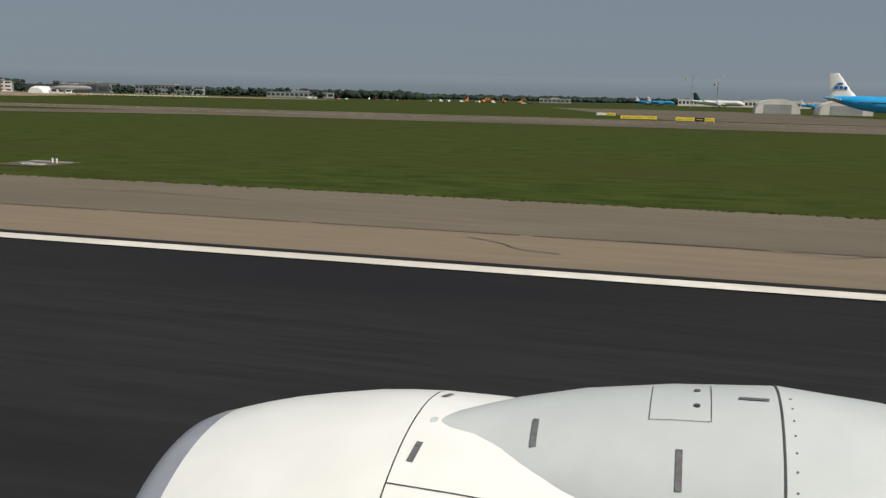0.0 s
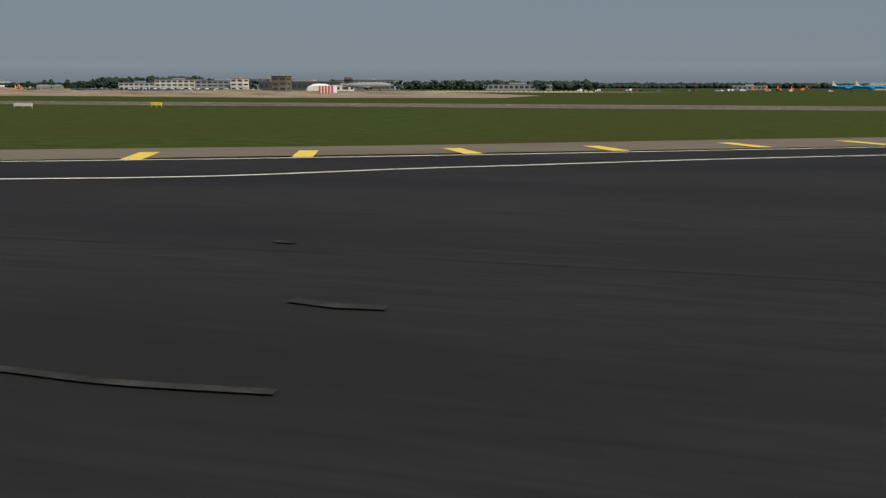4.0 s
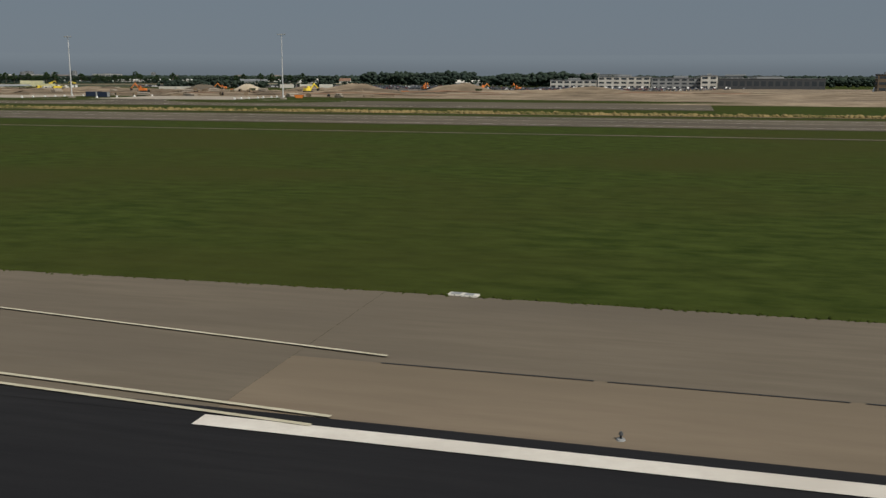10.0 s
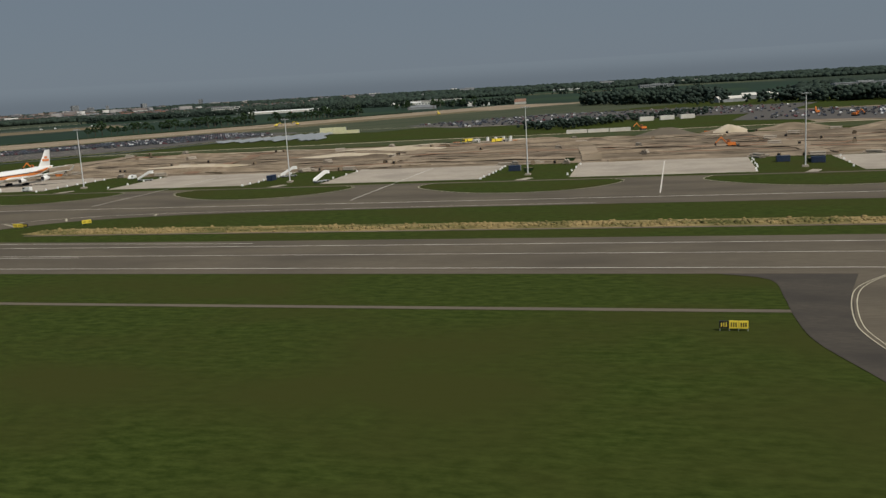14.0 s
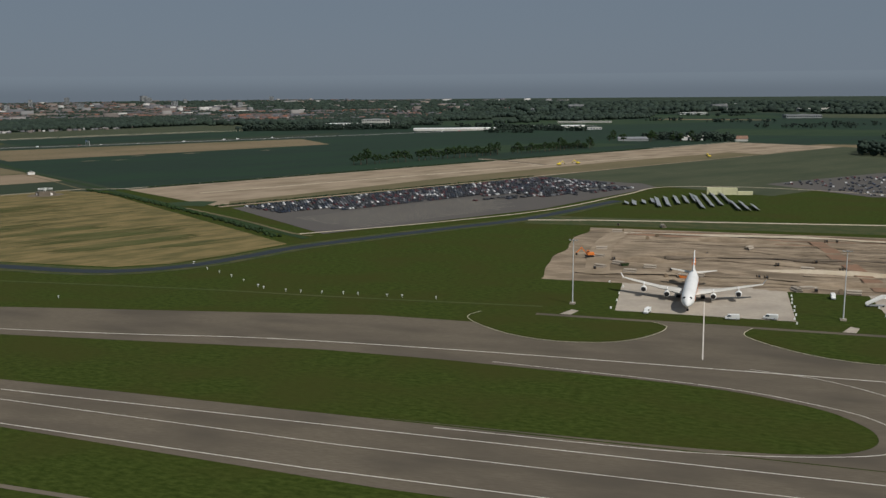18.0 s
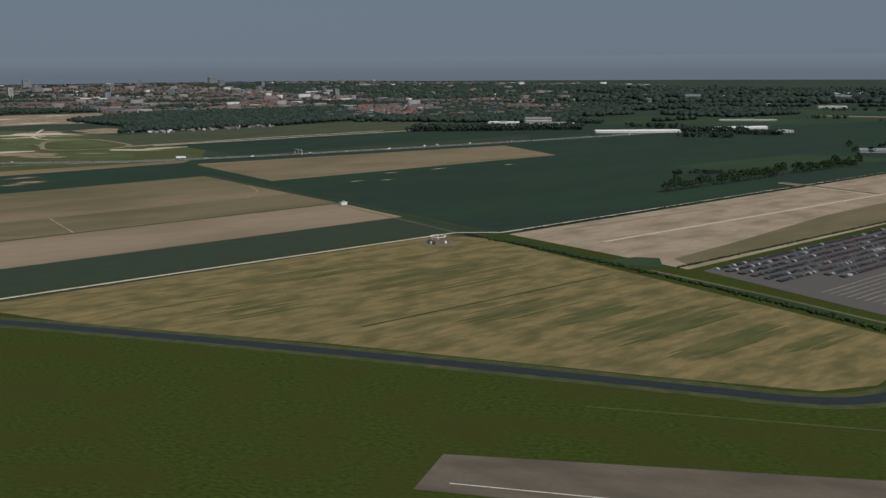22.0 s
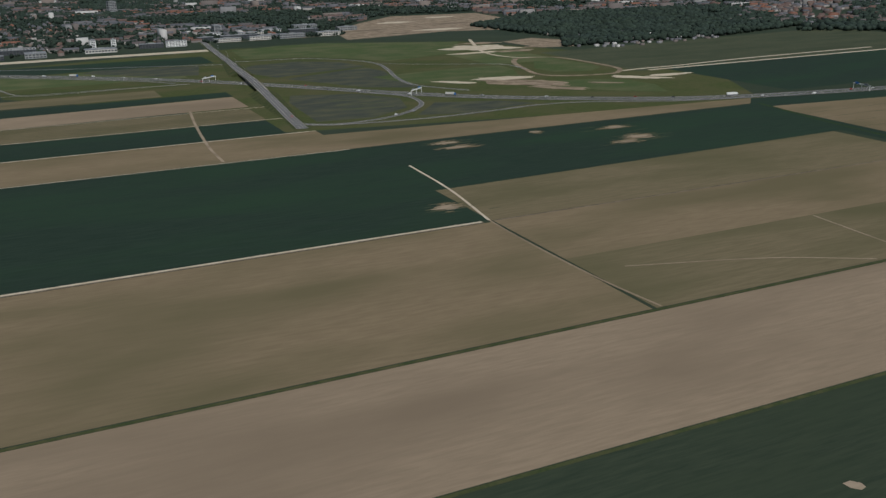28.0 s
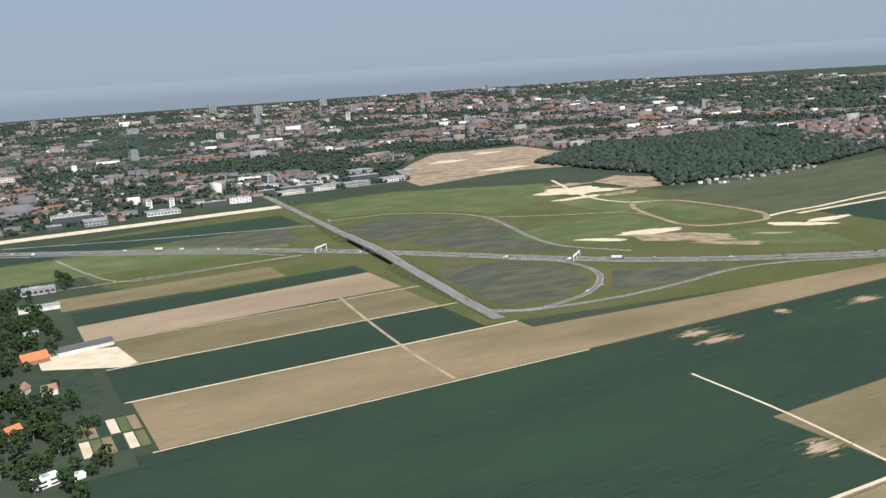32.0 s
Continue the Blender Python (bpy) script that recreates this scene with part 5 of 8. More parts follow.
woodland("low dark hedge across the polder fields", [(-2010, 1185), (-1885, 1236), (-1887, 1246), (-2012, 1196)], 90, 6, 11)
woodland("low dark hedge across the polder fields", [(-1882, 1296), (-1778, 1376), (-1782, 1390), (-1888, 1310)], 90, 7, 16)
def hedge(label, line, width, height, seed):
    """A close row of bushes along a line."""
    g, cs, rr = np.random.default_rng(seed), [], []
    for a, b in zip(line[:-1], line[1:]):
        a, b = np.array(a), np.array(b)
        n = int(np.hypot(*(b - a)) / (height * 0.32))
        for k in range(n):
            h = height * g.uniform(0.35, 1.0)
            cs.append((*(a + (b - a) * (k + g.uniform()) / n + g.normal(0, width * 0.3, 2)), h * 0.45))
            rr.append(h * g.uniform(0.5, 0.75))
    return tagged(clumps("hedge", cs, rr, LEAF, None, seed), label, "hedge", kind="stuff")


hedge("dark overgrown reeds and bushes along the boundary ditch", RS([(-2180, -520), (-2100, -517), (-2020, -519), (-1943, -523), (-1880, -530), (-1818, -538)]), 4.5, 2.2, 76)
hedge("low dark hedge beside the car park", RS([(-1983, -494), (-1979, -140)]), 1.5, 1.6, 77)
hedge("low dark reeds along the sandy strip", RS([(-2160, -470), (-2160, 300)]), 2.0, 1.5, 78)
for k, (x, y, rx, ry, n) in enumerate(((-2010, 1850, 60, 22, 36), (-1915, 1950, 50, 16, 40), (-2140, 2120, 70, 20, 40), (-2320, 2230, 50, 20, 24), (-1760, 2580, 60, 14, 20), (-1560, 2480, 90, 12, 24), (-1330, 2300, 80, 16, 26), (-1640, 3050, 120, 14, 36), (-1280, 1700, 60, 12, 20), (-1420, 2160, 110, 10, 26))):
    woodland("clump of dark trees on the polder", [(x + rx * math.cos(a), y + ry * math.sin(a)) for a in np.linspace(0, 6.283, 13)[:-1]], n, 11, 80 + k)
woodland("dark hedge of bushes behind the works", [(-1392, 700), (-1352, 686), (-1322, 745), (-1246, 838), (-1250, 862), (-1330, 775), (-1394, 722)], 120, 7, 71)
woodland("tall dark wood behind the car park", [(-1420, 1290), (-1325, 1203), (-1230, 1168), (-1215, 1240), (-1320, 1290), (-1400, 1370)], 160, 17, 72)
woodland("tall dark trees round the polder farm", [(-1726, 1625), (-1600, 1560), (-1560, 1580), (-1590, 1680), (-1700, 1690)], 70, 14, 73)
woodland("tall dark trees beside the glasshouses", [(-2080, 1960), (-1960, 1960), (-1940, 2030), (-2060, 2040)], 60, 13, 74)
woodland("tall dark wood before the white works", [(-2640, 1830), (-2280, 1985), (-2300, 2050), (-2640, 1930)], 300, 14, 75)

woodland("hedge of bushes by the motorway", RS([(-3560, -1500), (-3500, -1480), (-3480, -1340), (-3530, -1330)]), 60, 7, 13)
woodland("tree belt at the polder edge", [(-5200, 520), (-4500, 760), (-4480, 860), (-5200, 640)], 200, 10, 14)
canopy(WOOD, [(100, 900), (900, 1500), (900, 2500), (100, 2300)], 16, 12, 15)


# ---- single trees ----
def tree_thing(seed, height, spread, label):
    g = random.Random(seed)
    t = thing("tree", label, "tree")
    tr = Shape()
    tr.rod((0, 0, -0.1), (0.1, 0.05, height * 0.4), 0.035 * height, 0.02 * height, 7)
    for k in range(5):
        a = k * 1.26 + g.random()
        tr.rod((0.05, 0, height * (0.26 + 0.03 * k)), (spread * 0.5 * math.cos(a), spread * 0.5 * math.sin(a), height * g.uniform(0.5, 0.7)), 0.013 * height, 0.005 * height, 5)
    part("trunk", tr, BARK, t)
    cs, rr = [], []
    for k in range(70):
        a, e = g.uniform(0, 6.283), g.uniform(-0.7, 1.4)
        q = spread * g.uniform(0.45, 0.92) * math.cos(e)
        cs.append((q * math.cos(a), q * math.sin(a), height * 0.58 + height * 0.38 * math.sin(e) * g.uniform(0.7, 1.0)))
        rr.append(g.uniform(0.11, 0.2) * spread)
    clumps("crown", cs, rr, LEAF, t, seed)
    return t


kinds = [tree_thing(21, 12, 5.0, "broad dark green leafy tree"), tree_thing(22, 9, 4.0, "rounded dark green tree"), tree_thing(23, 15, 5.5, "tall dark green leafy tree")]
for k, t in enumerate(kinds):
    t.matrix_basis = at(*rs(-2960 - 30 * k, -1408 - 6 * k))
trnd = random.Random(12)
spots = []
for k in range(225):
    spots.append(rs(trnd.uniform(-3480, -2870), -1418 + trnd.gauss(0, 27)))
spots = [p for p in spots if (p[0] * 0.52 + p[1] * 0.854) < -1366 and not any((p[0] - q[0]) ** 2 + (p[1] - q[1]) ** 2 < q[2] ** 2 for q in ((*rs(-3182, -1404), 17), (*rs(-3196, -1358), 24), (*rs(-3160, -1380), 24), (*rs(-2886, -1418), 12), (*rs(-2990, -1432), 9), (*rs(-3080, -1410), 16)))]
for s in list(range(-184, 60, 10)) + list(range(86, 262, 9)):
    spots.append(rs(-2231 + trnd.uniform(-2, 2), s + trnd.uniform(-2, 2)))
for k in range(16):
    spots.append((-1740 + trnd.uniform(-40, 120), 1560 + trnd.uniform(-30, 60)))
for r, s in ((-2716, -1372), (-2730, -1380), (-2640, -1378), (-2604, -1372), (-2600, -1392), (-2612, -1400), (-2885, -1392), (-2896, -1386), (-2890, -1380), (-3520, -1345), (-3535, -1340), (-3550, -1348), (-3505, -1338)):
    spots.append(rs(r, s))
for k in range(34):
    spots.append(rs(trnd.uniform(-2800, -2650), trnd.uniform(-1462, -1422)))
for k in range(14):
    spots.append(rs(-2884 + 7.5 * k, -1404 + trnd.uniform(-5, 5)))
for p in spots:
    copy_thing(trnd.choice(kinds), at(*p, 0, trnd.uniform(0, 360)) @ Matrix.Diagonal((*[trnd.uniform(0.85, 1.35)] * 3, 1)))


# ---- houses, sheds, offices ----
def building(name, label, category, x, y, turn, l, w, h, wall, roof, gable=0.0, floors=0, group="", glass=GLASS, doors=0):
    """A building of length l and width w: walls, roof, strips of windows by storey, doors."""
    t = thing(name, label, category, x, y, 0, turn, group)
    part("wall", Shape().box(-l / 2, -w / 2, 0, l / 2, w / 2, h), wall, t)
    if gable:
        part("roof", Shape().gable(-l / 2, -w / 2, h, l / 2, w / 2, h + gable), roof, t)
        for sx in (-1, 1):
            part("gable_wall", Shape().loft([[(sx * (l / 2 - d), -w / 2, h), (sx * (l / 2 - d), w / 2, h), (sx * (l / 2 - d), 0, h + gable * 0.93)] for d in (0, 0.2)]), wall, t)
    else:
        part("roof", Shape().box(-l / 2 - 0.3, -w / 2 - 0.3, h, l / 2 + 0.3, w / 2 + 0.3, h + 0.5), roof, t)
        part("roof_unit", Shape().box(-l / 8, -w / 5, h + 0.5, l / 8, w / 5, h + 2.0), GREYWALL, t)
    if floors:
        fh = h / floors
        n = max(2, int(l / 6))
        pane = None
        spots_w = [(-l / 2 + l * (j + 0.5) / n, sy * w / 2, fh * k + fh * 0.32) for k in range(floors) for sy in (-1, 1) for j in range(n)]
        if category == "apartment":
            sh = Shape()
            for a, b, z0 in spots_w:
                sh.box(a - l * 0.34 / n, b - 0.08, z0, a + l * 0.34 / n, b + 0.08, z0 + fh * 0.45)
            part("windows", sh, glass, t)["kind"] = "stuff"
        else:
            for a, b, z0 in spots_w:
                if pane is None:
                    pane = part("window", Shape().box(-l * 0.34 / n, -0.08, 0, l * 0.34 / n, 0.08, fh * 0.45), glass, t)
                    win = pane
                else:
                    win = new("window", pane.data)
                    win.parent = t
                win.location = Vector((a, b, z0)) * U
        for k in range(floors):
            for sx in (-1, 1):
                part("end_window", Shape().box(sx * l / 2 - 0.08, -w * 0.35, fh * k + fh * 0.32, sx * l / 2 + 0.08, w * 0.35, fh * k + fh * 0.77), glass, t)
    for j in range(doors):
        a = -l / 2 + l * (j + 0.5) / doors
        part("door", Shape().box(a - 2, -w / 2 - 0.1, 0, a + 2, -w / 2 + 0.1, min(4, h * 0.8)), DARKWALL, t)
    return t


# farms of the polder village
def rsb(name, label, cat, r, s, dturn, *args, **kw):
    x, y = rs(r, s)
    return building(name, label, cat, x, y, ROWS + dturn, *args, **kw)


rsb("barn", "large barn with a blue-grey metal roof and brick gables", "barn", -2652, -1356, 90, 66, 24, 5.5, BRICK, ROOFGREY, 5.0, doors=0)
rsb("shed", "small farm shed with a grey roof", "shed", -2608, -1392, 90, 20, 12, 3.5, BRICK, ROOFGREY, 3)
rsb("farmhouse", "farmhouse with a grey tiled roof", "house", -2622, -1410, 0, 18, 10, 4.5, BRICK, ROOFGREY, 4)
rsb("house", "white house with flat terraces", "house", -2886, -1418, 20, 16, 9, 5.5, PAINT, PAINT, 0, floors=2)
rsb("shed", "small white shed beside the white house", "shed", -2884, -1400, 20, 10, 5, 3, PAINT, PAINT, 0)
rsb("farmhouse", "farmhouse with a bright orange tiled roof", "house", -3182, -1404, 15, 24, 16, 4, BRICK, ROOFRED, 6)
rsb("barn", "long low barn with a dark grey roof and white wall", "barn", -3196, -1358, 10, 52, 13, 4, OFFWHITE, DARKWALL, 3.5)
rsb("greenhouse", "small pale glass greenhouse", "greenhouse", -2948, -1402, 90, 18, 9, 3, STEEL, ROOFGREY, 2.5)
rsb("house", "red-brick house among the trees", "house", -2990, -1432, 30, 12, 9, 5, BRICK, ROOFRED, 4)
rsb("house", "brick house with brown roof among the trees", "house", -3090, -1420, 60, 14, 9, 5, OFFWHITE, BRICK, 4)
rsb("house", "brick house with brown roof among the trees", "house", -3075, -1400, 10, 12, 8, 5, OFFWHITE, BRICK, 4)
rsb("house", "brick house with grey roof among the trees", "house", -3270, -1400, 10, 14, 9, 5, BRICK, ROOFGREY, 4)
rsb("warehouse", "grey flat-roofed warehouse behind farm trees", "warehouse", -3496, -1380, 0, 46, 18, 7, GREYWALL, ROOFGREY, 0, floors=1)
rsb("warehouse", "low grey shed with white front", "warehouse", -3400, -1383, 0, 44, 14, 5, OFFWHITE, ROOFGREY, 2)
rsb("house", "small dark-roofed house by the paddock", "house", -2740, -1412, 0, 20, 10, 4, OFFWHITE, DARKWALL, 3)
sheet("undergrowth", RS([(-3480, -1480), (-3480, -1362), (-2880, -1362), (-2870, -1480)]), 0.04, FARLAND, "dark grassy undergrowth beneath the village trees", "ground")
sheet("farmyard", RS([(-2700, -1412), (-2700, -1368), (-2604, -1336), (-2604, -1412)]), 0.08, SHOULDER, "paved brown farmyard", "pavement")
sheet("farmyard_1", RS([(-3205, -1402), (-3185, -1330), (-3118, -1322), (-3112, -1335), (-3150, -1400)]), 0.08, PALESAND, "pale sandy farmyard", "pavement")
plots = [(MEADOW, "green"), (STUBBLE, "bare brown"), (CROP, "dark green"), (PALESAND, "pale")]
for i in range(2):
    for j in range(6):
        m, w = plots[(i * 3 + j * 5) % 4]
        r0, s0 = -2984 + i * 36, -1392 + j * 7.6
        sheet("garden_plot", RS([(r0 + 1, s0), (r0 + 33, s0), (r0 + 33, s0 + 6.6), (r0 + 1, s0 + 6.6)]), 0.10, m, w + " rectangular vegetable plot")

# offices at the town edge
OFF = "flat-roofed office block with rows of windows"
for r, s, d, l, w, h, m, fl in ((-4066, -1115, 0, 62, 34, 7, OFFWHITE, 1), (-4090, -1010, 0, 50, 16, 9, DARKWALL, 3), (-4092, -958, 0, 44, 14, 12, PAINT, 4), (-4180, -1120, 90, 22, 12, 16, PAINT, 5), (-4150, -1080, 90, 12, 10, 18, PAINT, 5),
                             (-4040, -1240, 0, 40, 40, 9, GREYWALL, 2), (-4120, -1270, 0, 70, 12, 9, DARKWALL, 3), (-4160, -1270, 0, 70, 12, 9, OFFWHITE, 3), (-4030, -1310, 0, 26, 20, 8, DARKWALL, 2),
                             (-4128, -840, 0, 60, 16, 8, OFFWHITE, 2), (-4132, -765, 0, 50, 16, 8, OFFWHITE, 2), (-4180, -800, 0, 90, 14, 9, DARKWALL, 3), (-4135, -690, 0, 60, 22, 9, GREYWALL, 2), (-4140, -600, 0, 55, 26, 9, OFFWHITE, 2),
                             (-4210, -640, 0, 70, 20, 12, DARKWALL, 3), (-4357, -816, 90, 40, 18, 20, GREYWALL, 6), (-4330, -600, 0, 60, 25, 12, GREYWALL, 3), (-4290, -700, 0, 50, 24, 9, PAINT, 2), (-4240, -520, 0, 50, 20, 9, GREYWALL, 2)):
    rsb("office_block", ("white " if m is PAINT else "dark " if m is DARKWALL else "pale ") + OFF, "office", r, s, d, l, w, h, m, ROOFGREY, 0, floors=fl, group="offices at the town edge")
TOWER = "tall pale apartment tower with rows of windows"
for r, s, d, l, w, h in ((-5300, -960, 20, 26, 16, 42), (-5900, -300, 80, 60, 16, 40), (-5950, -520, 40, 24, 18, 34), (-6500, 250, 60, 26, 18, 48), (-6800, -120, 10, 30, 20, 40), (-7300, 600, 30, 60, 18, 45), (-7200, 1000, 70, 30, 22, 50), (-5600, 400, 0, 24, 20, 38),
                         (-6100, 900, 45, 50, 16, 36), (-6900, -700, 15, 60, 18, 34), (-7500, 100, 65, 40, 20, 46), (-6300, 1500, 35, 44, 18, 36), (-5200, 1300, 0, 22, 20, 40), (-5000, -1350, 0, 60, 20, 20), (-8200, 300, 20, 70, 20, 52), (-8000, -400, 60, 40, 20, 48), (-8600, 900, 10, 60, 22, 60), (-8300, 1600, 50, 50, 20, 55), (-7800, 2000, 30, 60, 20, 50), (-7000, 1900, 70, 40, 18, 42), (-8800, 2400, 20, 60, 24, 60), (-7600, 2900, 45, 50, 20, 50), (-8700, -1000, 60, 50, 20, 50), (-9000, 200, 30, 70, 24, 64)):
    rsb("apartment_tower", TOWER, "apartment", r, s, d, l, w, h, OFFWHITE if (r + s) % 20 else GREYWALL, ROOFGREY, 0, floors=max(4, int(h / 5)), group="towers of the distant town")

# town: rows of houses, flats and trees
g = np.random.default_rng(40)
rows_p, rows_t, rows_s = [], [], []
flat_p, flat_t, flat_s = [], [], []
gardens = []
sand_poly = RS([(-3980, -620), (-4060, -330), (-4000, -130), (-4250, 0), (-4600, 40), (-4640, -280), (-4420, -440), (-4230, -580)])
wood_poly = RS([(-4150, -240), (-3500, -340), (-3500, 150), (-3700, 520), (-4300, 720), (-4400, 100)])
for r in np.concatenate([np.arange(-4230, -7000, -33), np.arange(-7000, -9900, -75)]):
    far = (-4230 - r) / 4000
    s = -1900.0
    while s < (2300 if r > -5600 else 4200):
        l = g.uniform(22, 62)
        x, y = rs(r + g.normal(0, 3), s + l / 2)
        park = noise.noise(Vector((x / 420, y / 420, 7)))
        if park < 0.12 and g.random() > 0.30 + 0.30 * far and not (s < -1000 and r > -4260):
            k = math.radians(ROWS) + g.normal(0, 0.05) + (math.pi / 2 if noise.noise(Vector((x / 260, y / 260, 1))) > 0.15 else 0)
            if g.random() < 0.86:
                rows_p.append((x, y, 0)), rows_t.append(k), rows_s.append((l, g.uniform(8, 11), g.uniform(5.2, 7.5)))
            else:
                flat_p.append((x, y, 0)), flat_t.append(k), flat_s.append((l * 1.1, g.uniform(11, 18), g.choice([7, 9, 9, 12, 15, 22])))
        for q in range((4 if park < 0.12 else 6) if r > -6000 else 3):
            gardens.append((x + g.uniform(-22, 22), y + g.uniform(-22, 22)))
        s += l + g.uniform(6, 16)
def keep(ps):
    a = np.asarray([p[:2] for p in ps])
    return ~(inside(a, sand_poly) | inside(a, wood_poly))
HV = [(-.5, -.5, 0), (.5, -.5, 0), (.5, .5, 0), (-.5, .5, 0), (-.5, -.5, 1), (.5, -.5, 1), (.5, .5, 1), (-.5, .5, 1)]
HQ = [(0, 1, 5, 4), (1, 2, 6, 5), (2, 3, 7, 6), (3, 0, 4, 7), (4, 5, 6, 7)]
RV = [(-.52, -.56, .96), (.52, -.56, .96), (.52, .56, .96), (-.52, .56, .96), (-.52, 0, 1.6), (.52, 0, 1.6)]
RQ = [(0, 1, 5, 4), (2, 3, 4, 5), (0, 4, 3, 3), (1, 2, 5, 5)]
WALLS = ramp_mat("town_walls", [(0.17, 0.12, 0.10), (0.20, 0.17, 0.15), (0.34, 0.32, 0.30), (0.12, 0.09, 0.08), (0.18, 0.14, 0.12), (0.22, 0.20, 0.19)], 0.9, spec=0.1)
ROOFS = ramp_mat("town_roofs", [(0.13, 0.092, 0.082), (0.11, 0.10, 0.10), (0.15, 0.098, 0.082), (0.13, 0.13, 0.14), (0.12, 0.104, 0.10), (0.10, 0.105, 0.115), (0.20, 0.10, 0.07)], 0.85, spec=0.1)
FLATS = ramp_mat("flat_walls", [(0.22, 0.22, 0.22), (0.48, 0.47, 0.45), (0.14, 0.14, 0.15), (0.20, 0.17, 0.15), (0.26, 0.25, 0.24), (0.12, 0.12, 0.13), (0.16, 0.14, 0.13)], 0.8, spec=0.1)
m = keep(rows_p)
town = tagged(new("town_houses"), "rows of brick town houses with brown and grey roofs", "houses", kind="stuff")
copies_of("walls", HV, HQ, np.array(rows_p)[m], np.array(rows_t)[m], np.array(rows_s)[m], WALLS, town)["kind"] = "stuff"
RT = [(0, 1, 5), (0, 5, 4), (2, 3, 4), (2, 4, 5), (0, 4, 3), (1, 2, 5)]
copies_of("roofs", RV, RT, np.array(rows_p)[m], np.array(rows_t)[m], np.array(rows_s)[m], ROOFS, town)["kind"] = "stuff"
m = keep(flat_p)
blocks = copies_of("town_flats", HV, HQ, np.array(flat_p)[m], np.array(flat_t)[m], np.array(flat_s)[m], FLATS)
tagged(blocks, "pale flat-roofed blocks spread through the town", "buildings", kind="stuff")
gp = np.array(gardens)[keep(gardens)]
near = np.hypot(gp[:, 0] + 2600, gp[:, 1] - 600) < 3000
cs = np.concatenate([np.column_stack([p + g.normal(0, 3.0, p.shape), g.uniform(2.5, 8, len(p))]) for p in (gp[near], gp[near], gp[~near][::2])])
radius = np.where(np.arange(len(cs)) < 2 * near.sum(), g.uniform(3.0, 5.8, len(cs)), g.uniform(5.0, 8.5, len(cs)))
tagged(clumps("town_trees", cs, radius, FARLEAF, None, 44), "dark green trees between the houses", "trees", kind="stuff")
# gardens, sheds and houses between the sand bank and the town
edge = RS([(-4030, -1900), (-4022, -1330), (-4110, -900), (-4235, -900), (-4260, -1900)])
ep = scatter(edge, 70, 91)
offs = np.array([rs(r, s) for r, s in ((-4066, -1115), (-4090, -1010), (-4092, -958), (-4180, -1120), (-4150, -1080), (-4040, -1240), (-4120, -1270), (-4160, -1270), (-4030, -1310))])
ep = ep[np.min(np.hypot(ep[:, None, 0] - offs[None, :, 0], ep[:, None, 1] - offs[None, :, 1]), 1) > 48]
e0, e1 = np.column_stack([ep, np.zeros(len(ep))]), math.radians(ROWS) + g.choice([0, math.pi / 2], len(ep))
e2 = np.column_stack([g.uniform(14, 34, len(ep)), g.uniform(8, 12, len(ep)), g.uniform(4.5, 6.5, len(ep))])
edge_homes = tagged(new("garden_houses"), "low brick houses and sheds among gardens at the town edge", "houses", kind="stuff")
copies_of("walls", HV, HQ, e0, e1, e2, WALLS, edge_homes)["kind"] = "stuff"
copies_of("roofs", RV, RT, e0, e1, e2, ROOFS, edge_homes)["kind"] = "stuff"
tp = scatter(edge, 420, 92)
tp = tp[np.min(np.hypot(tp[:, None, 0] - offs[None, :, 0], tp[:, None, 1] - offs[None, :, 1]), 1) > 34]
tc = np.concatenate([np.column_stack([tp + g.normal(0, 2.2, tp.shape), g.uniform(2.0, 6.5, len(tp))]) for k in range(3)])
tagged(clumps("garden_trees", tc, g.uniform(2.2, 4.4, len(tc)), FARLEAF, None, 93), "dark green garden trees at the town edge", "trees", kind="stuff")
for r, s0, l, w, m, c in ((-4190, -1210, 60, 30, MEADOW, "green"), (-4060, -1400, 50, 22, MEADOW, "green"), (-4110, -1440, 46, 24, PALESAND, "pale sandy"), (-4230, -1010, 70, 24, MEADOW, "green"), (-4150, -1560, 60, 40, STUBBLE, "brown")):
    sheet("lawn", RS([(r, s0), (r + w, s0), (r + w, s0 + l), (r, s0 + l)]), 0.12, m, c + " open plot between the houses")
# trees, car parks and blocks between the offices by the junction
offs = np.array([rs(r, s) for r, s in ((-4128, -840), (-4132, -765), (-4180, -800), (-4135, -690), (-4140, -600), (-4210, -640), (-4290, -700), (-4240, -520))])
tp = scatter(RS([(-4106, -890), (-4112, -560), (-4240, -545), (-4330, -900)]), 260, 95)
tp = tp[np.min(np.hypot(tp[:, None, 0] - offs[None, :, 0], tp[:, None, 1] - offs[None, :, 1]), 1) > 26]
tc = np.concatenate([np.column_stack([tp + g.normal(0, 2.0, tp.shape), g.uniform(2.0, 6.0, len(tp))]) for k in range(3)])
tagged(clumps("office_trees", tc, g.uniform(2.0, 3.8, len(tc)), FARLEAF, None, 96), "dark green trees between the office blocks", "trees", kind="stuff")
for r, s, l, w, h, m, fl in ((-4160, -735, 40, 14, 8, GREYWALL, 2), (-4238, -760, 60, 16, 9, OFFWHITE, 3), (-4262, -850, 50, 18, 10, PAINT, 3), (-4170, -880, 36, 16, 9, DARKWALL, 3)):
    rsb("office_block", ("white " if m is PAINT else "dark " if m is DARKWALL else "pale ") + OFF, "office", r, s, 0, l, w, h, m, ROOFGREY, 0, floors=fl, group="offices at the town edge")
for r, s, l, w in ((-4119, -805, 110, 8), (-4120, -650, 120, 8), (-4200, -720, 70, 14)):
    sheet("office_car_park", RS([(r, s - l / 2), (r, s + l / 2), (r + w, s + l / 2), (r + w, s - l / 2)]), 0.12, SHOULDER, "grey-brown car park before the offices", "pavement")
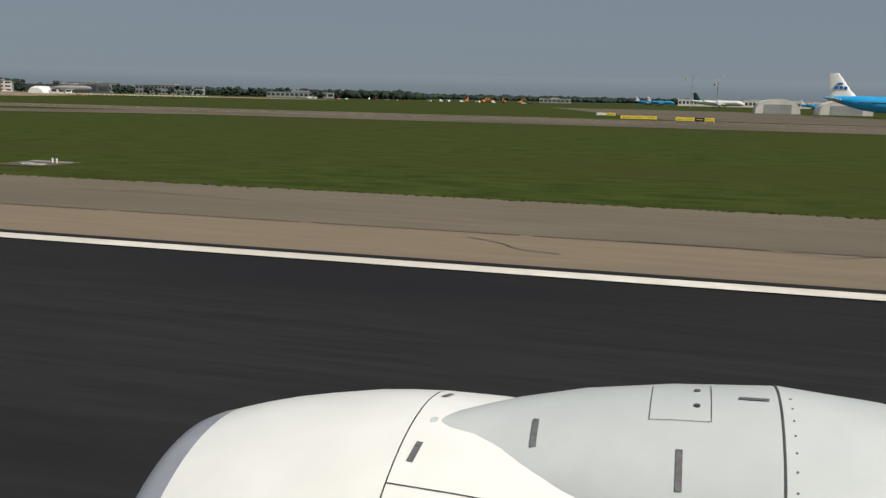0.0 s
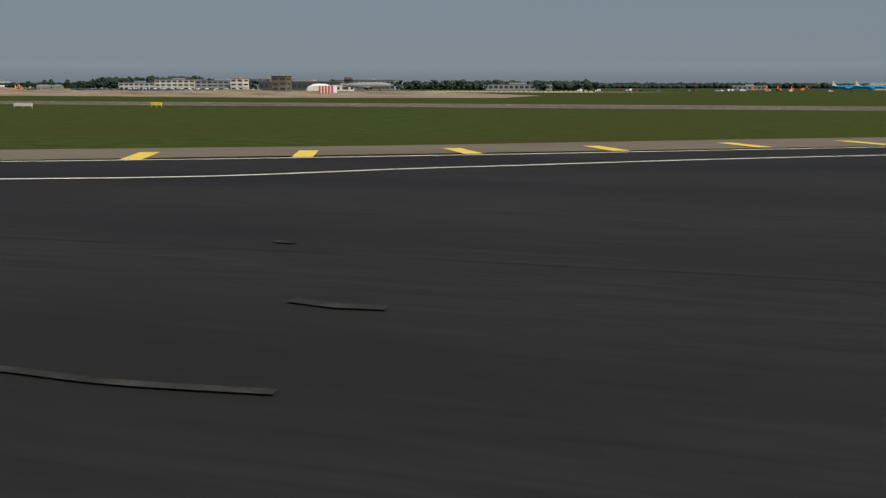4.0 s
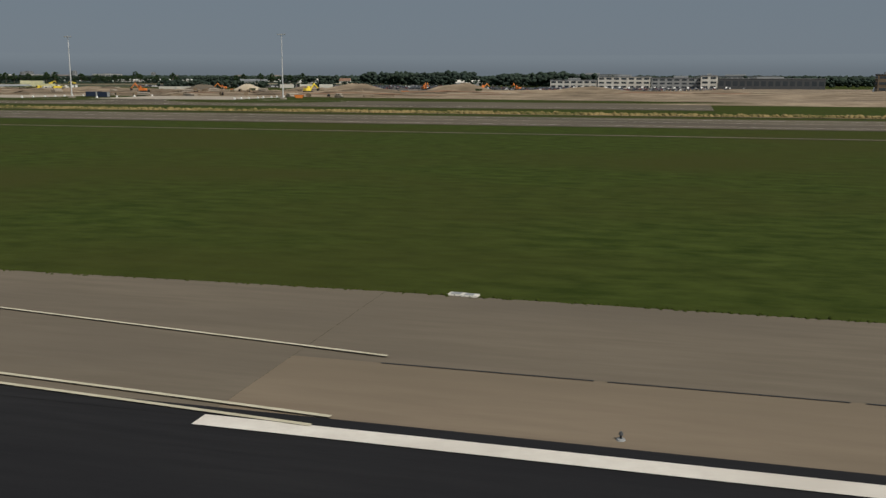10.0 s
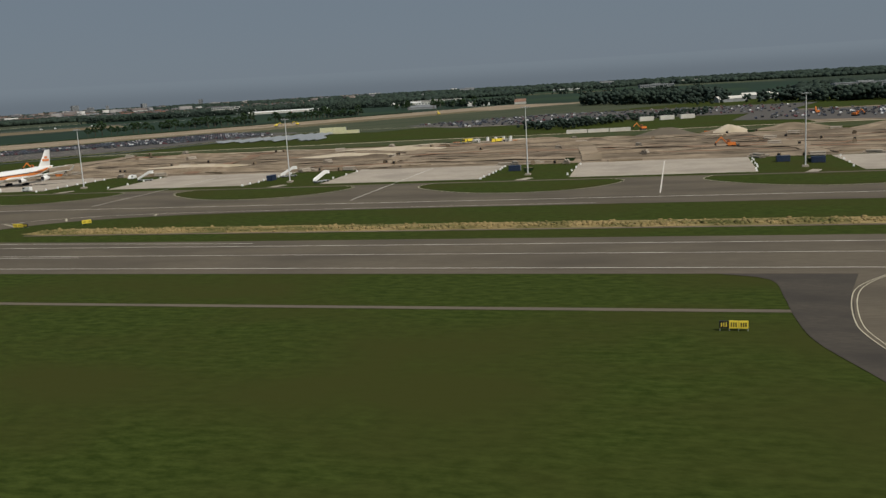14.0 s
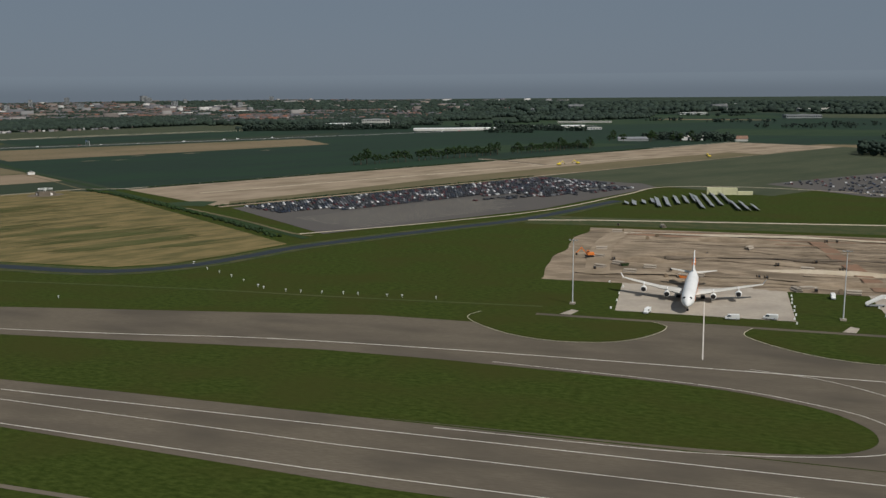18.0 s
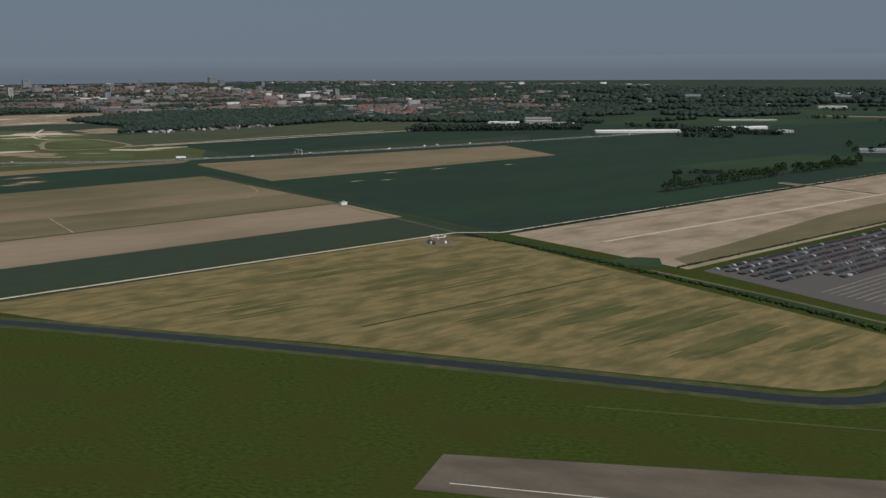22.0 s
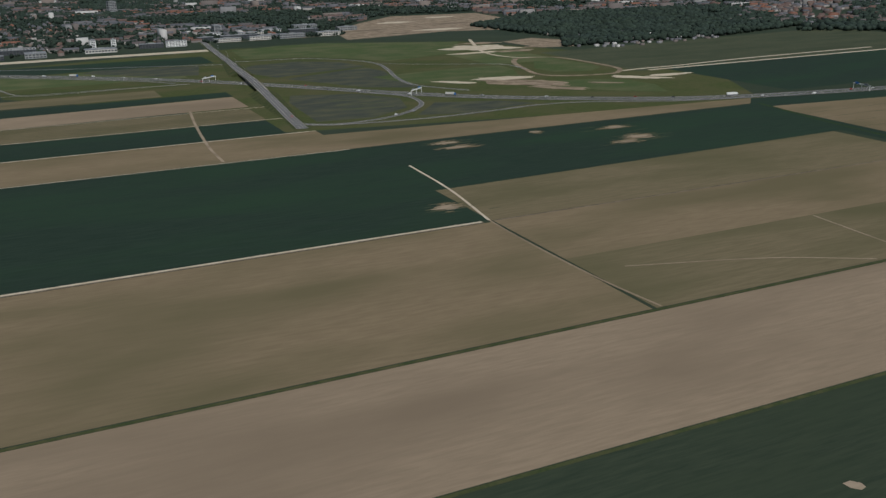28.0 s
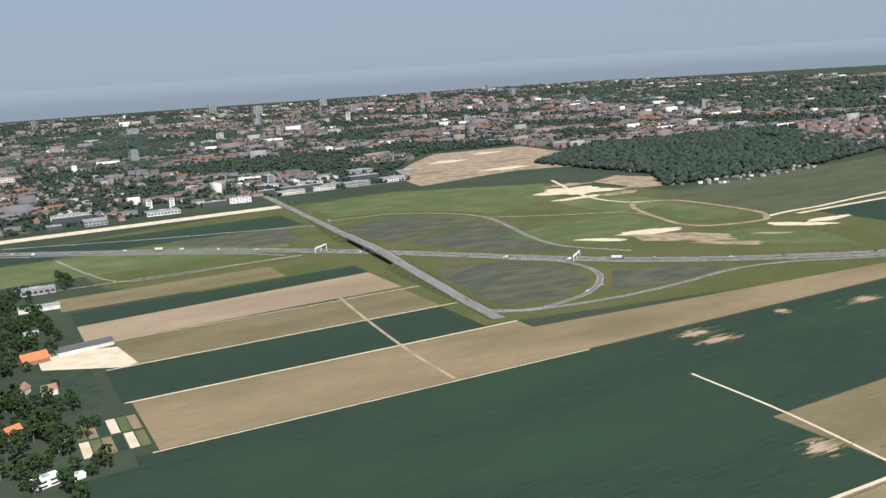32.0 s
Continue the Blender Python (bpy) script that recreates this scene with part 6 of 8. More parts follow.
# holiday cabins in the wood and houses beyond the motorway fields
cab = scatter(RS([(-3860, -190), (-3720, -180), (-3600, -280), (-3530, -200), (-3560, 60), (-3640, 200), (-3880, 100)]), 210, 61)
tagged(copies_of("cabins", HV, HQ, np.column_stack([cab, np.zeros(len(cab))]), g.uniform(0, 3.1, len(cab)), np.column_stack([g.uniform(8, 12, len(cab)), g.uniform(5, 7, len(cab)), g.uniform(3, 4.5, len(cab))]), FLATS), "white holiday cabins at the edge of the wood", "cabins", kind="stuff")
hp = scatter(RS([(-4180, -1500), (-4180, -1150), (-4600, -1050), (-5000, -1500)]), 160, 62)
tagged(copies_of("village_walls", HV, HQ, np.column_stack([hp, np.zeros(len(hp))]), g.uniform(0, 3.1, len(hp)), np.column_stack([g.uniform(9, 26, len(hp)), g.uniform(8, 10, len(hp)), g.uniform(5, 7, len(hp))]), WALLS), "scattered brick houses and sheds", "houses", kind="stuff")
woodland("garden trees of the scattered houses", RS([(-4040, -1600), (-4180, -1150), (-4600, -1050), (-5000, -1500)]), 240, 9, 63)

vp = scatter(RS([(-3620, 420), (-3850, 330), (-4250, 800), (-4200, 1250), (-3750, 1350), (-3480, 950)]), 330, 64)
v0, v1 = np.column_stack([vp, np.zeros(len(vp))]), math.radians(ROWS) + g.choice([0, math.pi / 2], len(vp)) + g.normal(0, 0.1, len(vp))
v2 = np.column_stack([g.uniform(10, 30, len(vp)), g.uniform(8, 11, len(vp)), g.uniform(5.5, 8, len(vp))])
far_village = tagged(new("far_village"), "brick houses with brown and red roofs among trees", "houses", kind="stuff")
copies_of("walls", HV, HQ, v0, v1, v2, WALLS, far_village)["kind"] = "stuff"
copies_of("roofs", RV, RT, v0, v1, v2, ROOFS, far_village)["kind"] = "stuff"
# white works, glasshouses and farm across the polder
building("factory", "white flat-roofed works hall beside a grey block", "factory", -2490, 2085, 8, 70, 40, 9, PAINT, PAINT, 0, floors=1)
building("factory", "grey and white works block", "factory", -2415, 2120, 8, 60, 40, 18, OFFWHITE, GREYWALL, 0, floors=3)
building("factory", "low white works hall", "factory", -2350, 2095, 8, 50, 30, 9, PAINT, GREYWALL, 0, floors=1)
building("greenhouse", "long low white glasshouse", "greenhouse", -2160, 1945, 22, 180, 30, 4, OFFWHITE, PAINT, 2)
building("greenhouse", "white glasshouse roof among trees", "greenhouse", -1960, 2110, 22, 120, 24, 4, OFFWHITE, PAINT, 2)
for k, (x, y, l, w, h, m) in enumerate(((-2190, 3735, 60, 30, 26, GREYWALL), (-2070, 4230, 170, 30, 9, OFFWHITE), (-1880, 3380, 70, 26, 7, PAINT), (-1575, 4500, 150, 40, 14, OFFWHITE), (-1711, 3241, 90, 24, 6, PAINT), (-1950, 2430, 140, 16, 3.5, OFFWHITE), (-1867, 2030, 34, 16, 4, PAINT), (-1390, 2860, 100, 40, 9, GREYWALL), (-2354, 3654, 60, 30, 12, GREYWALL), (-1640, 3900, 60, 40, 22, GREYWALL), (-1300, 3600, 120, 50, 12, OFFWHITE))):
    building("hall", ("white" if m is PAINT else "pale" if m is OFFWHITE else "grey") + " flat-roofed hall far across the polder", "hall", x, y, 14, l, w, h, m, ROOFGREY if m is GREYWALL else OFFWHITE, 0, floors=1)
building("farmhouse", "farmhouse with a brown tiled roof beside trees", "house", -1560, 1600, 10, 20, 11, 4, OFFWHITE, BRICK, 5)
building("shed", "long grey farm shed", "shed", -1735, 1585, 10, 50, 14, 4, GREYWALL, ROOFGREY, 3)
building("shed", "white farm shed among trees", "shed", -1640, 1620, 10, 40, 16, 5, PAINT, OFFWHITE, 3)

building("shed", "white shed with a pale ridged roof", "shed", -1222, 1150, 20, 34, 16, 4, GREYWALL, OFFWHITE, 3)
building("shed", "white shed with a pale ridged roof", "shed", -1170, 1215, 20, 30, 14, 4, GREYWALL, OFFWHITE, 3)
# airport edge buildings
BIG = "long white office building with rows of windows"
building("office_block", BIG, "office", -1006, 850, 0, 46, 16, 10.5, OFFWHITE, ROOFGREY, 0, floors=3)
building("office_block", "grey glass-fronted office building", "office", -957, 850, 0, 50, 16, 9.5, GREYWALL, ROOFGREY, 0, floors=3)
building("office_block", "white corner tower of the office building", "office", -933, 842, 0, 14, 12, 11.5, OFFWHITE, ROOFGREY, 0, floors=3)
building("office_block", "low white office wing", "office", -1051, 850, 0, 42, 14, 7.5, OFFWHITE, ROOFGREY, 0, floors=2)
building("works_hall", "long dark hall with grey roof", "hall", -880, 880, 0, 90, 24, 9, DARKWALL, ROOFGREY, 0, floors=1)
building("training_tower", "square brown training tower with openings", "tower", -818, 693, 0, 13, 10, 12, DARKSOIL, DARKWALL, 0, floors=3)
building("works_hall", "white service building behind the field", "hall", -785, 745, 0, 16, 10, 5, PAINT, OFFWHITE, 0, floors=1)
building("works_hall", "low grey hall beyond the yard", "hall", -700, 1100, 5, 80, 30, 7, GREYWALL, ROOFGREY, 0, floors=1)
building("works_hall", "grey hall beyond the yard", "hall", -900, 1120, -4, 90, 30, 12, GREYWALL, ROOFGREY, 0, floors=2)
building("works_hall", "grey flat-roofed industrial hall beyond trees", "hall", -1070, 1190, 4, 70, 30, 14, GREYWALL, ROOFGREY, 0, floors=2)
building("works_hall", "white industrial hall with sloping roof", "hall", -1190, 1225, 8, 34, 18, 5, GREYWALL, OFFWHITE, 3)
building("terminal", "long low white terminal pier", "terminal", -90, 1560, 2, 300, 26, 10, OFFWHITE, PAINT, 0, floors=1)
building("terminal", "long grey terminal building", "terminal", 120, 1640, -3, 240, 40, 15, GREYWALL, OFFWHITE, 0, floors=2)
building("terminal", "low grey distant shed", "shed", -420, 1420, 0, 46, 20, 6, GREYWALL, OFFWHITE, 0, floors=1)
for x, w in ((-171, 21), (-140, 24)):
    t = thing("hangar", "light grey rounded aircraft shed", "hangar", x, 485)
    prof = [(w / 2 * math.cos(a), 7.2 * math.sin(a) ** 0.7) for a in np.linspace(0, math.pi, 13)]
    part("shell", Shape().loft([[(px, y0, pz) for px, pz in prof] for y0 in (-12, 12)]), OFFWHITE, t, smooth=True)
    part("door", Shape().box(-w * 0.3, -12.2, 0, w * 0.3, -11.9, 4.5), GREYWALL, t)
t = thing("fabric_dome", "white rounded fabric dome", "tent", -806, 745)
prof = [(11 * math.cos(a), 6.5 * math.sin(a)) for a in np.linspace(0, math.pi, 13)]
part("shell", Shape().loft([[(px * k, y0, pz * k) for px, pz in prof] for y0, k in ((-9, 0.75), (-6, 1), (6, 1), (9, 0.75))]), PAINT, t, smooth=True)

# chequered hut, row of yellow barriers
t = thing("chequered_hut", "square hut with red and white panels", "hut", -687, 471)
part("body", Shape().box(-4.5, -2, 0, 4.5, 2, 4.6), PAINT, t)
for k in range(5):
    part("panel", Shape().box(-4.4 + 1.8 * k, -2.08, 0.1, -3.5 + 1.8 * k, -2.0, 4.5), RED, t)
first = thing("barrier", "yellow striped block barrier in a long row", "barrier", -665, 593, group="row of yellow barriers")
part("block", Shape().box(-1.1, -0.6, 0, 1.1, 0.6, 1.4, (0.1, 0.1)), PALEYELLOW, first)
part("foot", Shape().box(-1.25, -0.75, 0, 1.25, 0.75, 0.4), BLACK, first)
for k in range(1, 34):
    copy_thing(first, at(-665 + 3.2 * k, 593 + 0.6 * k))

# ---- floodlight masts ----
MASTGREY = mat("pale_mast_paint", (0.58, 0.59, 0.59), (0.66, 0.67, 0.67), 1, 0.5, (0.52, 0.53, 0.53), 3)


def mast(x, y, h=27.0):
    t = thing("floodlight_mast", "tall slim grey steel floodlight mast", "mast", x, y, group="masts along the stands")
    part("pole", Shape().rod((0, 0, 0), (0, 0, h), 0.30, 0.13, 10), MASTGREY, t, smooth=True)
    part("foot", Shape().box(-1.1, -1.1, 0, 1.1, 1.1, 0.7), CONCRETE, t)
    part("crossbar", Shape().box(-1.7, -0.08, h - 0.5, 1.7, 0.08, h - 0.34), MASTGREY, t)
    for k in (-1.5, -0.5, 0.5, 1.5):
        part("lamp", Shape().box(k - 0.25, -0.45, h - 0.34, k + 0.25, 0.05, h - 0.02, (0.06, 0.06)), GREYWALL, t)
    return t


m0 = mast(MASTS[0], 357)
for x in MASTS[1:]:
    copy_thing(m0, at(x, 357))
for k, x in enumerate(MASTS):
    sheet("mast_pad_%d" % (k + 1), [(x - 2, 338), (x + 2.5, 338), (x + 4.5, 345), (x + 1.5, 347)], 0.07, CONCRETE, "pale concrete pad before a mast", "pavement")


# ---- airliners ----
def foil(x0, y0, z0, chord, thick, n=10):
    """A wing section in the plane of constant x, leading edge towards -y."""
    out = []
    for k in range(n):
        a = 2 * math.pi * k / n
        u = 0.5 - 0.5 * math.cos(a)
        out.append((x0, y0 + chord * u, z0 + thick * chord * math.sin(a) * (1 - 0.55 * u)))
    return out


def airliner(label, x, y, turn, length=59.4, span=58.0, r=2.82, engines=4, body=PAINT, tail=PAINT, belly=None, mark=None):
    t = thing("airliner", label, "aircraft", x, y, 0, turn)
    zc = r + 2.2
    rings = []
    for f, s, dz in ((0.0, 0.03, -0.5), (0.008, 0.25, -0.42), (0.025, 0.5, -0.3), (0.055, 0.78, -0.12), (0.10, 0.96, -0.02), (0.14, 1, 0), (0.68, 1, 0), (0.78, 0.88, 0.18), (0.88, 0.58, 0.48), (0.96, 0.26, 0.72), (1.0, 0.08, 0.82)):
        rings.append([(r * s * math.cos(a), f * length, zc + r * dz + r * s * math.sin(a)) for a in np.linspace(0, 2 * math.pi, 21)[:-1]])
    fus = part("fuselage", Shape().loft(rings), body, t, smooth=True)
    if belly:
        for lo, hi in ((9, 11), (19, 21)):
            part("cheat_band", Shape().loft([[(p[0] * 1.008, p[1], p[2]) for p in (ring + ring)[lo:hi + 1]] for ring in rings[4:10]], caps=False), belly, t, smooth=True)
    part("cockpit_window", Shape().loft([[(sx * r * 0.62, 0.043 * length, zc + r * 0.32) for sx in (-1, -0.4, 0.4, 1)], [(sx * r * 0.60, 0.052 * length, zc + r * 0.56) for sx in (-1, -0.4, 0.4, 1)]], caps=False), GLASS, fus)
    for sx in (-1, 1):
        part("window_line", Shape().box(sx * r * 1.0 - 0.04, 0.13 * length, zc + 0.45, sx * r * 1.0 + 0.04, 0.80 * length, zc + 0.8), GLASS, fus)
        w = Shape().loft([foil(sx * r * 0.7, 0.34 * length, zc - 1.3, 0.185 * length, 0.12), foil(sx * span * 0.2, 0.44 * length, zc - 0.5, 0.10 * length, 0.11), foil(sx * span * 0.48, 0.585 * length, zc + 1.5, 0.042 * length, 0.09)])
        wing = part("wing", w, OFFWHITE if body is PAINT else STEEL, t, smooth=True)
        part("winglet", Shape().loft([foil(sx * span * 0.48, 0.585 * length, zc + 1.5, 0.042 * length, 0.08), foil(sx * span * 0.5, 0.615 * length, zc + 3.4, 0.022 * length, 0.08)]), body, wing)
        part("tailplane", Shape().loft([foil(sx * 0.6, 0.885 * length, zc + 1.4, 0.085 * length, 0.1), foil(sx * span * 0.165, 0.955 * length, zc + 2.2, 0.035 * length, 0.1)]), OFFWHITE, t, smooth=True)
        for fx in ((0.155, 0.32) if engines == 4 else (0.17,)):
            ex, ey = sx * span * fx, (0.36 + 0.42 * (fx - 0.1)) * length
            er = 1.25 if engines == 4 else 1.6
            ez = zc - 2.3 + 4.2 * (fx - 0.12)
            eng = part("engine", Shape().loft([[(ex + q * math.cos(a), ey + d, ez + q * math.sin(a)) for a in np.linspace(0, 2 * math.pi, 17)[:-1]] for d, q in ((0, er * 0.86), (0.25, er), (2.0, er * 1.02), (3.6, er * 0.8), (4.8, er * 0.45))]), body, t, smooth=True)
            part("intake", Shape().loft([[(ex + er * 0.8 * math.cos(a), ey - 0.02 + d, ez + er * 0.8 * math.sin(a)) for a in np.linspace(0, 2 * math.pi, 17)[:-1]] for d in (0, 0.05)]), BLACK, eng)
            part("pylon", Shape().box(ex - 0.2, ey + 1.2, ez + er * 0.8, ex + 0.2, ey + 5.2, ez + er + 1.0), body, eng)
        part("main_gear", Shape().rod((sx * 5, 0.53 * length, 0.5), (sx * 4.6, 0.5 * length, zc - 1.2), 0.22, 0.22, 8), STEEL, t)
        for dy in (-0.9, 0.9):
            part("wheel", Shape().rod((sx * 5 - 0.9, 0.53 * length + dy, 0.65), (sx * 5 + 0.9, 0.53 * length + dy, 0.65), 0.65, 0.65, 14), RUBBER, t)
    part("nose_gear", Shape().rod((0, 0.115 * length, 0.4), (0, 0.11 * length, zc - r * 0.8), 0.15, 0.15, 8), STEEL, t)
    part("nose_wheel", Shape().rod((-0.4, 0.115 * length, 0.5), (0.4, 0.115 * length, 0.5), 0.5, 0.5, 12), RUBBER, t)
    fin = Shape()
    zt = zc + r * 0.75
    hgt = length * 0.15
    sec = lambda y0, z0, c, th: [(th * c * math.sin(a) * (1 - 0.5 * (0.5 - 0.5 * math.cos(a))), y0 + c * (0.5 - 0.5 * math.cos(a)), z0) for a in np.linspace(0, 2 * math.pi, 13)[:-1]]
    f = part("fin", fin.loft([sec(0.80 * length, zt, 0.16 * length, 0.09), sec(0.845 * length, zt + 0.3 * hgt, 0.125 * length, 0.09), sec(0.92 * length, zt + hgt, 0.062 * length, 0.08)]), tail, t, smooth=True)
    if mark:
        for sx in (-1, 1):
            for k, (dy, dz, wd, ht) in enumerate(((0.0, 0.0, 0.018, 0.11), (0.026, 0.0, 0.018, 0.11), (0.052, 0.0, 0.022, 0.11), (0.028, 0.18, 0.03, 0.08))):
                y0, z0 = (0.868 + dy) * length, zt + (0.36 + dz) * hgt
                part("emblem", Shape().box(sx * 0.42 - 0.28, y0, z0, sx * 0.42 + 0.28, y0 + wd * length, z0 + ht * hgt), mark, f)
    return t


airliner("white four-engined airliner with orange tail emblem, parked nose out", -1583, 350, 0, 59.4, 60.0, 2.82, 4, PAINT, PAINT, ORANGE, ORANGE)
airliner("light blue airliner with white tail seen past the grass", -108, 344, 82, 58.0, 58.0, 2.82, 2, LIGHTBLUE, PAINT, None, BLUE)
for x, y in ((-262, 1457), (-241, 1389), (-22, 1460)):
    airliner("distant light blue airliner with white tail at the terminal", x, y, 70, 44, 40, 2.2, 2, LIGHTBLUE, PAINT)
airliner("distant white airliner with dark green tail", -159, 1064, 70, 60, 56, 2.82, 2, PAINT, mat("dark_green_paint", (0.02, 0.06, 0.05), (0.03, 0.075, 0.06), 2, 0.4))
for x, y, h, a in ((-215, 945, 30, 20), (-190, 985, 26, 60)):
    t = thing("tower_crane", "thin grey tower crane above the terminal", "crane", x, y, 0, a)
    part("mast", Shape().rod((0, 0, 0), (0, 0, h), 0.5, 0.4, 4), GREYWALL, t)
    part("jib", Shape().rod((-6, 0, h - 2), (12, 0, h + 8), 0.35, 0.2, 4), GREYWALL, t)
    part("counterweight", Shape().box(-7, -0.8, h - 3.5, -5, 0.8, h - 1.5), CONCRETE, t)
# dark aircraft hulk used for fire drills
t = thing("training_aircraft", "dark grey steel aircraft mock-up for fire drills", "aircraft", -753, 720)
part("hull", Shape().loft([[(x, 2.4 * s * math.cos(a), 5.2 + 2.4 * s * math.sin(a)) for a in np.linspace(0, 2 * math.pi, 15)[:-1]] for x, s in ((-22, 0.35), (-14, 0.8), (-6, 1), (12, 1), (17, 0.7), (19, 0.25))]), GREYWALL, t, smooth=True)
part("fin", Shape().poly([(-21, -0.3), (-15, -0.3), (-15, 0.3), (-21, 0.3)], 6.5, 11.5), DARKWALL, t)
part("top_engine", Shape().rod((-20, 0, 10), (-14, 0, 10), 1.2, 1.0, 12), DARKWALL, t)
part("wing", Shape().box(-4, -14, 3.6, 3, 14, 4.2, (0.8, 0)), GREYWALL, t)
for x in (-9, 10):
    part("prop", Shape().rod((x, 0, 0), (x, 0, 3.4), 0.4, 0.4, 8), DARKWALL, t)


# ---- vehicles ----
def car(label, colour, kind="car"):
    t = thing("car" if kind == "car" else "van", label, kind)
    w = 0.88
    prof = [(-2.2, 0.32), (-2.25, 0.75), (-1.35, 0.88), (-0.65, 1.38), (0.95, 1.42), (1.75, 0.95), (2.2, 0.85), (2.2, 0.32)] if kind == "car" else [(-2.6, 0.35), (-2.65, 1.0), (-2.0, 1.15), (-1.4, 2.0), (2.6, 2.05), (2.65, 0.35)]
    part("body", Shape().loft([[(x, s * w, z) for x, z in prof] for s in (-1, 1)]), colour, t, bevel=0.07)
    if kind == "car":
        gl = Shape().loft([[(x, s * 0.9, z) for x, z in ((-1.15, 0.93), (-0.68, 1.32), (0.9, 1.35), (1.5, 0.95))] for s in (-1, 1)])
    else:
        gl = Shape().loft([[(x, s * 0.9, z) for x, z in ((-1.95, 1.2), (-1.5, 1.85), (-0.5, 1.85), (-0.5, 1.2))] for s in (-1, 1)])
    part("windows", gl, GLASS, t)
    for x in (-1.4, 1.4):
        for s in (-1, 1):
            wh = part("wheel", Shape().rod((x, s * 0.72, 0.33), (x, s * 0.93, 0.33), 0.33, 0.33, 12), RUBBER, t)
            part("rim", Shape().rod((x, s * 0.925, 0.33), (x, s * 0.945, 0.33), 0.19, 0.19, 10), STEEL, wh)
    return t


def truck(label, box, cab):
    t = thing("truck", label, "truck")
    part("trailer", Shape().box(-4.5, -1.25, 1.1, 8.0, 1.25, 3.9), box, t, bevel=0.05)
    part("cab", Shape().box(-7.0, -1.2, 0.7, -4.8, 1.2, 3.4, (0.2, 0.05)), cab, t, bevel=0.08)
    part("windscreen", Shape().box(-7.03, -1.0, 2.0, -6.85, 1.0, 2.9), GLASS, t)
    part("chassis", Shape().box(-6.8, -0.5, 0.6, 7.8, 0.5, 1.1), BLACK, t)
    for x in (-6.1, -3.0, 4.6, 5.9, 7.1):
        for s in (-1, 1):
            part("wheel", Shape().rod((x, s * 0.85, 0.5), (x, s * 1.22, 0.5), 0.5, 0.5, 12), RUBBER, t)
    return t


SILVER = mat("silver_paint", (0.42, 0.43, 0.44), (0.46, 0.47, 0.48), 1, 0.35, None, 5, 0, (1, 1), 0, 0.5)
DARKCAR = mat("dark_car_paint", (0.03, 0.03, 0.035), (0.04, 0.04, 0.045), 1, 0.3)
REDCAR = mat("red_car_paint", (0.38, 0.03, 0.03), (0.42, 0.04, 0.04), 1, 0.3)
cars = [car("white hatchback on the road", PAINT), car("silver-grey hatchback on the road", SILVER), car("dark hatchback on the road", DARKCAR), car("red hatchback on the road", REDCAR)]
vans = [car("white delivery van with dark windows", PAINT, "van")]
trucks = [truck("white box lorry on the motorway", PAINT, PAINT), truck("grey box lorry with blue cab on the motorway", OFFWHITE, BLUE)]
vr = random.Random(77)
total = [0.0]
for i in range(len(MW) - 1):
    total.append(total[-1] + (MW[i + 1] - MW[i]).length)


def on_line(line, d):
    acc = 0.0
    for i in range(len(line) - 1):
        seg = (line[i + 1] - line[i]).length
        if acc + seg >= d:
            u = (line[i + 1] - line[i]).normalized()
            return line[i] + u * (d - acc), u
        acc += seg
    return line[-1], (line[-1] - line[-2]).normalized()


def put(ob, first, pos, u, flip, z=0.17):
    m = at(pos.x, pos.y, z, math.degrees(math.atan2(u.y, u.x)) + (180 if flip else 0))
    if first:
        ob.matrix_basis = m
    else:
        copy_thing(ob, m)


used = set()
for k in range(46):
    d = 900 + k * 62 + vr.uniform(-24, 24)
    p, u = on_line(MW, d)
    side = vr.choice((-1, 1))
    off = side * vr.choice((4.1, 7.5, 10.9))
    ob = vr.choice(trucks) if vr.random() < 0.18 else vr.choice(vans if vr.random() < 0.2 else cars)
    put(ob, ob not in used, p + Vector((-u.y, u.x)) * off, u, side > 0)
    used.add(ob)
for k, (x, y, a) in enumerate(((-3640, 1132, -37), (-3720, 1190, -37), (-3230, 822, -37), (-3170, 778, 143), (-3064, 850, 80), (-3058, 880, 95))):
    copy_thing(cars[k % 4], at(x, y, 0.5, a))
for x, y, a in ((-1566, 347, 5), (-1552, 351, -8), (-1598, 349, 80), (-1526, 395, 90)):
    copy_thing(vans[0], at(x, y, 0.08, a))
for s, r in ((-1389, -2640), (-1389, -2646), (-1381, -2640), (-1350, -2612)):
    copy_thing(cars[0], at(*rs(r, s), 0.12, ROWS + 80))

CV = [(x, s * 0.87, z) for s in (-1, 1) for x, z in ((-2.2, 0.3), (-2.25, 0.75), (-1.35, 0.88), (-0.65, 1.4), (0.95, 1.44), (1.75, 0.95), (2.2, 0.85), (2.2, 0.3))]
CQ = [(0, 1, 2, 7), (2, 5, 6, 7), (2, 3, 4, 5), (8 + 7, 8 + 2, 8 + 1, 8 + 0), (15, 14, 13, 10), (13, 12, 11, 10)] + [(i, 8 + i, 8 + (i + 1) % 8, (i + 1) % 8) for i in range(8)]
CQ = [q[::-1] if n < 6 else q for n, q in enumerate(CQ)]
GV = [(x, s * 0.885, z) for s in (-1, 1) for x, z in ((-1.2, 0.92), (-0.72, 1.33), (0.9, 1.36), (1.5, 0.96))]
GQ = [(3, 2, 1, 0), (4, 5, 6, 7), (0, 1, 5, 4), (2, 3, 7, 6)]
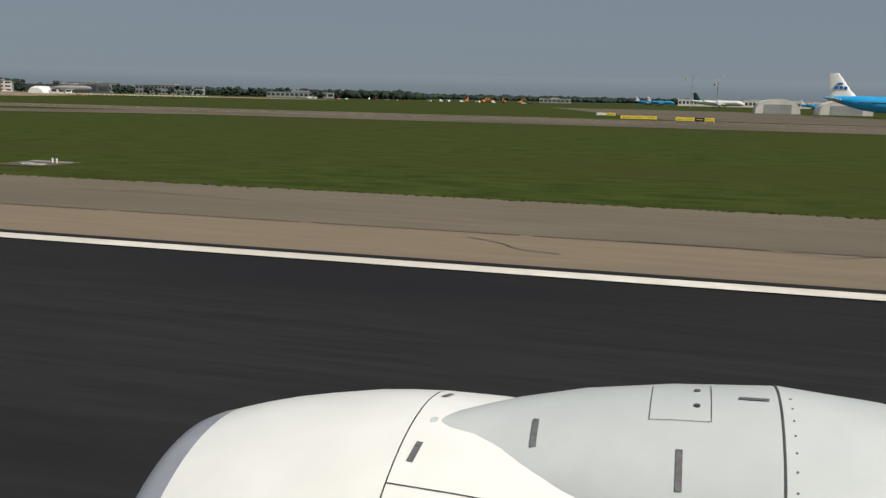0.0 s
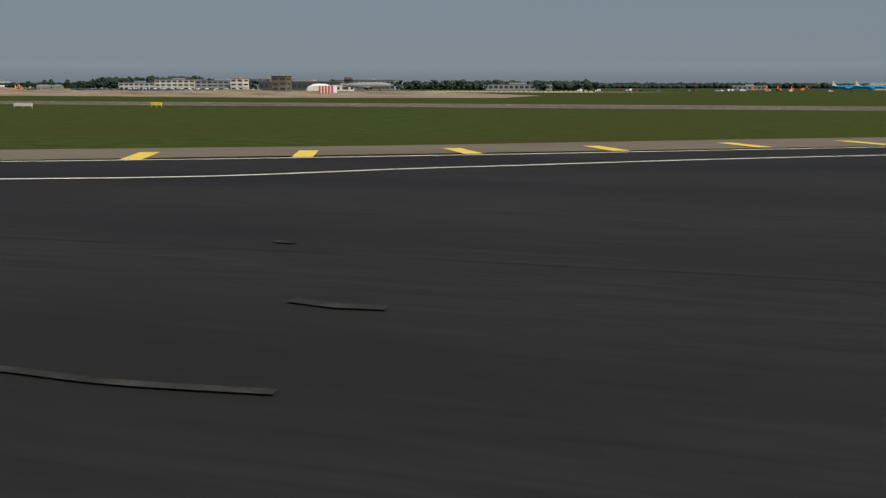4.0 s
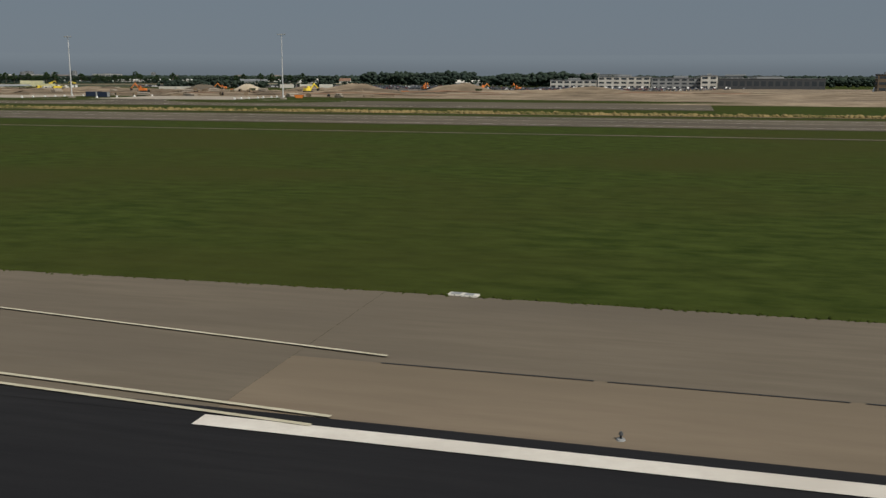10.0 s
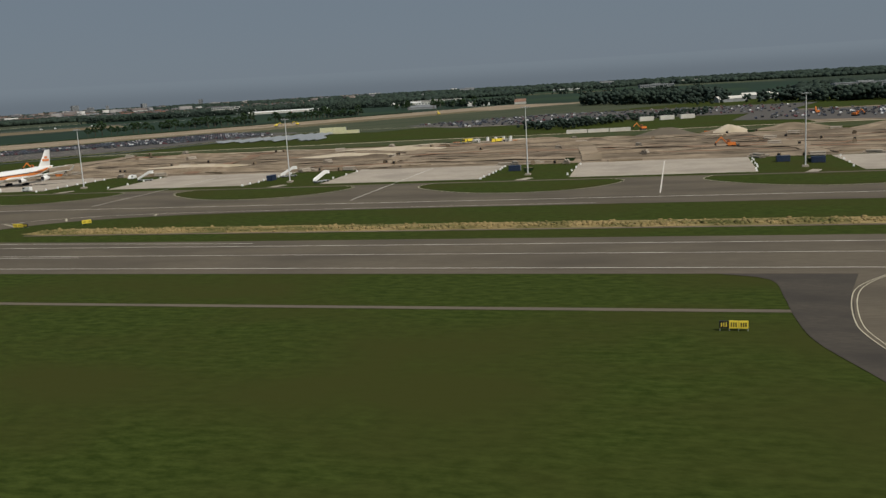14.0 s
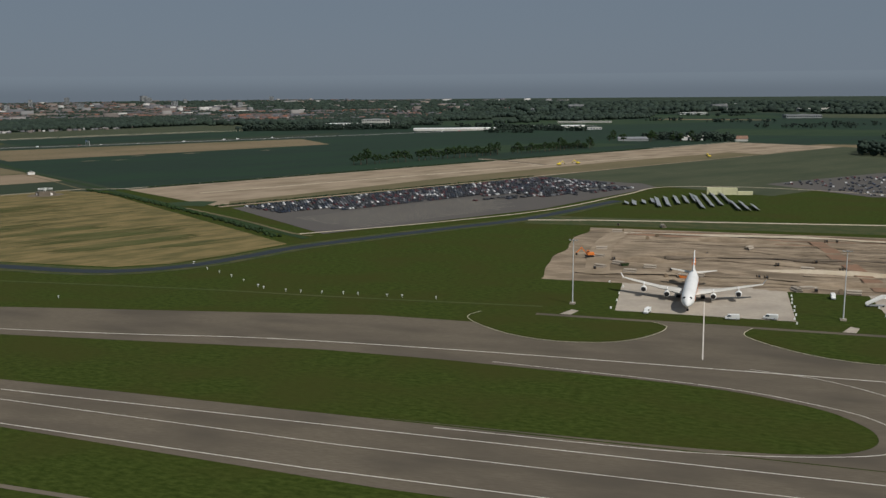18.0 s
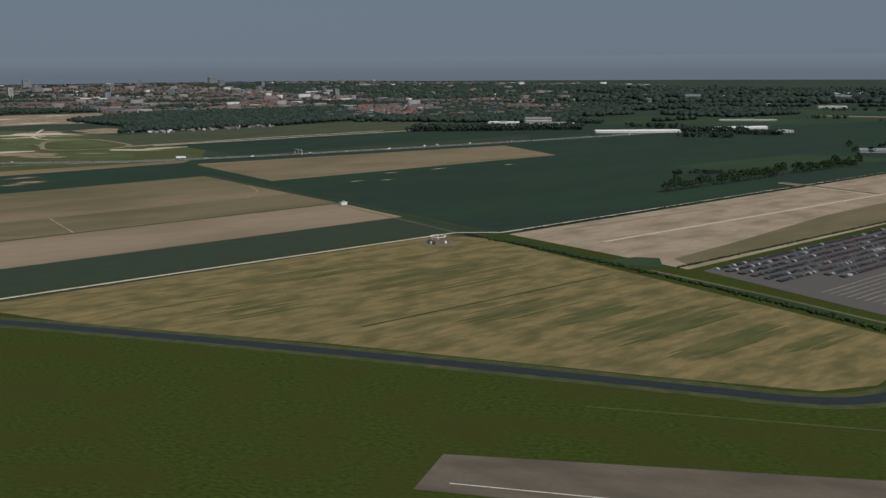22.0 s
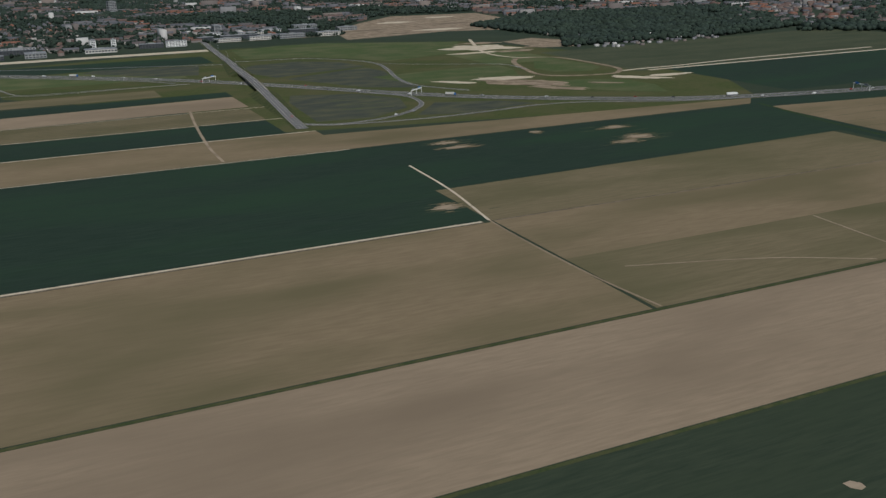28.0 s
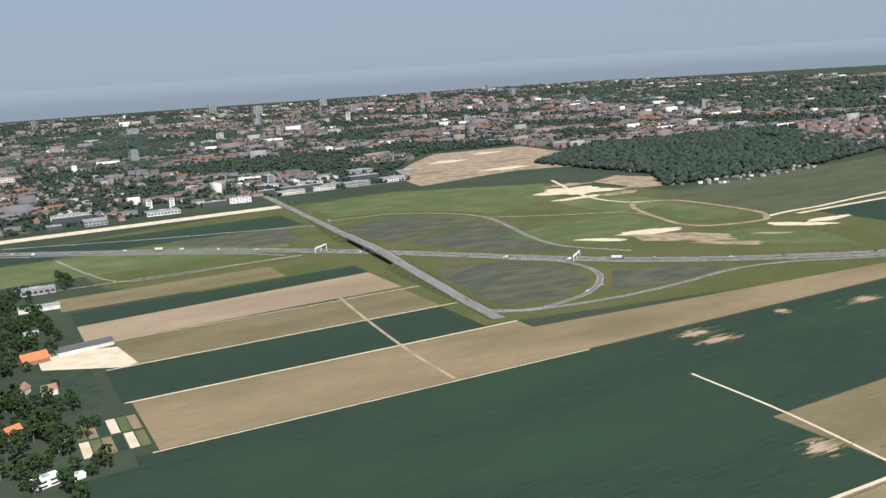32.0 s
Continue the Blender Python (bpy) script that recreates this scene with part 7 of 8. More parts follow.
CARS = ramp_mat("parked_car_paint", [(0.03, 0.03, 0.034), (0.20, 0.205, 0.21), (0.04, 0.045, 0.05), (0.03, 0.04, 0.065), (0.08, 0.083, 0.088), (0.66, 0.66, 0.65), (0.04, 0.04, 0.045), (0.12, 0.03, 0.03), (0.08, 0.085, 0.09), (0.025, 0.025, 0.03)], 0.35, 0.2)
g = np.random.default_rng(90)
pp, tt = [], []
for k in range(10):
    r0 = -1962 + 9.6 * k
    for s in np.arange(-478, -142, 2.7):
        empty = (k > 7 and s < -330 + 30 * (k - 7)) or (k > 5 and s < -440) or g.random() < 0.1
        if not empty:
            pp.append((*rs(r0 + g.normal(0, 0.3), s), 0.12)), tt.append(math.radians(ROWS - 90) + g.normal(0, 0.02))
for k in range(4):
    for s in np.arange(-330 + 30 * k, -160, 2.7):
        if g.random() > 0.35:
            pp.append((*rs(-1866 + 9.6 * k, s), 0.12)), tt.append(math.radians(ROWS - 90))
lot = scatter([(-1530, 885), (-1460, 800), (-1200, 830), (-1150, 1000), (-1424, 1010)], 520, 91)
lot = np.round(lot / np.array([2.8, 9.0])) * np.array([2.8, 9.0])
for q in np.unique(lot, axis=0):
    pp.append((*q, 0.12)), tt.append(math.pi / 2)
lot2 = scatter([(-1215, 720), (-1060, 660), (-960, 660), (-900, 840), (-1180, 850)], 470, 92)
lot2 = np.round(lot2 / np.array([2.8, 9.0])) * np.array([2.8, 9.0])
for q in np.unique(lot2, axis=0):
    pp.append((*q, 0.12)), tt.append(math.pi / 2)
sheet("car_park_1", [(-1540, 880), (-1462, 790), (-1190, 820), (-1140, 1010), (-1424, 1022)], 0.06, PAVER, "grey asphalt car park behind the works", "car park")
sheet("yard_paving", [(-1232, 715), (-1130, 655), (-1000, 650), (-960, 780), (-1060, 850), (-1210, 850)], 0.05, PAVER, "dark paved yard full of parked vehicles", "pavement")
parked = tagged(new("parked_cars"), "hundreds of parked cars in dense rows", "cars", kind="stuff")
copies_of("bodies", CV, CQ, pp, tt, np.ones((len(pp), 3)), CARS, parked)["kind"] = "stuff"
copies_of("windows", GV, GQ, pp, tt, np.ones((len(pp), 3)), GLASS, parked)["kind"] = "stuff"


# ---- works machines, containers, heaps ----
def excavator(label, colour):
    t = thing("excavator", label, "excavator")
    for s in (-1, 1):
        part("track", Shape().loft([[(x, s * 1.25 + d, z) for x, z in ((-2.0, 0.15), (-2.3, 0.5), (-2.0, 0.9), (2.0, 0.9), (2.3, 0.5), (2.0, 0.15))] for d in (-0.35, 0.35)]), BLACK, t)
    part("house", Shape().box(-2.4, -1.4, 1.0, 1.4, 1.4, 2.4, (0.15, 0.1)), colour, t, bevel=0.1)
    cab = part("cab", Shape().box(0.2, 0.3, 2.4, 1.7, 1.4, 3.6, (0.12, 0.08)), colour, t)
    part("cab_window", Shape().box(0.5, 1.33, 2.7, 1.5, 1.46, 3.4), GLASS, cab)
    part("boom", Shape().loft([[(1.2, s, 1.8), (4.2, s, 5.2), (4.6, s, 4.9), (1.6, s, 1.5)] for s in (-0.3, 0.3)]), colour, t)
    arm = part("arm", Shape().loft([[(4.2, s, 5.3), (7.0, s, 2.4), (6.7, s, 2.1), (4.1, s, 4.6)] for s in (-0.22, 0.22)]), colour, t)
    part("bucket", Shape().loft([[(6.5, s, 2.3), (7.2, s, 2.4), (7.3, s, 1.2), (6.4, s, 1.0)] for s in (-0.6, 0.6)]), BLACK, arm)
    return t


ex1 = excavator("orange-red excavator on the sandy works", ORANGE)
ex1.matrix_basis = at(-1638, 462, 1.0, 200)
ex2 = excavator("yellow excavator on the sandy works", SIGNYELLOW)
ex2.matrix_basis = at(-1763, 1052, 0.1, 30)
for x, y, z, a in ((-1600, 1218, 0.1, 120), (-1745, 1075, 0.1, 210), (-1150, 470, 1.0, 60)):
    copy_thing(ex2, at(x, y, z, a))
for x, y, a in ((-1240, 450, 180),):
    copy_thing(ex1, at(x, y, 0.9, a))


def container(label, colour, l=6.1, h=2.6):
    t = thing("container", label, "container")
    part("body", Shape().box(-l / 2, -1.22, 0, l / 2, 1.22, h), colour, t)
    for k in range(int(l / 0.6)):
        part("rib", Shape().box(-l / 2 + 0.15 + 0.6 * k, -1.27, 0.1, -l / 2 + 0.4 + 0.6 * k, -1.22, h - 0.1), colour, t)
    part("door_frame", Shape().box(l / 2, -1.0, 0.1, l / 2 + 0.04, 1.0, h - 0.1), GREYWALL, t)
    return t


cb = container("navy blue steel site container", mat("navy_paint", (0.020, 0.034, 0.070), (0.026, 0.042, 0.082), 2, 0.5, (0.03, 0.042, 0.07), 3), 5.0, 2.3)
cb.matrix_basis = at(MASTS[2] - 9, 376, 0.06, 4)
for x, y, a in ((MASTS[1] + 6, 372, 0), (MASTS[3] - 14, 368, 90), (MASTS[1] - 6, 380, 6)):
    copy_thing(cb, at(x, y, 0.06, a))
cw = container("pale yellow site cabin in a stacked row", mat("cream_cabin", (0.66, 0.64, 0.40), (0.72, 0.70, 0.46), 2, 0.7), 12.0, 2.9)
cw.matrix_basis = at(-1583, 782, 0.05, 8)
for k, (dx, dz) in enumerate(((12.3, 0), (24.6, 0), (0, 2.95), (12.3, 2.95))):
    copy_thing(cw, at(-1583 + dx * 0.99, 782 + dx * 0.14, 0.05 + dz, 8))
ct = container("long white trailer standing in a row", OFFWHITE, 12.0, 3.4)
ct.matrix_basis = at(-1297, 766, 0.06, 24)
for k in range(1, 3):
    copy_thing(ct, at(-1297 + 16 * k, 766 + 7 * k, 0.06, 24))
cl2 = container("long low pale site unit behind the works", OFFWHITE, 14.0, 2.3)
cl2.matrix_basis = at(-1336, 634, 0.06, 3)
for k in range(1, 3):
    copy_thing(cl2, at(-1336 + 14.6 * k, 634 + 0.8 * k, 0.06, 3))
for x, y, a in ((-1292, 640, 200), (-1112, 738, 40), (-1076, 702, 150), (-1168, 764, 100), (-1150, 700, 320)):
    copy_thing(ex1, at(x, y, 0.06, a))


def tank():
    t = thing("site_tank", "small white upright site tank", "tank")
    part("shell", Shape().rod((0, 0, 0.4), (0, 0, 3.4), 0.9, 0.9, 14), PAINT, t)
    part("lid", Shape().rod((0, 0, 3.4), (0, 0, 3.7), 0.9, 0.2, 14), GREYWALL, t)
    for k in range(3):
        a = k * 2.1
        part("leg", Shape().rod((0.7 * math.cos(a), 0.7 * math.sin(a), 0), (0.7 * math.cos(a), 0.7 * math.sin(a), 0.5), 0.08, 0.08, 6), STEEL, t)
    return t


def skip(label, colour):
    t = thing("skip", label, "skip")
    part("tub", Shape().loft([[(x, s * w, z) for x, z in ((-1.4, 0.1), (1.4, 0.1), (2.1, 1.5), (-2.1, 1.5))] for s, w in ((-1, 0.95), (1, 0.95))]), colour, t)
    part("load", Shape().box(-1.9, -0.85, 1.45, 1.9, 0.85, 1.62, (0.5, 0.2)), DARKSOIL, t)
    for y in (-0.99, 0.95):
        part("rail", Shape().box(-2.1, y, 1.36, 2.1, y + 0.04, 1.5), colour, t)
    return t


def slab_pile():
    t = thing("slab_pile", "long pale concrete slabs laid in a pile", "slabs")
    for k, (x, y, z, l) in enumerate(((0, 0, 0, 9), (0.6, 0.1, 0.42, 8), (-0.4, -0.1, 0.84, 6))):
        part("slab", Shape().box(x - l / 2, y - 1.1, z, x + l / 2, y + 1.1, z + 0.38), CONCRETE, t)
    return t


def beam_frame():
    t = thing("formwork", "pale timber formwork laid in an angle on the ground", "formwork")
    for x0, y0, x1, y1 in ((0, 0, 14, 0), (0, 0, 0, 6), (4, 0, 4, 5), (0, 6, 5, 6)):
        part("beam", Shape().box(min(x0, x1) - 0.3, min(y0, y1) - 0.3, 0, max(x0, x1) + 0.3, max(y0, y1) + 0.3, 0.7), STRIP, t)
    return t


loose = [tank(), skip("rusty orange skip filled with earth", ORANGE), skip("dark green skip filled with earth", LEAF), slab_pile(), beam_frame()]
laid = set()
lr = random.Random(17)
loose_spots = [(-1384 + 5 * k, 569 + lr.uniform(-2, 2), 0) for k in range(4)] + [(-1410 + 6.5 * k, 564 + lr.uniform(-4, 4), (2, 1, 2, 2, 1, 3, 2, 1, 2)[k]) for k in range(9)]
loose_spots += [(-1338, 404, 3), (-1326, 408, 3), (-1292, 404, 4), (-1310, 412, 2), (-1436, 408, 3), (-1390, 410, 4), (-1230, 406, 3), (-1198, 410, 4), (-1185, 405, 3), (-1128, 408, 3), (-1096, 410, 4), (-1535, 412, 3), (-1496, 414, 4), (-1322, 372, 2), (-1212, 374, 2), (-1114, 376, 1), (-1588, 420, 1), (-1618, 446, 2), (-1250, 575, 1), (-1226, 556, 2), (-1160, 512, 2), (-1110, 520, 1), (-1070, 540, 2), (-1040, 470, 3)]
for x, y, k in loose_spots:
    m = at(x, y, max(0.06, site_h(x, y) - 0.05) if 404 < y < 572 else 0.06, lr.uniform(-25, 25))
    if k in laid:
        copy_thing(loose[k], m)
    else:
        loose[k].matrix_basis = m
        laid.add(k)


def heap(label, x, y, rx, ry, h, seed, material=SAND):
    n, m = 22, 9
    rings = []
    for j in range(m):
        f = j / (m - 1)
        ring = []
        for i in range(n):
            a = 2 * math.pi * i / n
            w = 1 + 0.18 * noise.noise(Vector((math.cos(a) * 2, math.sin(a) * 2, seed)))
            q = (1 - f) * w
            ring.append((rx * q * math.cos(a), ry * q * math.sin(a), h * min(1, 1.25 * f) * (0.85 + 0.2 * noise.noise(Vector((math.cos(a) * 3, f * 3, seed + 9)))) - 0.1))
        rings.append(ring)
    t = tagged(part("earth_bank", Shape().loft(rings), material, None, "", True), label, "heap")
    t.location = Vector((x, y, 0)) * U
    return t


for k, (x, y, rx, ry, h) in enumerate(((-1150, 545, 34, 16, 6), (-1085, 555, 30, 15, 6.5), (-1010, 590, 36, 16, 4.5), (-930, 560, 30, 14, 2.6), (-1240, 575, 16, 10, 3.5), (-880, 470, 60, 14, 2), (-760, 400, 70, 14, 1.6), (-1000, 430, 70, 15, 2.2), (-1200, 590, 24, 12, 4), (-820, 620, 40, 20, 2.4))):
    heap("broad heap of pale sandy earth", x, y, rx, ry, h, k)
heap("long bank of pale sandy earth", -1010, 520, 160, 8, 3.0, 30)
heap("long bank of pale sandy earth", -870, 330, 110, 9, 1.6, 31)
heap("long bank of pale sandy earth", -1330, 545, 130, 7, 2.6, 32)

hr = random.Random(8)
for k in range(16):
    heap("low bank of churned earth on the works", hr.uniform(-1620, -1100), 420 + 9.5 * k, hr.uniform(14, 60), hr.uniform(2.0, 4.0), hr.uniform(2.2, 3.6), 50 + k, (SAND, DARKSOIL, SAND, PALESAND)[k % 4])
heap("pile of grey rubble", -1274, 576, 19, 9, 5, 80, GREYSH)
heap("pile of pale sand", -1237, 572, 13, 8, 5.5, 81, PALESAND)
heap("bank of dark stones", -1312, 522, 17, 6, 3.6, 82, DARKSOIL)


# loose gear on the works
def pipe_stack():
    t = thing("pipe_stack", "stack of pale concrete pipes on the works", "pipes")
    for k, (y, z) in enumerate(((-1.1, 0.5), (0, 0.5), (1.1, 0.5), (-0.55, 1.4), (0.55, 1.4))):
        part("pipe", Shape().loft([[(x, y + q * math.cos(a), z + q * math.sin(a)) for a in np.linspace(0, 2 * math.pi, 11)[:-1]] for x, q in ((-3, 0.38), (-3, 0.5), (3, 0.5), (3, 0.38), (-3, 0.38))], caps=False), CONCRETE, t)
    return t


def site_cabin():
    t = thing("site_cabin", "small white site cabin with dark window", "cabin")
    part("body", Shape().box(-3, -1.2, 0.2, 3, 1.2, 2.8), OFFWHITE, t, bevel=0.05)
    part("window", Shape().box(-2, -1.24, 1.2, -0.4, -1.2, 2.2), GLASS, t)
    part("door", Shape().box(1, -1.24, 0.3, 1.9, -1.2, 2.3), GREYWALL, t)
    for x in (-2.4, 2.4):
        part("foot", Shape().box(x - 0.3, -1.0, 0, x + 0.3, 1.0, 0.2), DARKWALL, t)
    return t


def cable_drum():
    t = thing("cable_drum", "wooden cable drum standing on edge", "drum")
    for y in (-0.7, 0.6):
        part("flange", Shape().rod((0, y, 1.0), (0, y + 0.1, 1.0), 1.0, 1.0, 16), SOIL, t)
    part("core", Shape().rod((0, -0.6, 1.0), (0, 0.6, 1.0), 0.6, 0.6, 12), BLACK, t)
    return t


def dumper():
    t = thing("dump_truck", "yellow dump truck parked on the works", "dump truck")
    part("tipper", Shape().loft([[(x, s, z) for x, z in ((-0.5, 1.4), (4.0, 1.4), (4.8, 2.9), (-0.8, 3.0))] for s in (-1.3, 1.3)]), SIGNYELLOW, t)
    part("cab", Shape().box(-3.2, -1.2, 1.0, -1.0, 1.2, 3.1, (0.25, 0.1)), SIGNYELLOW, t, bevel=0.08)
    part("windscreen", Shape().box(-3.15, -1.0, 2.0, -2.9, 1.0, 2.8), GLASS, t)
    part("chassis", Shape().box(-3.2, -0.6, 0.7, 4.2, 0.6, 1.4), BLACK, t)
    for x in (-2.2, 1.6, 3.1):
        for s in (-1, 1):
            part("wheel", Shape().rod((x, s * 0.8, 0.7), (x, s * 1.3, 0.7), 0.7, 0.7, 12), RUBBER, t)
    return t


gear = [pipe_stack(), site_cabin(), cable_drum(), dumper()]
first_gear = set()
gear_spots = [(hr.uniform(-1640, -1090), hr.uniform(408, 570), hr.choice((0, 0, 0, 2, 2, 2, 2))) for k in range(60)]
gear_spots += [(-1397 + 7 * k, 564 - 2.2 * k + hr.uniform(-3, 3), (3, 1, 0, 3, 1, 2, 2)[k]) for k in range(7)]
gear_spots += [(hr.uniform(-1640, -1605), hr.uniform(430, 600), hr.choice((0, 2))) for k in range(10)]
gear_spots += [(MASTS[k] + dx, 398 + 2 * k, q) for k in range(5) for dx, q in ((-14, 0), (4, 2), (9, 0), (-6, 2))]
for x, y, k in gear_spots:
    z = max(0.06, site_h(x, y) - 0.05) if 404 < y < 572 else 0.06
    m = at(x, y, z, hr.uniform(-30, 30) + hr.choice((0, 90)))
    if k in first_gear:
        copy_thing(gear[k], m)
    else:
        gear[k].matrix_basis = m
        first_gear.add(k)
mk = thing("marker_block", "small white edge marker block", "marker", -1620, 404, 0.06, 0, "markers along the stands")
part("block", Shape().box(-0.35, -0.35, 0, 0.35, 0.35, 0.8, (0.1, 0.1)), PAINT, mk)
for k in range(5):
    for j in range(8):
        copy_thing(mk, at(MASTS[k] - 17 + 0.7 * hr.uniform(-1, 1), 346 + 7 * j, 0.06))
        if j % 2:
            copy_thing(mk, at(MASTS[k] - 87 + 0.7 * hr.uniform(-1, 1), 346 + 7 * j, 0.06))


# mobile stairs on the stands
def stairs(x, y, turn):
    t = thing("mobile_stairs", "white mobile boarding stairs beside an empty stand", "stairs", x, y, 0.06, turn)
    part("ramp", Shape().loft([[(-3, s, 0.6), (3, s, 3.6), (3, s, 3.9), (-3, s, 0.9)] for s in (-0.8, 0.8)]), PAINT, t)
    part("platform", Shape().box(3, -0.9, 3.5, 4.6, 0.9, 3.8), PAINT, t)
    part("chassis", Shape().box(-3, -0.9, 0.4, 4.2, 0.9, 0.8), GREYWALL, t)
    for s in (-1, 1):
        part("rail", Shape().loft([[(-3, s * 0.8 + d, 1.7), (3, s * 0.8 + d, 4.8), (4.6, s * 0.8 + d, 4.8), (4.6, s * 0.8 + d, 3.8), (3, s * 0.8 + d, 3.8), (-3, s * 0.8 + d, 0.9)] for d in (-0.04, 0.04)]), PAINT, t)
        for x0 in (-2.2, 3.4):
            part("wheel", Shape().rod((x0, s * 0.7, 0.4), (x0, s * 0.95, 0.4), 0.4, 0.4, 10), RUBBER, t)
    return t


s0 = stairs(MASTS[3] - 12, 380, 30)
for x, y, a in ((MASTS[3] + 16, 352, 60), (MASTS[4] + 14, 384, 10)):
    copy_thing(s0, at(x, y, 0.06, a))

# solar rows
for k in range(16):
    n = (2, 4, 3, 4, 9, 9, 8, 7, 9, 13, 13, 14, 13, 9, 8, 5)[k]
    t = thing("solar_row", "row of tilted grey-blue solar panels", "solar panels", -1645 + 6.3 * k, (694, 690, 700, 706, 684, 690, 704, 712, 716, 682, 694, 704, 716, 678, 678, 680)[k], 0, 97, "rows of solar panels")
    for j in range(n):
        part("panel", Shape().loft([[(j * 6.2, -1.7, 0.7), (j * 6.2 + 6.0, -1.7, 0.7), (j * 6.2 + 6.0, 1.7, 2.2), (j * 6.2, 1.7, 2.2)], [(j * 6.2, -1.7, 0.8), (j * 6.2 + 6.0, -1.7, 0.8), (j * 6.2 + 6.0, 1.7, 2.3), (j * 6.2, 1.7, 2.3)]]), SOLAR, t)
        part("post", Shape().rod((j * 6.2 + 3, 0.5, 0), (j * 6.2 + 3, 0.5, 1.9), 0.1, 0.1, 6), STEEL, t)

# round radio station, hut, posts
t = thing("radio_station", "low grey hut with a white antenna ring above its roof", "station", -2139, 645, 0, ROWS)
part("hut", Shape().box(-7.5, -5.5, 0, 7.5, 5.5, 3.4, (0.8, 0.8)), GREYSH, t)
part("door", Shape().box(2.5, -5.58, 0.3, 4.3, -4.9, 2.3), PAINT, t)
part("door", Shape().box(-7.58, -0.9, 0.3, -6.9, 0.9, 2.3), PAINT, t)
part("ring", Shape().loft([[(q * math.cos(a), q * math.sin(a), z) for a in np.linspace(0, 2 * math.pi, 33)[:-1]] for q, z in ((6.2, 5.6), (6.2, 6.0), (5.6, 6.0), (5.6, 5.6), (6.2, 5.6))], caps=False), PAINT, t)
part("antenna", Shape().rod((0, 0, 3.4), (0, 0, 6.1), 0.3, 0.25, 8), PAINT, t)
for k in range(6):
    a = k * math.pi / 3
    part("strut", Shape().rod((5.9 * math.cos(a), 3.9 * math.sin(a), 3.3), (5.9 * math.cos(a), 5.9 * math.sin(a), 5.6), 0.08, 0.08, 6), STEEL, t)
sheet("gravel_bed", [(-2139 + 15 * math.cos(a), 645 + 15 * math.sin(a)) for a in np.linspace(0, 6.283, 17)[:-1]], 0.19, GREYSH, "dark gravel bed round the radio station", "pavement")
building("hut", "small white hut beside the ditch", "hut", -2302, 813, ROWS, 7, 4, 2.3, PAINT, OFFWHITE, 0)
p0 = thing("approach_light", "low white lamp post in the grass", "lamp post", -1832, 394.7, group="line of lamp posts")
part("post", Shape().rod((0, 0, 0), (0, 0, 0.9), 0.12, 0.1, 8), PAINT, p0)
part("lamp", Shape().box(-0.35, -0.2, 0.9, 0.35, 0.2, 1.2), PAINT, p0)
for q in ((-1816.4, 382.4), (-1806.1, 376.5), (-1795.3, 369.4), (-1784.1, 361.3), (-1771.9, 352.5), (-1767.2, 349.4), (-1755.1, 347.1), (-1747.7, 347), (-1737.8, 347.7), (-1728.2, 348.9), (-1721.2, 348.8), (-1707.9, 349.2), (-1701.2, 349.7), (-1686, 350.2), (-1844.2, 308.2)):
    copy_thing(p0, at(*q, 0))
band("mown_line", smooth_line([(-1960, 326), (-1897, 332), (-1796, 340.8), (-1730, 343), (-1640, 349)]), 1.6, 0.03, ROUGH, "pale wheel line worn into the grass", "grass")


# motorway gantries
def gantry(d):
    p, u = on_line(MW, d)
    t = thing("gantry", "white steel sign gantry over the motorway", "gantry", p.x, p.y, 0, math.degrees(math.atan2(u.y, u.x)))
    for s in (-16, 0, 16):
        part("leg", Shape().rod((0, s, 0), (0, s, 6.6), 0.35, 0.3, 8), PAINT, t)
    part("beam", Shape().box(-0.5, -16.5, 6.2, 0.5, 16.5, 7.4), PAINT, t)
    for s in (-9, 9):
        part("sign", Shape().box(-0.7, s - 3.5, 6.6, -0.5, s + 3.5, 9.2), BLUE if s > 0 else GREYWALL, t)


for d in (1240, 1790, 2160, 2780):
    gantry(d)
# light columns on the overpass road
for k in range(9):
    p, u = on_line(ovp, 250 + 130 * k)
    t = thing("street_lamp", "slim grey street lamp beside the road", "lamp", p.x - u.y * 8, p.y + u.x * 8, 0, math.degrees(math.atan2(u.y, u.x)), "lamps along the road")
    part("pole", Shape().rod((0, 0, 0), (0, 0, 11), 0.16, 0.09, 6), STEEL, t)
    part("arm", Shape().rod((0, 0, 11), (0, -2, 11.3), 0.08, 0.07, 6), STEEL, t)
    part("head", Shape().box(-0.25, -2.8, 11.2, 0.25, -2, 11.4), GREYWALL, t)


# ---- airfield signs, lights and covers ----
def taxi_sign(x, y, turn, l, colours, back=False, h=1.1):
    t = thing("airfield_sign", "white back of an airfield sign on legs" if back else "yellow and black airfield direction sign", "sign", x, y, 0.03, turn)
    n = len(colours)
    for k, c in enumerate(colours):
        pn = part("panel", Shape().box(-l / 2 + l * k / n, -0.15, 0.35, -l / 2 + l * (k + 0.97) / n, 0.15, 0.35 + h), c, t, bevel=0.03)
        if not back:
            ink = BLACK if c is SIGNYELLOW else SIGNYELLOW
            for j in range(3):
                part("lettering", Shape().box(-l / 2 + l * (k + 0.18 + 0.24 * j) / n, -0.17, 0.6, -l / 2 + l * (k + 0.30 + 0.24 * j) / n, -0.151, 0.1 + h), ink, pn)
    for k in range(n + 1):
        part("leg", Shape().rod((-l / 2 + 0.1 + (l - 0.2) * k / n, 0, -0.03), (-l / 2 + 0.1 + (l - 0.2) * k / n, 0, 0.4), 0.05, 0.05, 6), STEEL, t)
    return t


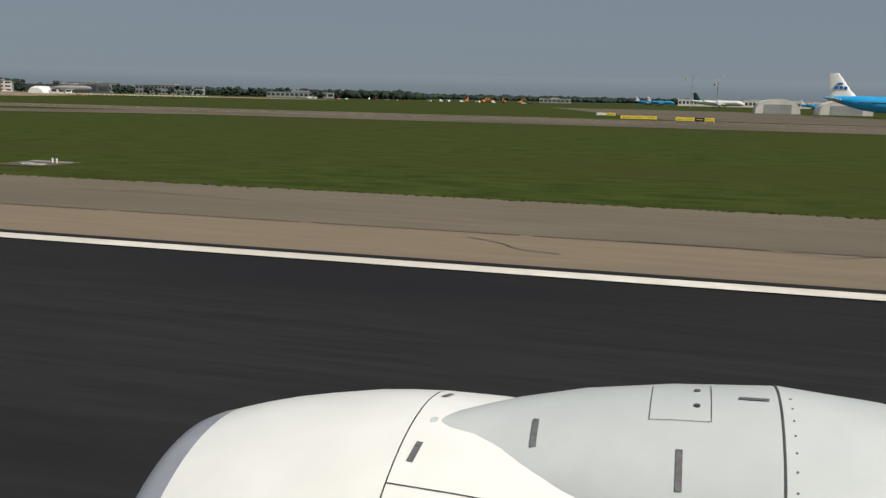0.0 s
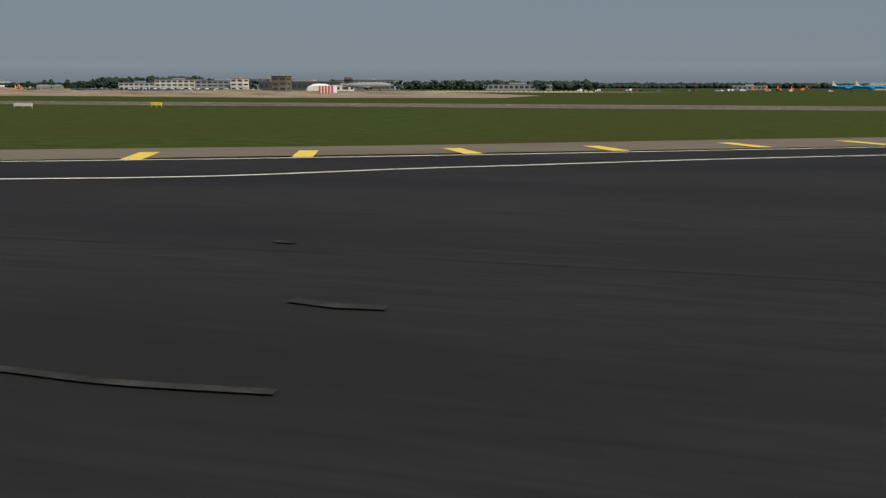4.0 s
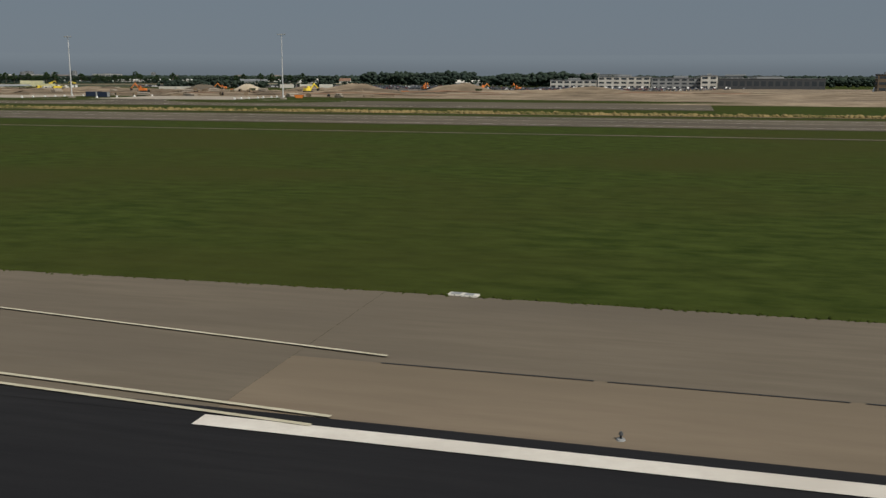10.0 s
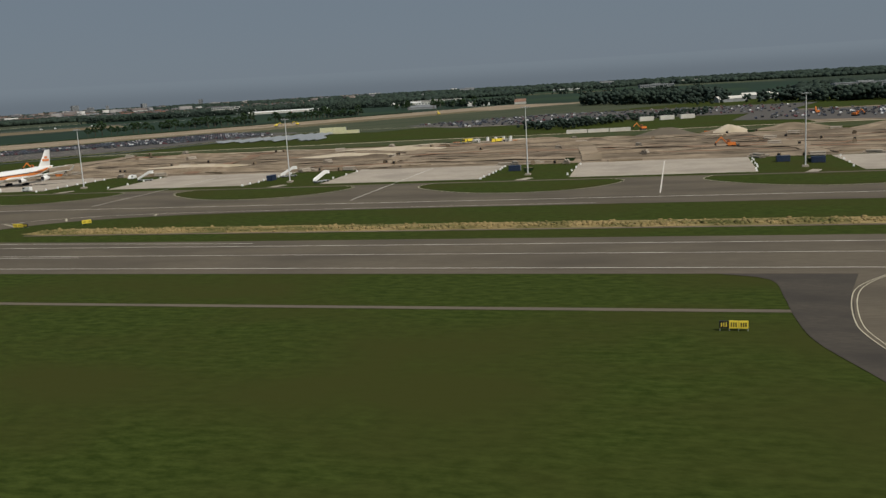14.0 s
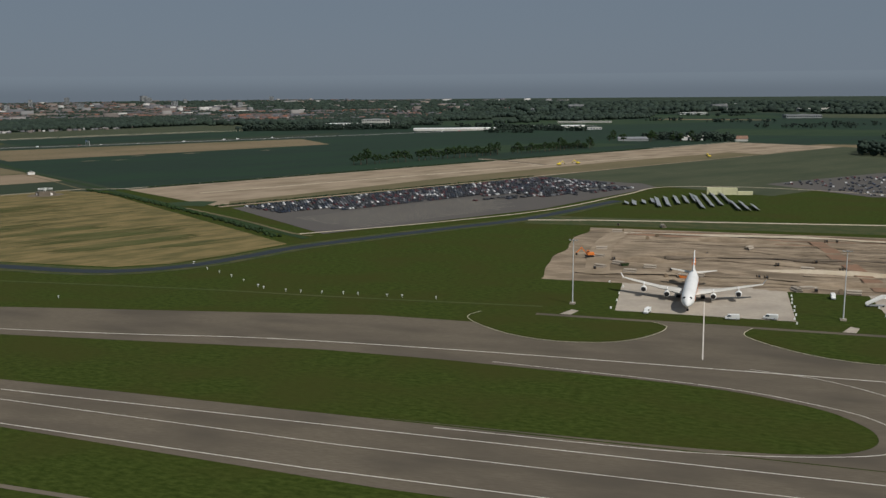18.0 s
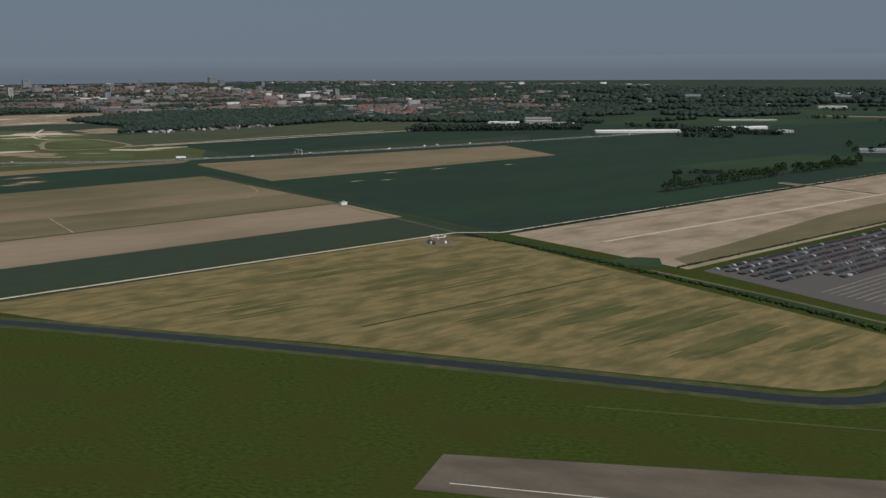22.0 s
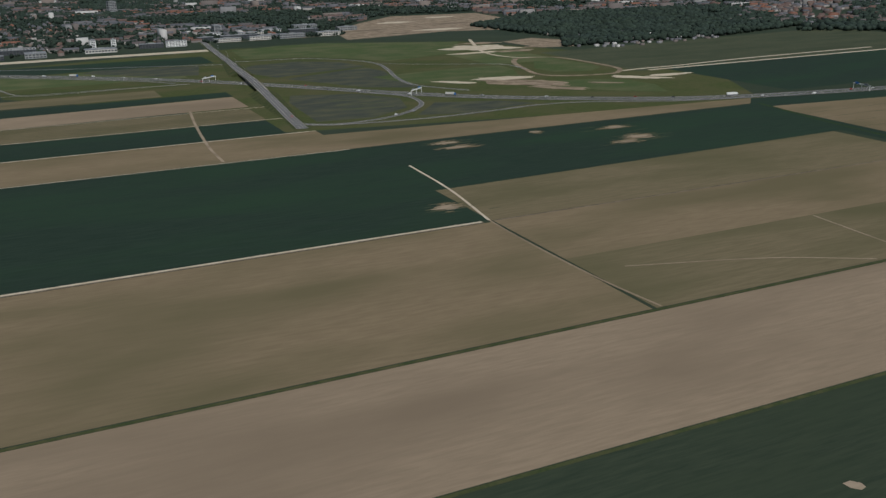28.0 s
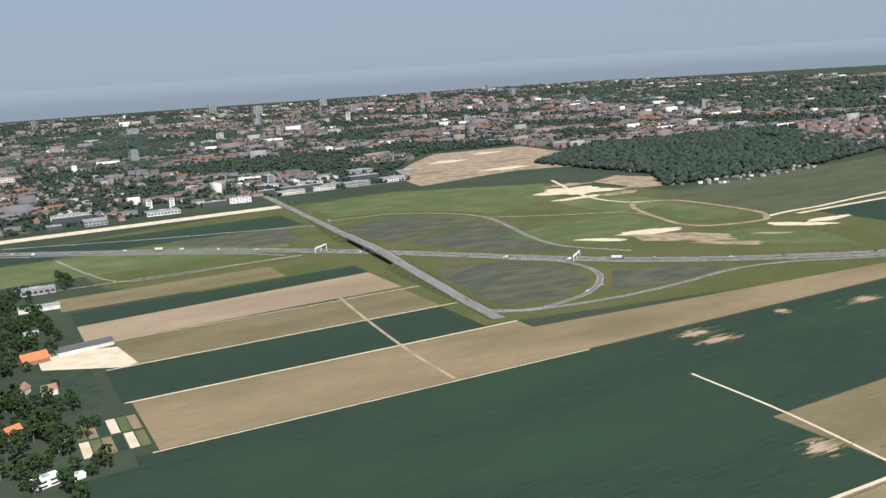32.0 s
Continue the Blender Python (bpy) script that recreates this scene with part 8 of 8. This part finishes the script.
Y, K = SIGNYELLOW, BLACK
taxi_sign(-877.4, 102.5, 0, 5.8, [Y, K, Y], False, 0.58)
taxi_sign(-1248, 128, 0, 4.0, [K, Y, Y])
taxi_sign(-1182.8, 121.5, 60, 4.2, [PAINT, PAINT, PAINT], True, 0.8)
t = thing("sign_frame", "white open frame at the back of a sign", "frame", -1048, 49.3, 0, 88)
for x in (-1.65, -0.55, 0.55, 1.65):
    part("post", Shape().box(x - 0.05, -0.05, 0, x + 0.05, 0.05, 1.15), PAINT, t)
for z in (0.35, 1.1):
    part("rail", Shape().box(-1.7, -0.05, z, 1.7, 0.05, z + 0.1), PAINT, t)
part("panel_back", Shape().box(-1.62, 0.06, 0.42, 1.62, 0.10, 1.1), GREYWALL, t)
taxi_sign(-875.4, 150, 0, 4.2, [OFFWHITE, OFFWHITE], True, 0.45)
taxi_sign(-221, 203, 0, 8, [Y, Y, Y], False, 0.7)
taxi_sign(-209, 196, 0, 8, [Y, Y, K, Y], False, 0.7)
taxi_sign(-232, 244, 0, 5, [PAINT, Y], False, 0.7)
taxi_sign(-610, 137, 0, 4, [OFFWHITE, OFFWHITE], True, 0.6)
taxi_sign(-592, 152, 0, 2.4, [Y, Y], False, 0.6)
taxi_sign(-767, 143, 20, 2.4, [Y, Y], False, 0.6)
taxi_sign(-861, 199, 0, 2.4, [Y], False, 0.6)
taxi_sign(-798, 214, 0, 6, [PAINT], True, 0.8)
taxi_sign(-791.2, 46.8, 38, 2.5, [OFFWHITE, OFFWHITE, OFFWHITE], True, 0.65)
taxi_sign(-1169, 147.5, 0, 0.8, [Y], False, 0.55)
taxi_sign(-1131, 138, 0, 0.8, [mat("orange_sign", (0.75, 0.38, 0.04), (0.8, 0.42, 0.06), 1, 0.5)], False, 0.6)
taxi_sign(-1460, 237, 0, 5.5, [Y, Y, K])
taxi_sign(-1440, 243, 60, 3, [Y, Y])
t = thing("distance_board", "yellow square distance board on the grass", "sign", -689, 36)
part("board", Shape().box(-0.6, -0.2, 0.2, 0.6, 0.2, 1.5), Y, t, bevel=0.03)
part("numeral_bar", Shape().box(-0.2, -0.22, 0.5, 0.2, -0.2, 1.2), K, t)
part("stand", Shape().box(-0.5, -0.1, 0, 0.5, 0.1, 0.25), STEEL, t)
t = thing("lamp_frame", "white tubular lamp frame standing in grass", "frame", -724.4, 32.5)
for a in (-0.25, 0.0, 0.25):
    part("tube", Shape().rod((a, 0, 0), (a, 0, 0.95), 0.035, 0.035, 6), PAINT, t)
part("top_tube", Shape().rod((-0.25, 0, 0.95), (0.25, 0, 1.0), 0.035, 0.035, 6), PAINT, t)
t = thing("airfield_sign", "yellow sign lettered W4 with an arrow", "sign", -870.8, 39.3, 0.0, 90)
part("casing", Shape().box(-1.08, -0.07, 0.12, 1.08, 0.06, 1.13), GREYWALL, t, bevel=0.02)
face = part("panel", Shape().box(-1.02, -0.084, 0.17, 1.02, -0.068, 1.08), SIGNYELLOW, t)
part("panel_back", Shape().box(-1.0, 0.061, 0.18, 1.0, 0.08, 1.07), DARKWALL, t)
letters = bpy.data.curves.new("lettering", "FONT")
letters.body, letters.size, letters.align_x, letters.align_y = "W4", 0.78 * U, "CENTER", "CENTER"
letters.materials.append(BLACK)
lt = new("lettering", letters)
lt.parent = face
lt.matrix_basis = Matrix.LocRotScale(Vector((-0.28, -0.090, 0.62)) * U, Euler((radians(90), 0, 0)), None)
part("arrow", Shape().add([(0.42, -0.089, 0.40), (0.48, -0.089, 0.34), (0.80, -0.089, 0.72), (0.74, -0.089, 0.78)], [(0, 1, 2, 3)]).add([(0.88, -0.089, 0.88), (0.62, -0.089, 0.84), (0.86, -0.089, 0.60)], [(0, 1, 2)]), BLACK, face)
for x in (-0.8, 0.8):
    part("leg", Shape().rod((x, 0, 0), (x, 0, 0.2), 0.05, 0.05, 6), STEEL, t)
pad = thing("cable_pit", "flush grey concrete slab with pale hatches in the grass edge", "cover", -865, 31.4, 0.02, group="cable pits along the runway")
part("slab", Shape().box(-1.5, -1.6, -0.02, 1.5, 1.6, 0.035), TAXI, pad, bevel=0.02)
for x0, y0, x1, y1 in ((-1.3, 0.9, 0.1, 1.3), (-0.9, -0.4, -0.2, 0.0), (0.5, 0.9, 1.3, 1.2)):
    part("hatch", Shape().box(x0, y0, 0.035, x1, y1, 0.07), GREYWALL, pad)
for x, y in ((0.9, 0.4), (0.5, 0.55)):
    part("marker_lamp", Shape().rod((x, y, 0.03), (x, y, 0.28), 0.04, 0.06, 8), PAINT, pad)
for x, y in ((-755, 30.6), (-415.4, 33.0), (-242.6, 35.2), (-598, 31.5)):
    copy_thing(pad, at(x, y, 0.02, random.Random(int(x)).uniform(-6, 6)))
lid = thing("drain_cover", "pale concrete drain cover in the grass edge", "cover", -242.3, 34.5, group="covers along the runway")
part("slab", Shape().box(-0.65, -0.27, 0, 0.65, 0.27, 0.08), OFFWHITE, lid, bevel=0.03)
part("hatch", Shape().box(-0.5, -0.16, 0.08, -0.1, 0.16, 0.1), GREYWALL, lid)
part("hatch", Shape().box(0.08, -0.16, 0.08, 0.45, 0.16, 0.1), GREYWALL, lid)
for x, y in ((-300, 34), (-330, 34), (-650, 31), (-675, 30.5), (-700, 31), (-928.3, 29.6), (-978.3, 29.2), (-954.7, 29.2), (-863.9, 37.5), (-448.1, 33.1), (-900, 31), (-1106.8, 63), (-1091.4, 56), (-1076.2, 49.3), (-1161.6, 91.4), (-1176.5, 100), (-1140.8, 80), (-1125.8, 72.6), (-1122.4, 71)):
    copy_thing(lid, at(x, y, 0.02, random.Random(int(x)).uniform(-8, 8)))
el = thing("edge_light", "small dark runway edge light", "light", -357.3 + 59 * 8, 15.2, group="lights along the runway")
part("base", Shape().rod((0, 0, 0.05), (0, 0, 0.09), 0.12, 0.10, 10), GREYWALL, el)
part("stem", Shape().rod((0, 0, 0.09), (0, 0, 0.19), 0.03, 0.03, 8), BLACK, el)
part("dome", Shape().rod((0, 0, 0.19), (0, 0, 0.27), 0.06, 0.035, 10), DARKWALL, el)
for k in range(1, 20):
    x = -357.3 + 59 * (8 - k)
    if not (-565 < x < -436 or -870 < x < -775) and x > -950:
        copy_thing(el, at(x, 15.2))
copy_thing(el, at(-444.9, 20.6))
for k in range(44):
    x = 0 - 26 * k
    copy_thing(el, at(x, 171.5 + 38 * (k % 2), 0))

# vehicles and works traffic along the far edge of the airfield
fr = random.Random(14)
for k in range(26):
    copy_thing(fr.choice(vans + cars), at(fr.uniform(-640, -330), fr.uniform(860, 980), 0.05, fr.uniform(0, 360)))
for k in range(5):
    copy_thing(ex1, at(-440 + 12 * k, 955 + fr.uniform(-20, 30), 0.05, fr.uniform(0, 360)))
for k in range(14):
    copy_thing(vans[0], at(-1050 + 10 * k + fr.uniform(-2, 2), 826 + fr.uniform(-2, 2), 0.05, 90 + fr.uniform(-6, 6)))


# ragged grass along the paved edges
def tufts(label, line, per_metre, seed):
    g = np.random.default_rng(seed)
    cs, rr = [], []
    for p, q in zip(line[:-1], line[1:]):
        p, q = Vector(p), Vector(q)
        d = (q - p).normalized()
        for k in range(int((q - p).length * per_metre)):
            c = p.lerp(q, g.random()) + Vector((-d.y, d.x)) * g.normal(0, 0.10)
            cs.append((c.x, c.y, 0.03))
            rr.append(g.uniform(0.03, 0.11))
    tagged(clumps("grass_tufts", cs, rr, GRASS, None, seed), label, "grass", kind="stuff")


tufts("ragged grass edge along the runway shoulder", [(-150, 29.05), (-441, 28.3), (-447, 27.2), (-449.5, 36), (-448.6, 45.6)], 8, 1)
tufts("ragged grass edge along the runway shoulder", [(-568, 29.05), (-775, 29.05)], 8, 2)
tufts("ragged grass edge along the runway shoulder", [(-863, 29.05), (-958, 29.05)], 8, 3)
tufts("ragged grass edge round the runway exit", [tuple(p) for p in SIDE], 6, 4)

g = np.random.default_rng(123)
n = 3600
px, py = g.uniform(-1446, -860, n), 228 + np.clip(g.normal(0, 2.2, n), -5, 5)
tagged(clumps("dry_tussocks", np.column_stack([px, py, np.full(n, 0.08)]), g.uniform(0.25, 0.75, n), DRYGRASS, None, 124), "dry yellow grass tussocks in a long band", "grass", kind="stuff")

# ---- engine of the airliner whose window the camera looks from, as it stands at the start ----
EX, EY, EZ = -208.89, -3.27, 1.575
eng = thing("aircraft_engine", "white jet engine nacelle with grey pylon fairing", "engine", EX, EY, 0)
def turned(x, q, n=96):
    return [(x * 0.98, q * 1.02 * math.cos(a), EZ + q * math.sin(a)) for a in np.linspace(0, 2 * math.pi, n + 1)[:-1]]
SKIN = mat("engine_paint", (0.79, 0.79, 0.77), (0.83, 0.83, 0.81), 0.25, 0.32, (0.74, 0.74, 0.715), 0.7)
LIP = mat("bare_lip_metal", (0.40, 0.41, 0.46), (0.48, 0.49, 0.54), 0.3, 0.38, (0.36, 0.37, 0.42), 0.5, 0, (1, 1), 0, 0.4)
FAIR = mat("grey_fairing_paint", (0.52, 0.55, 0.55), (0.57, 0.60, 0.60), 0.3, 0.33, (0.49, 0.52, 0.52), 0.9)
SEAM = mat("dark_panel_gap", (0.05, 0.05, 0.05), (0.09, 0.09, 0.085), 0.1, 0.8)
INLAY = mat("grey_vent_inlay", (0.09, 0.09, 0.095), (0.16, 0.16, 0.165), 0.03, 0.5)
COWL = [(-1.79, 0.932), (-1.68, 0.966), (-1.52, 1.008), (-1.35, 1.042), (-1.1, 1.084), (-0.95, 1.099), (-0.79, 1.109), (-0.5, 1.112), (-0.1, 1.098), (0.27, 1.07), (0.68, 1.043)]
part("inlet_lip", Shape().loft([turned(-1.60, 0.72), turned(-1.80, 0.75), turned(-1.92, 0.79), turned(-1.965, 0.83), turned(-1.94, 0.875), turned(-1.875, 0.905), turned(-1.79, 0.931)], caps=False), LIP, eng, "polished grey inlet lip", True)
part("inlet_cowl", Shape().loft([turned(x, q) for x, q in COWL[:7]], caps=False), SKIN, eng, "", True)
part("fan_cowl", Shape().loft([turned(-0.783, 1.1095)] + [turned(x, q) for x, q in COWL[7:]], caps=False), SKIN, eng, "", True)
part("reverser_cowl", Shape().loft([turned(0.687, 1.043), turned(0.9, 1.02), turned(1.6, 0.90), turned(2.2, 0.78)], caps=False), SKIN, eng, "", True)
part("inner_ring", Shape().loft([turned(-0.792, 1.100), turned(-0.780, 1.100)], caps=False), SEAM, eng, "dark gap between the cowls")
part("exhaust", Shape().loft([turned(2.2, 0.5), turned(2.9, 0.36), turned(3.2, 0.2)]), STEEL, eng, "", True)
def swell(x, w, h, up, yc=0.0):
    return [(x * 0.98, yc + w * math.cos(a), EZ + (up + h * math.sin(a)) * 0.99) for a in np.linspace(0, 2 * math.pi, 65)[:-1]]
FORE = [(-0.715, 0.03, 0.03, 1.085, -0.17), (-0.68, 0.12, 0.09, 1.02, -0.14), (-0.615, 0.22, 0.15, 0.975, -0.10), (-0.51, 0.32, 0.21, 0.93, -0.05), (-0.38, 0.425, 0.26, 0.90, 0), (-0.1, 0.515, 0.345, 0.88, 0), (0.27, 0.59, 0.43, 0.85, 0), (0.68, 0.63, 0.51, 0.805, 0)]
AFT = [(0.687, 0.633, 0.512, 0.805, 0), (1.1, 0.66, 0.52, 0.765, 0), (1.6, 0.66, 0.52, 0.68, 0), (2.4, 0.55, 0.44, 0.58, 0)]
part("pylon_fairing", Shape().loft([swell(*r) for r in FORE]), FAIR, eng, "smooth grey pylon fairing", True)
part("aft_fairing", Shape().loft([swell(*r) for r in AFT]), FAIR, eng, "", True)
part("fairing_gap", Shape().loft([swell(0.6805, 0.6345, 0.5135, 0.805), swell(0.6885, 0.6345, 0.5135, 0.805)], caps=False), SEAM, eng, "dark joint round the fairing")
def on_fairing(x, a, proud=0.003):
    """A point on the fairing's skin, a degrees above its side towards the cabin."""
    table = FORE[4:] + AFT[1:]
    w, h, up = (float(np.interp(x, [r[0] for r in table], [r[k] for r in table])) for k in (1, 2, 3))
    return Vector((x * 0.98, -(w + proud) * math.cos(radians(a)), EZ + (up + (h + proud) * math.sin(radians(a))) * 0.99))
def on_cowl(x, a, proud=0.003):
    q = float(np.interp(x, [r[0] for r in COWL], [r[1] for r in COWL])) + proud
    return Vector((x * 0.98, -q * 1.02 * math.cos(radians(a)), EZ + q * math.sin(radians(a))))
def strip(skin, x0, a0, x1, a1, width, proud=0.003, n=8):
    """A thin inlay on a curved skin, between two places given by way along and angle."""
    c = [skin(x0 + (x1 - x0) * u / n, a0 + (a1 - a0) * u / n, proud) for u in range(n + 1)]
    mid = Vector((c[0].x, 0, EZ + 0.5))
    vs = []
    for k, p in enumerate(c):
        along = (c[min(k + 1, n)] - c[max(k - 1, 0)]).normalized()
        side = along.cross((p - mid).normalized()).normalized() * width / 2
        vs += [p - side, p + side]
    return Shape().add(vs, [(2 * k, 2 * k + 1, 2 * k + 3, 2 * k + 2) for k in range(n)])
for x0, a0, x1, a1 in ((-0.262, 67, -0.25, 45), (0.312, 50, 0.317, 31), (0.53, 84, 0.645, 83)):
    part("vent_slot", strip(on_fairing, x0, a0, x1, a1, 0.024, 0.004), INLAY, eng, "recessed grey vent slot")
for x0, a0, x1, a1 in ((-0.715, 99, -0.735, 95), (-0.712, 72.5, -0.722, 66.5)):
    part("latch", strip(on_cowl, x0, a0, x1, a1, 0.028, 0.004), INLAY, eng, "flush grey latch")
hatch = [(0.19, 100), (0.19, 66), (0.425, 66), (0.425, 100)]
low_hatch = [(0.50, 10), (0.52, 31), (0.665, 27)]
for ring_pts in (hatch, low_hatch):
    for (x0, a0), (x1, a1) in zip(ring_pts[:-1], ring_pts[1:]):
        part("hatch_seam", strip(on_fairing, x0, a0, x1, a1, 0.0028), SEAM, eng)
part("cowl_seam", strip(on_cowl, -0.783, 60.5, 0.6, 58, 0.006, n=20), SEAM, eng)
for x, a in ((0.37, 92), (0.37, 77)):
    p = on_fairing(x, a)
    part("rivet_plug", Shape().rod(p - Vector((0, 0, 0.02)), p + Vector((0, -0.002, 0.002)), 0.013, 0.013, 10), SEAM, eng)
for k in range(9):
    p = on_fairing(0.725, 86 - 8 * k, 0.0)
    part("rivet", Shape().rod(p, p + Vector((0, -0.003, 0.003)), 0.005, 0.005, 6), INLAY, eng)
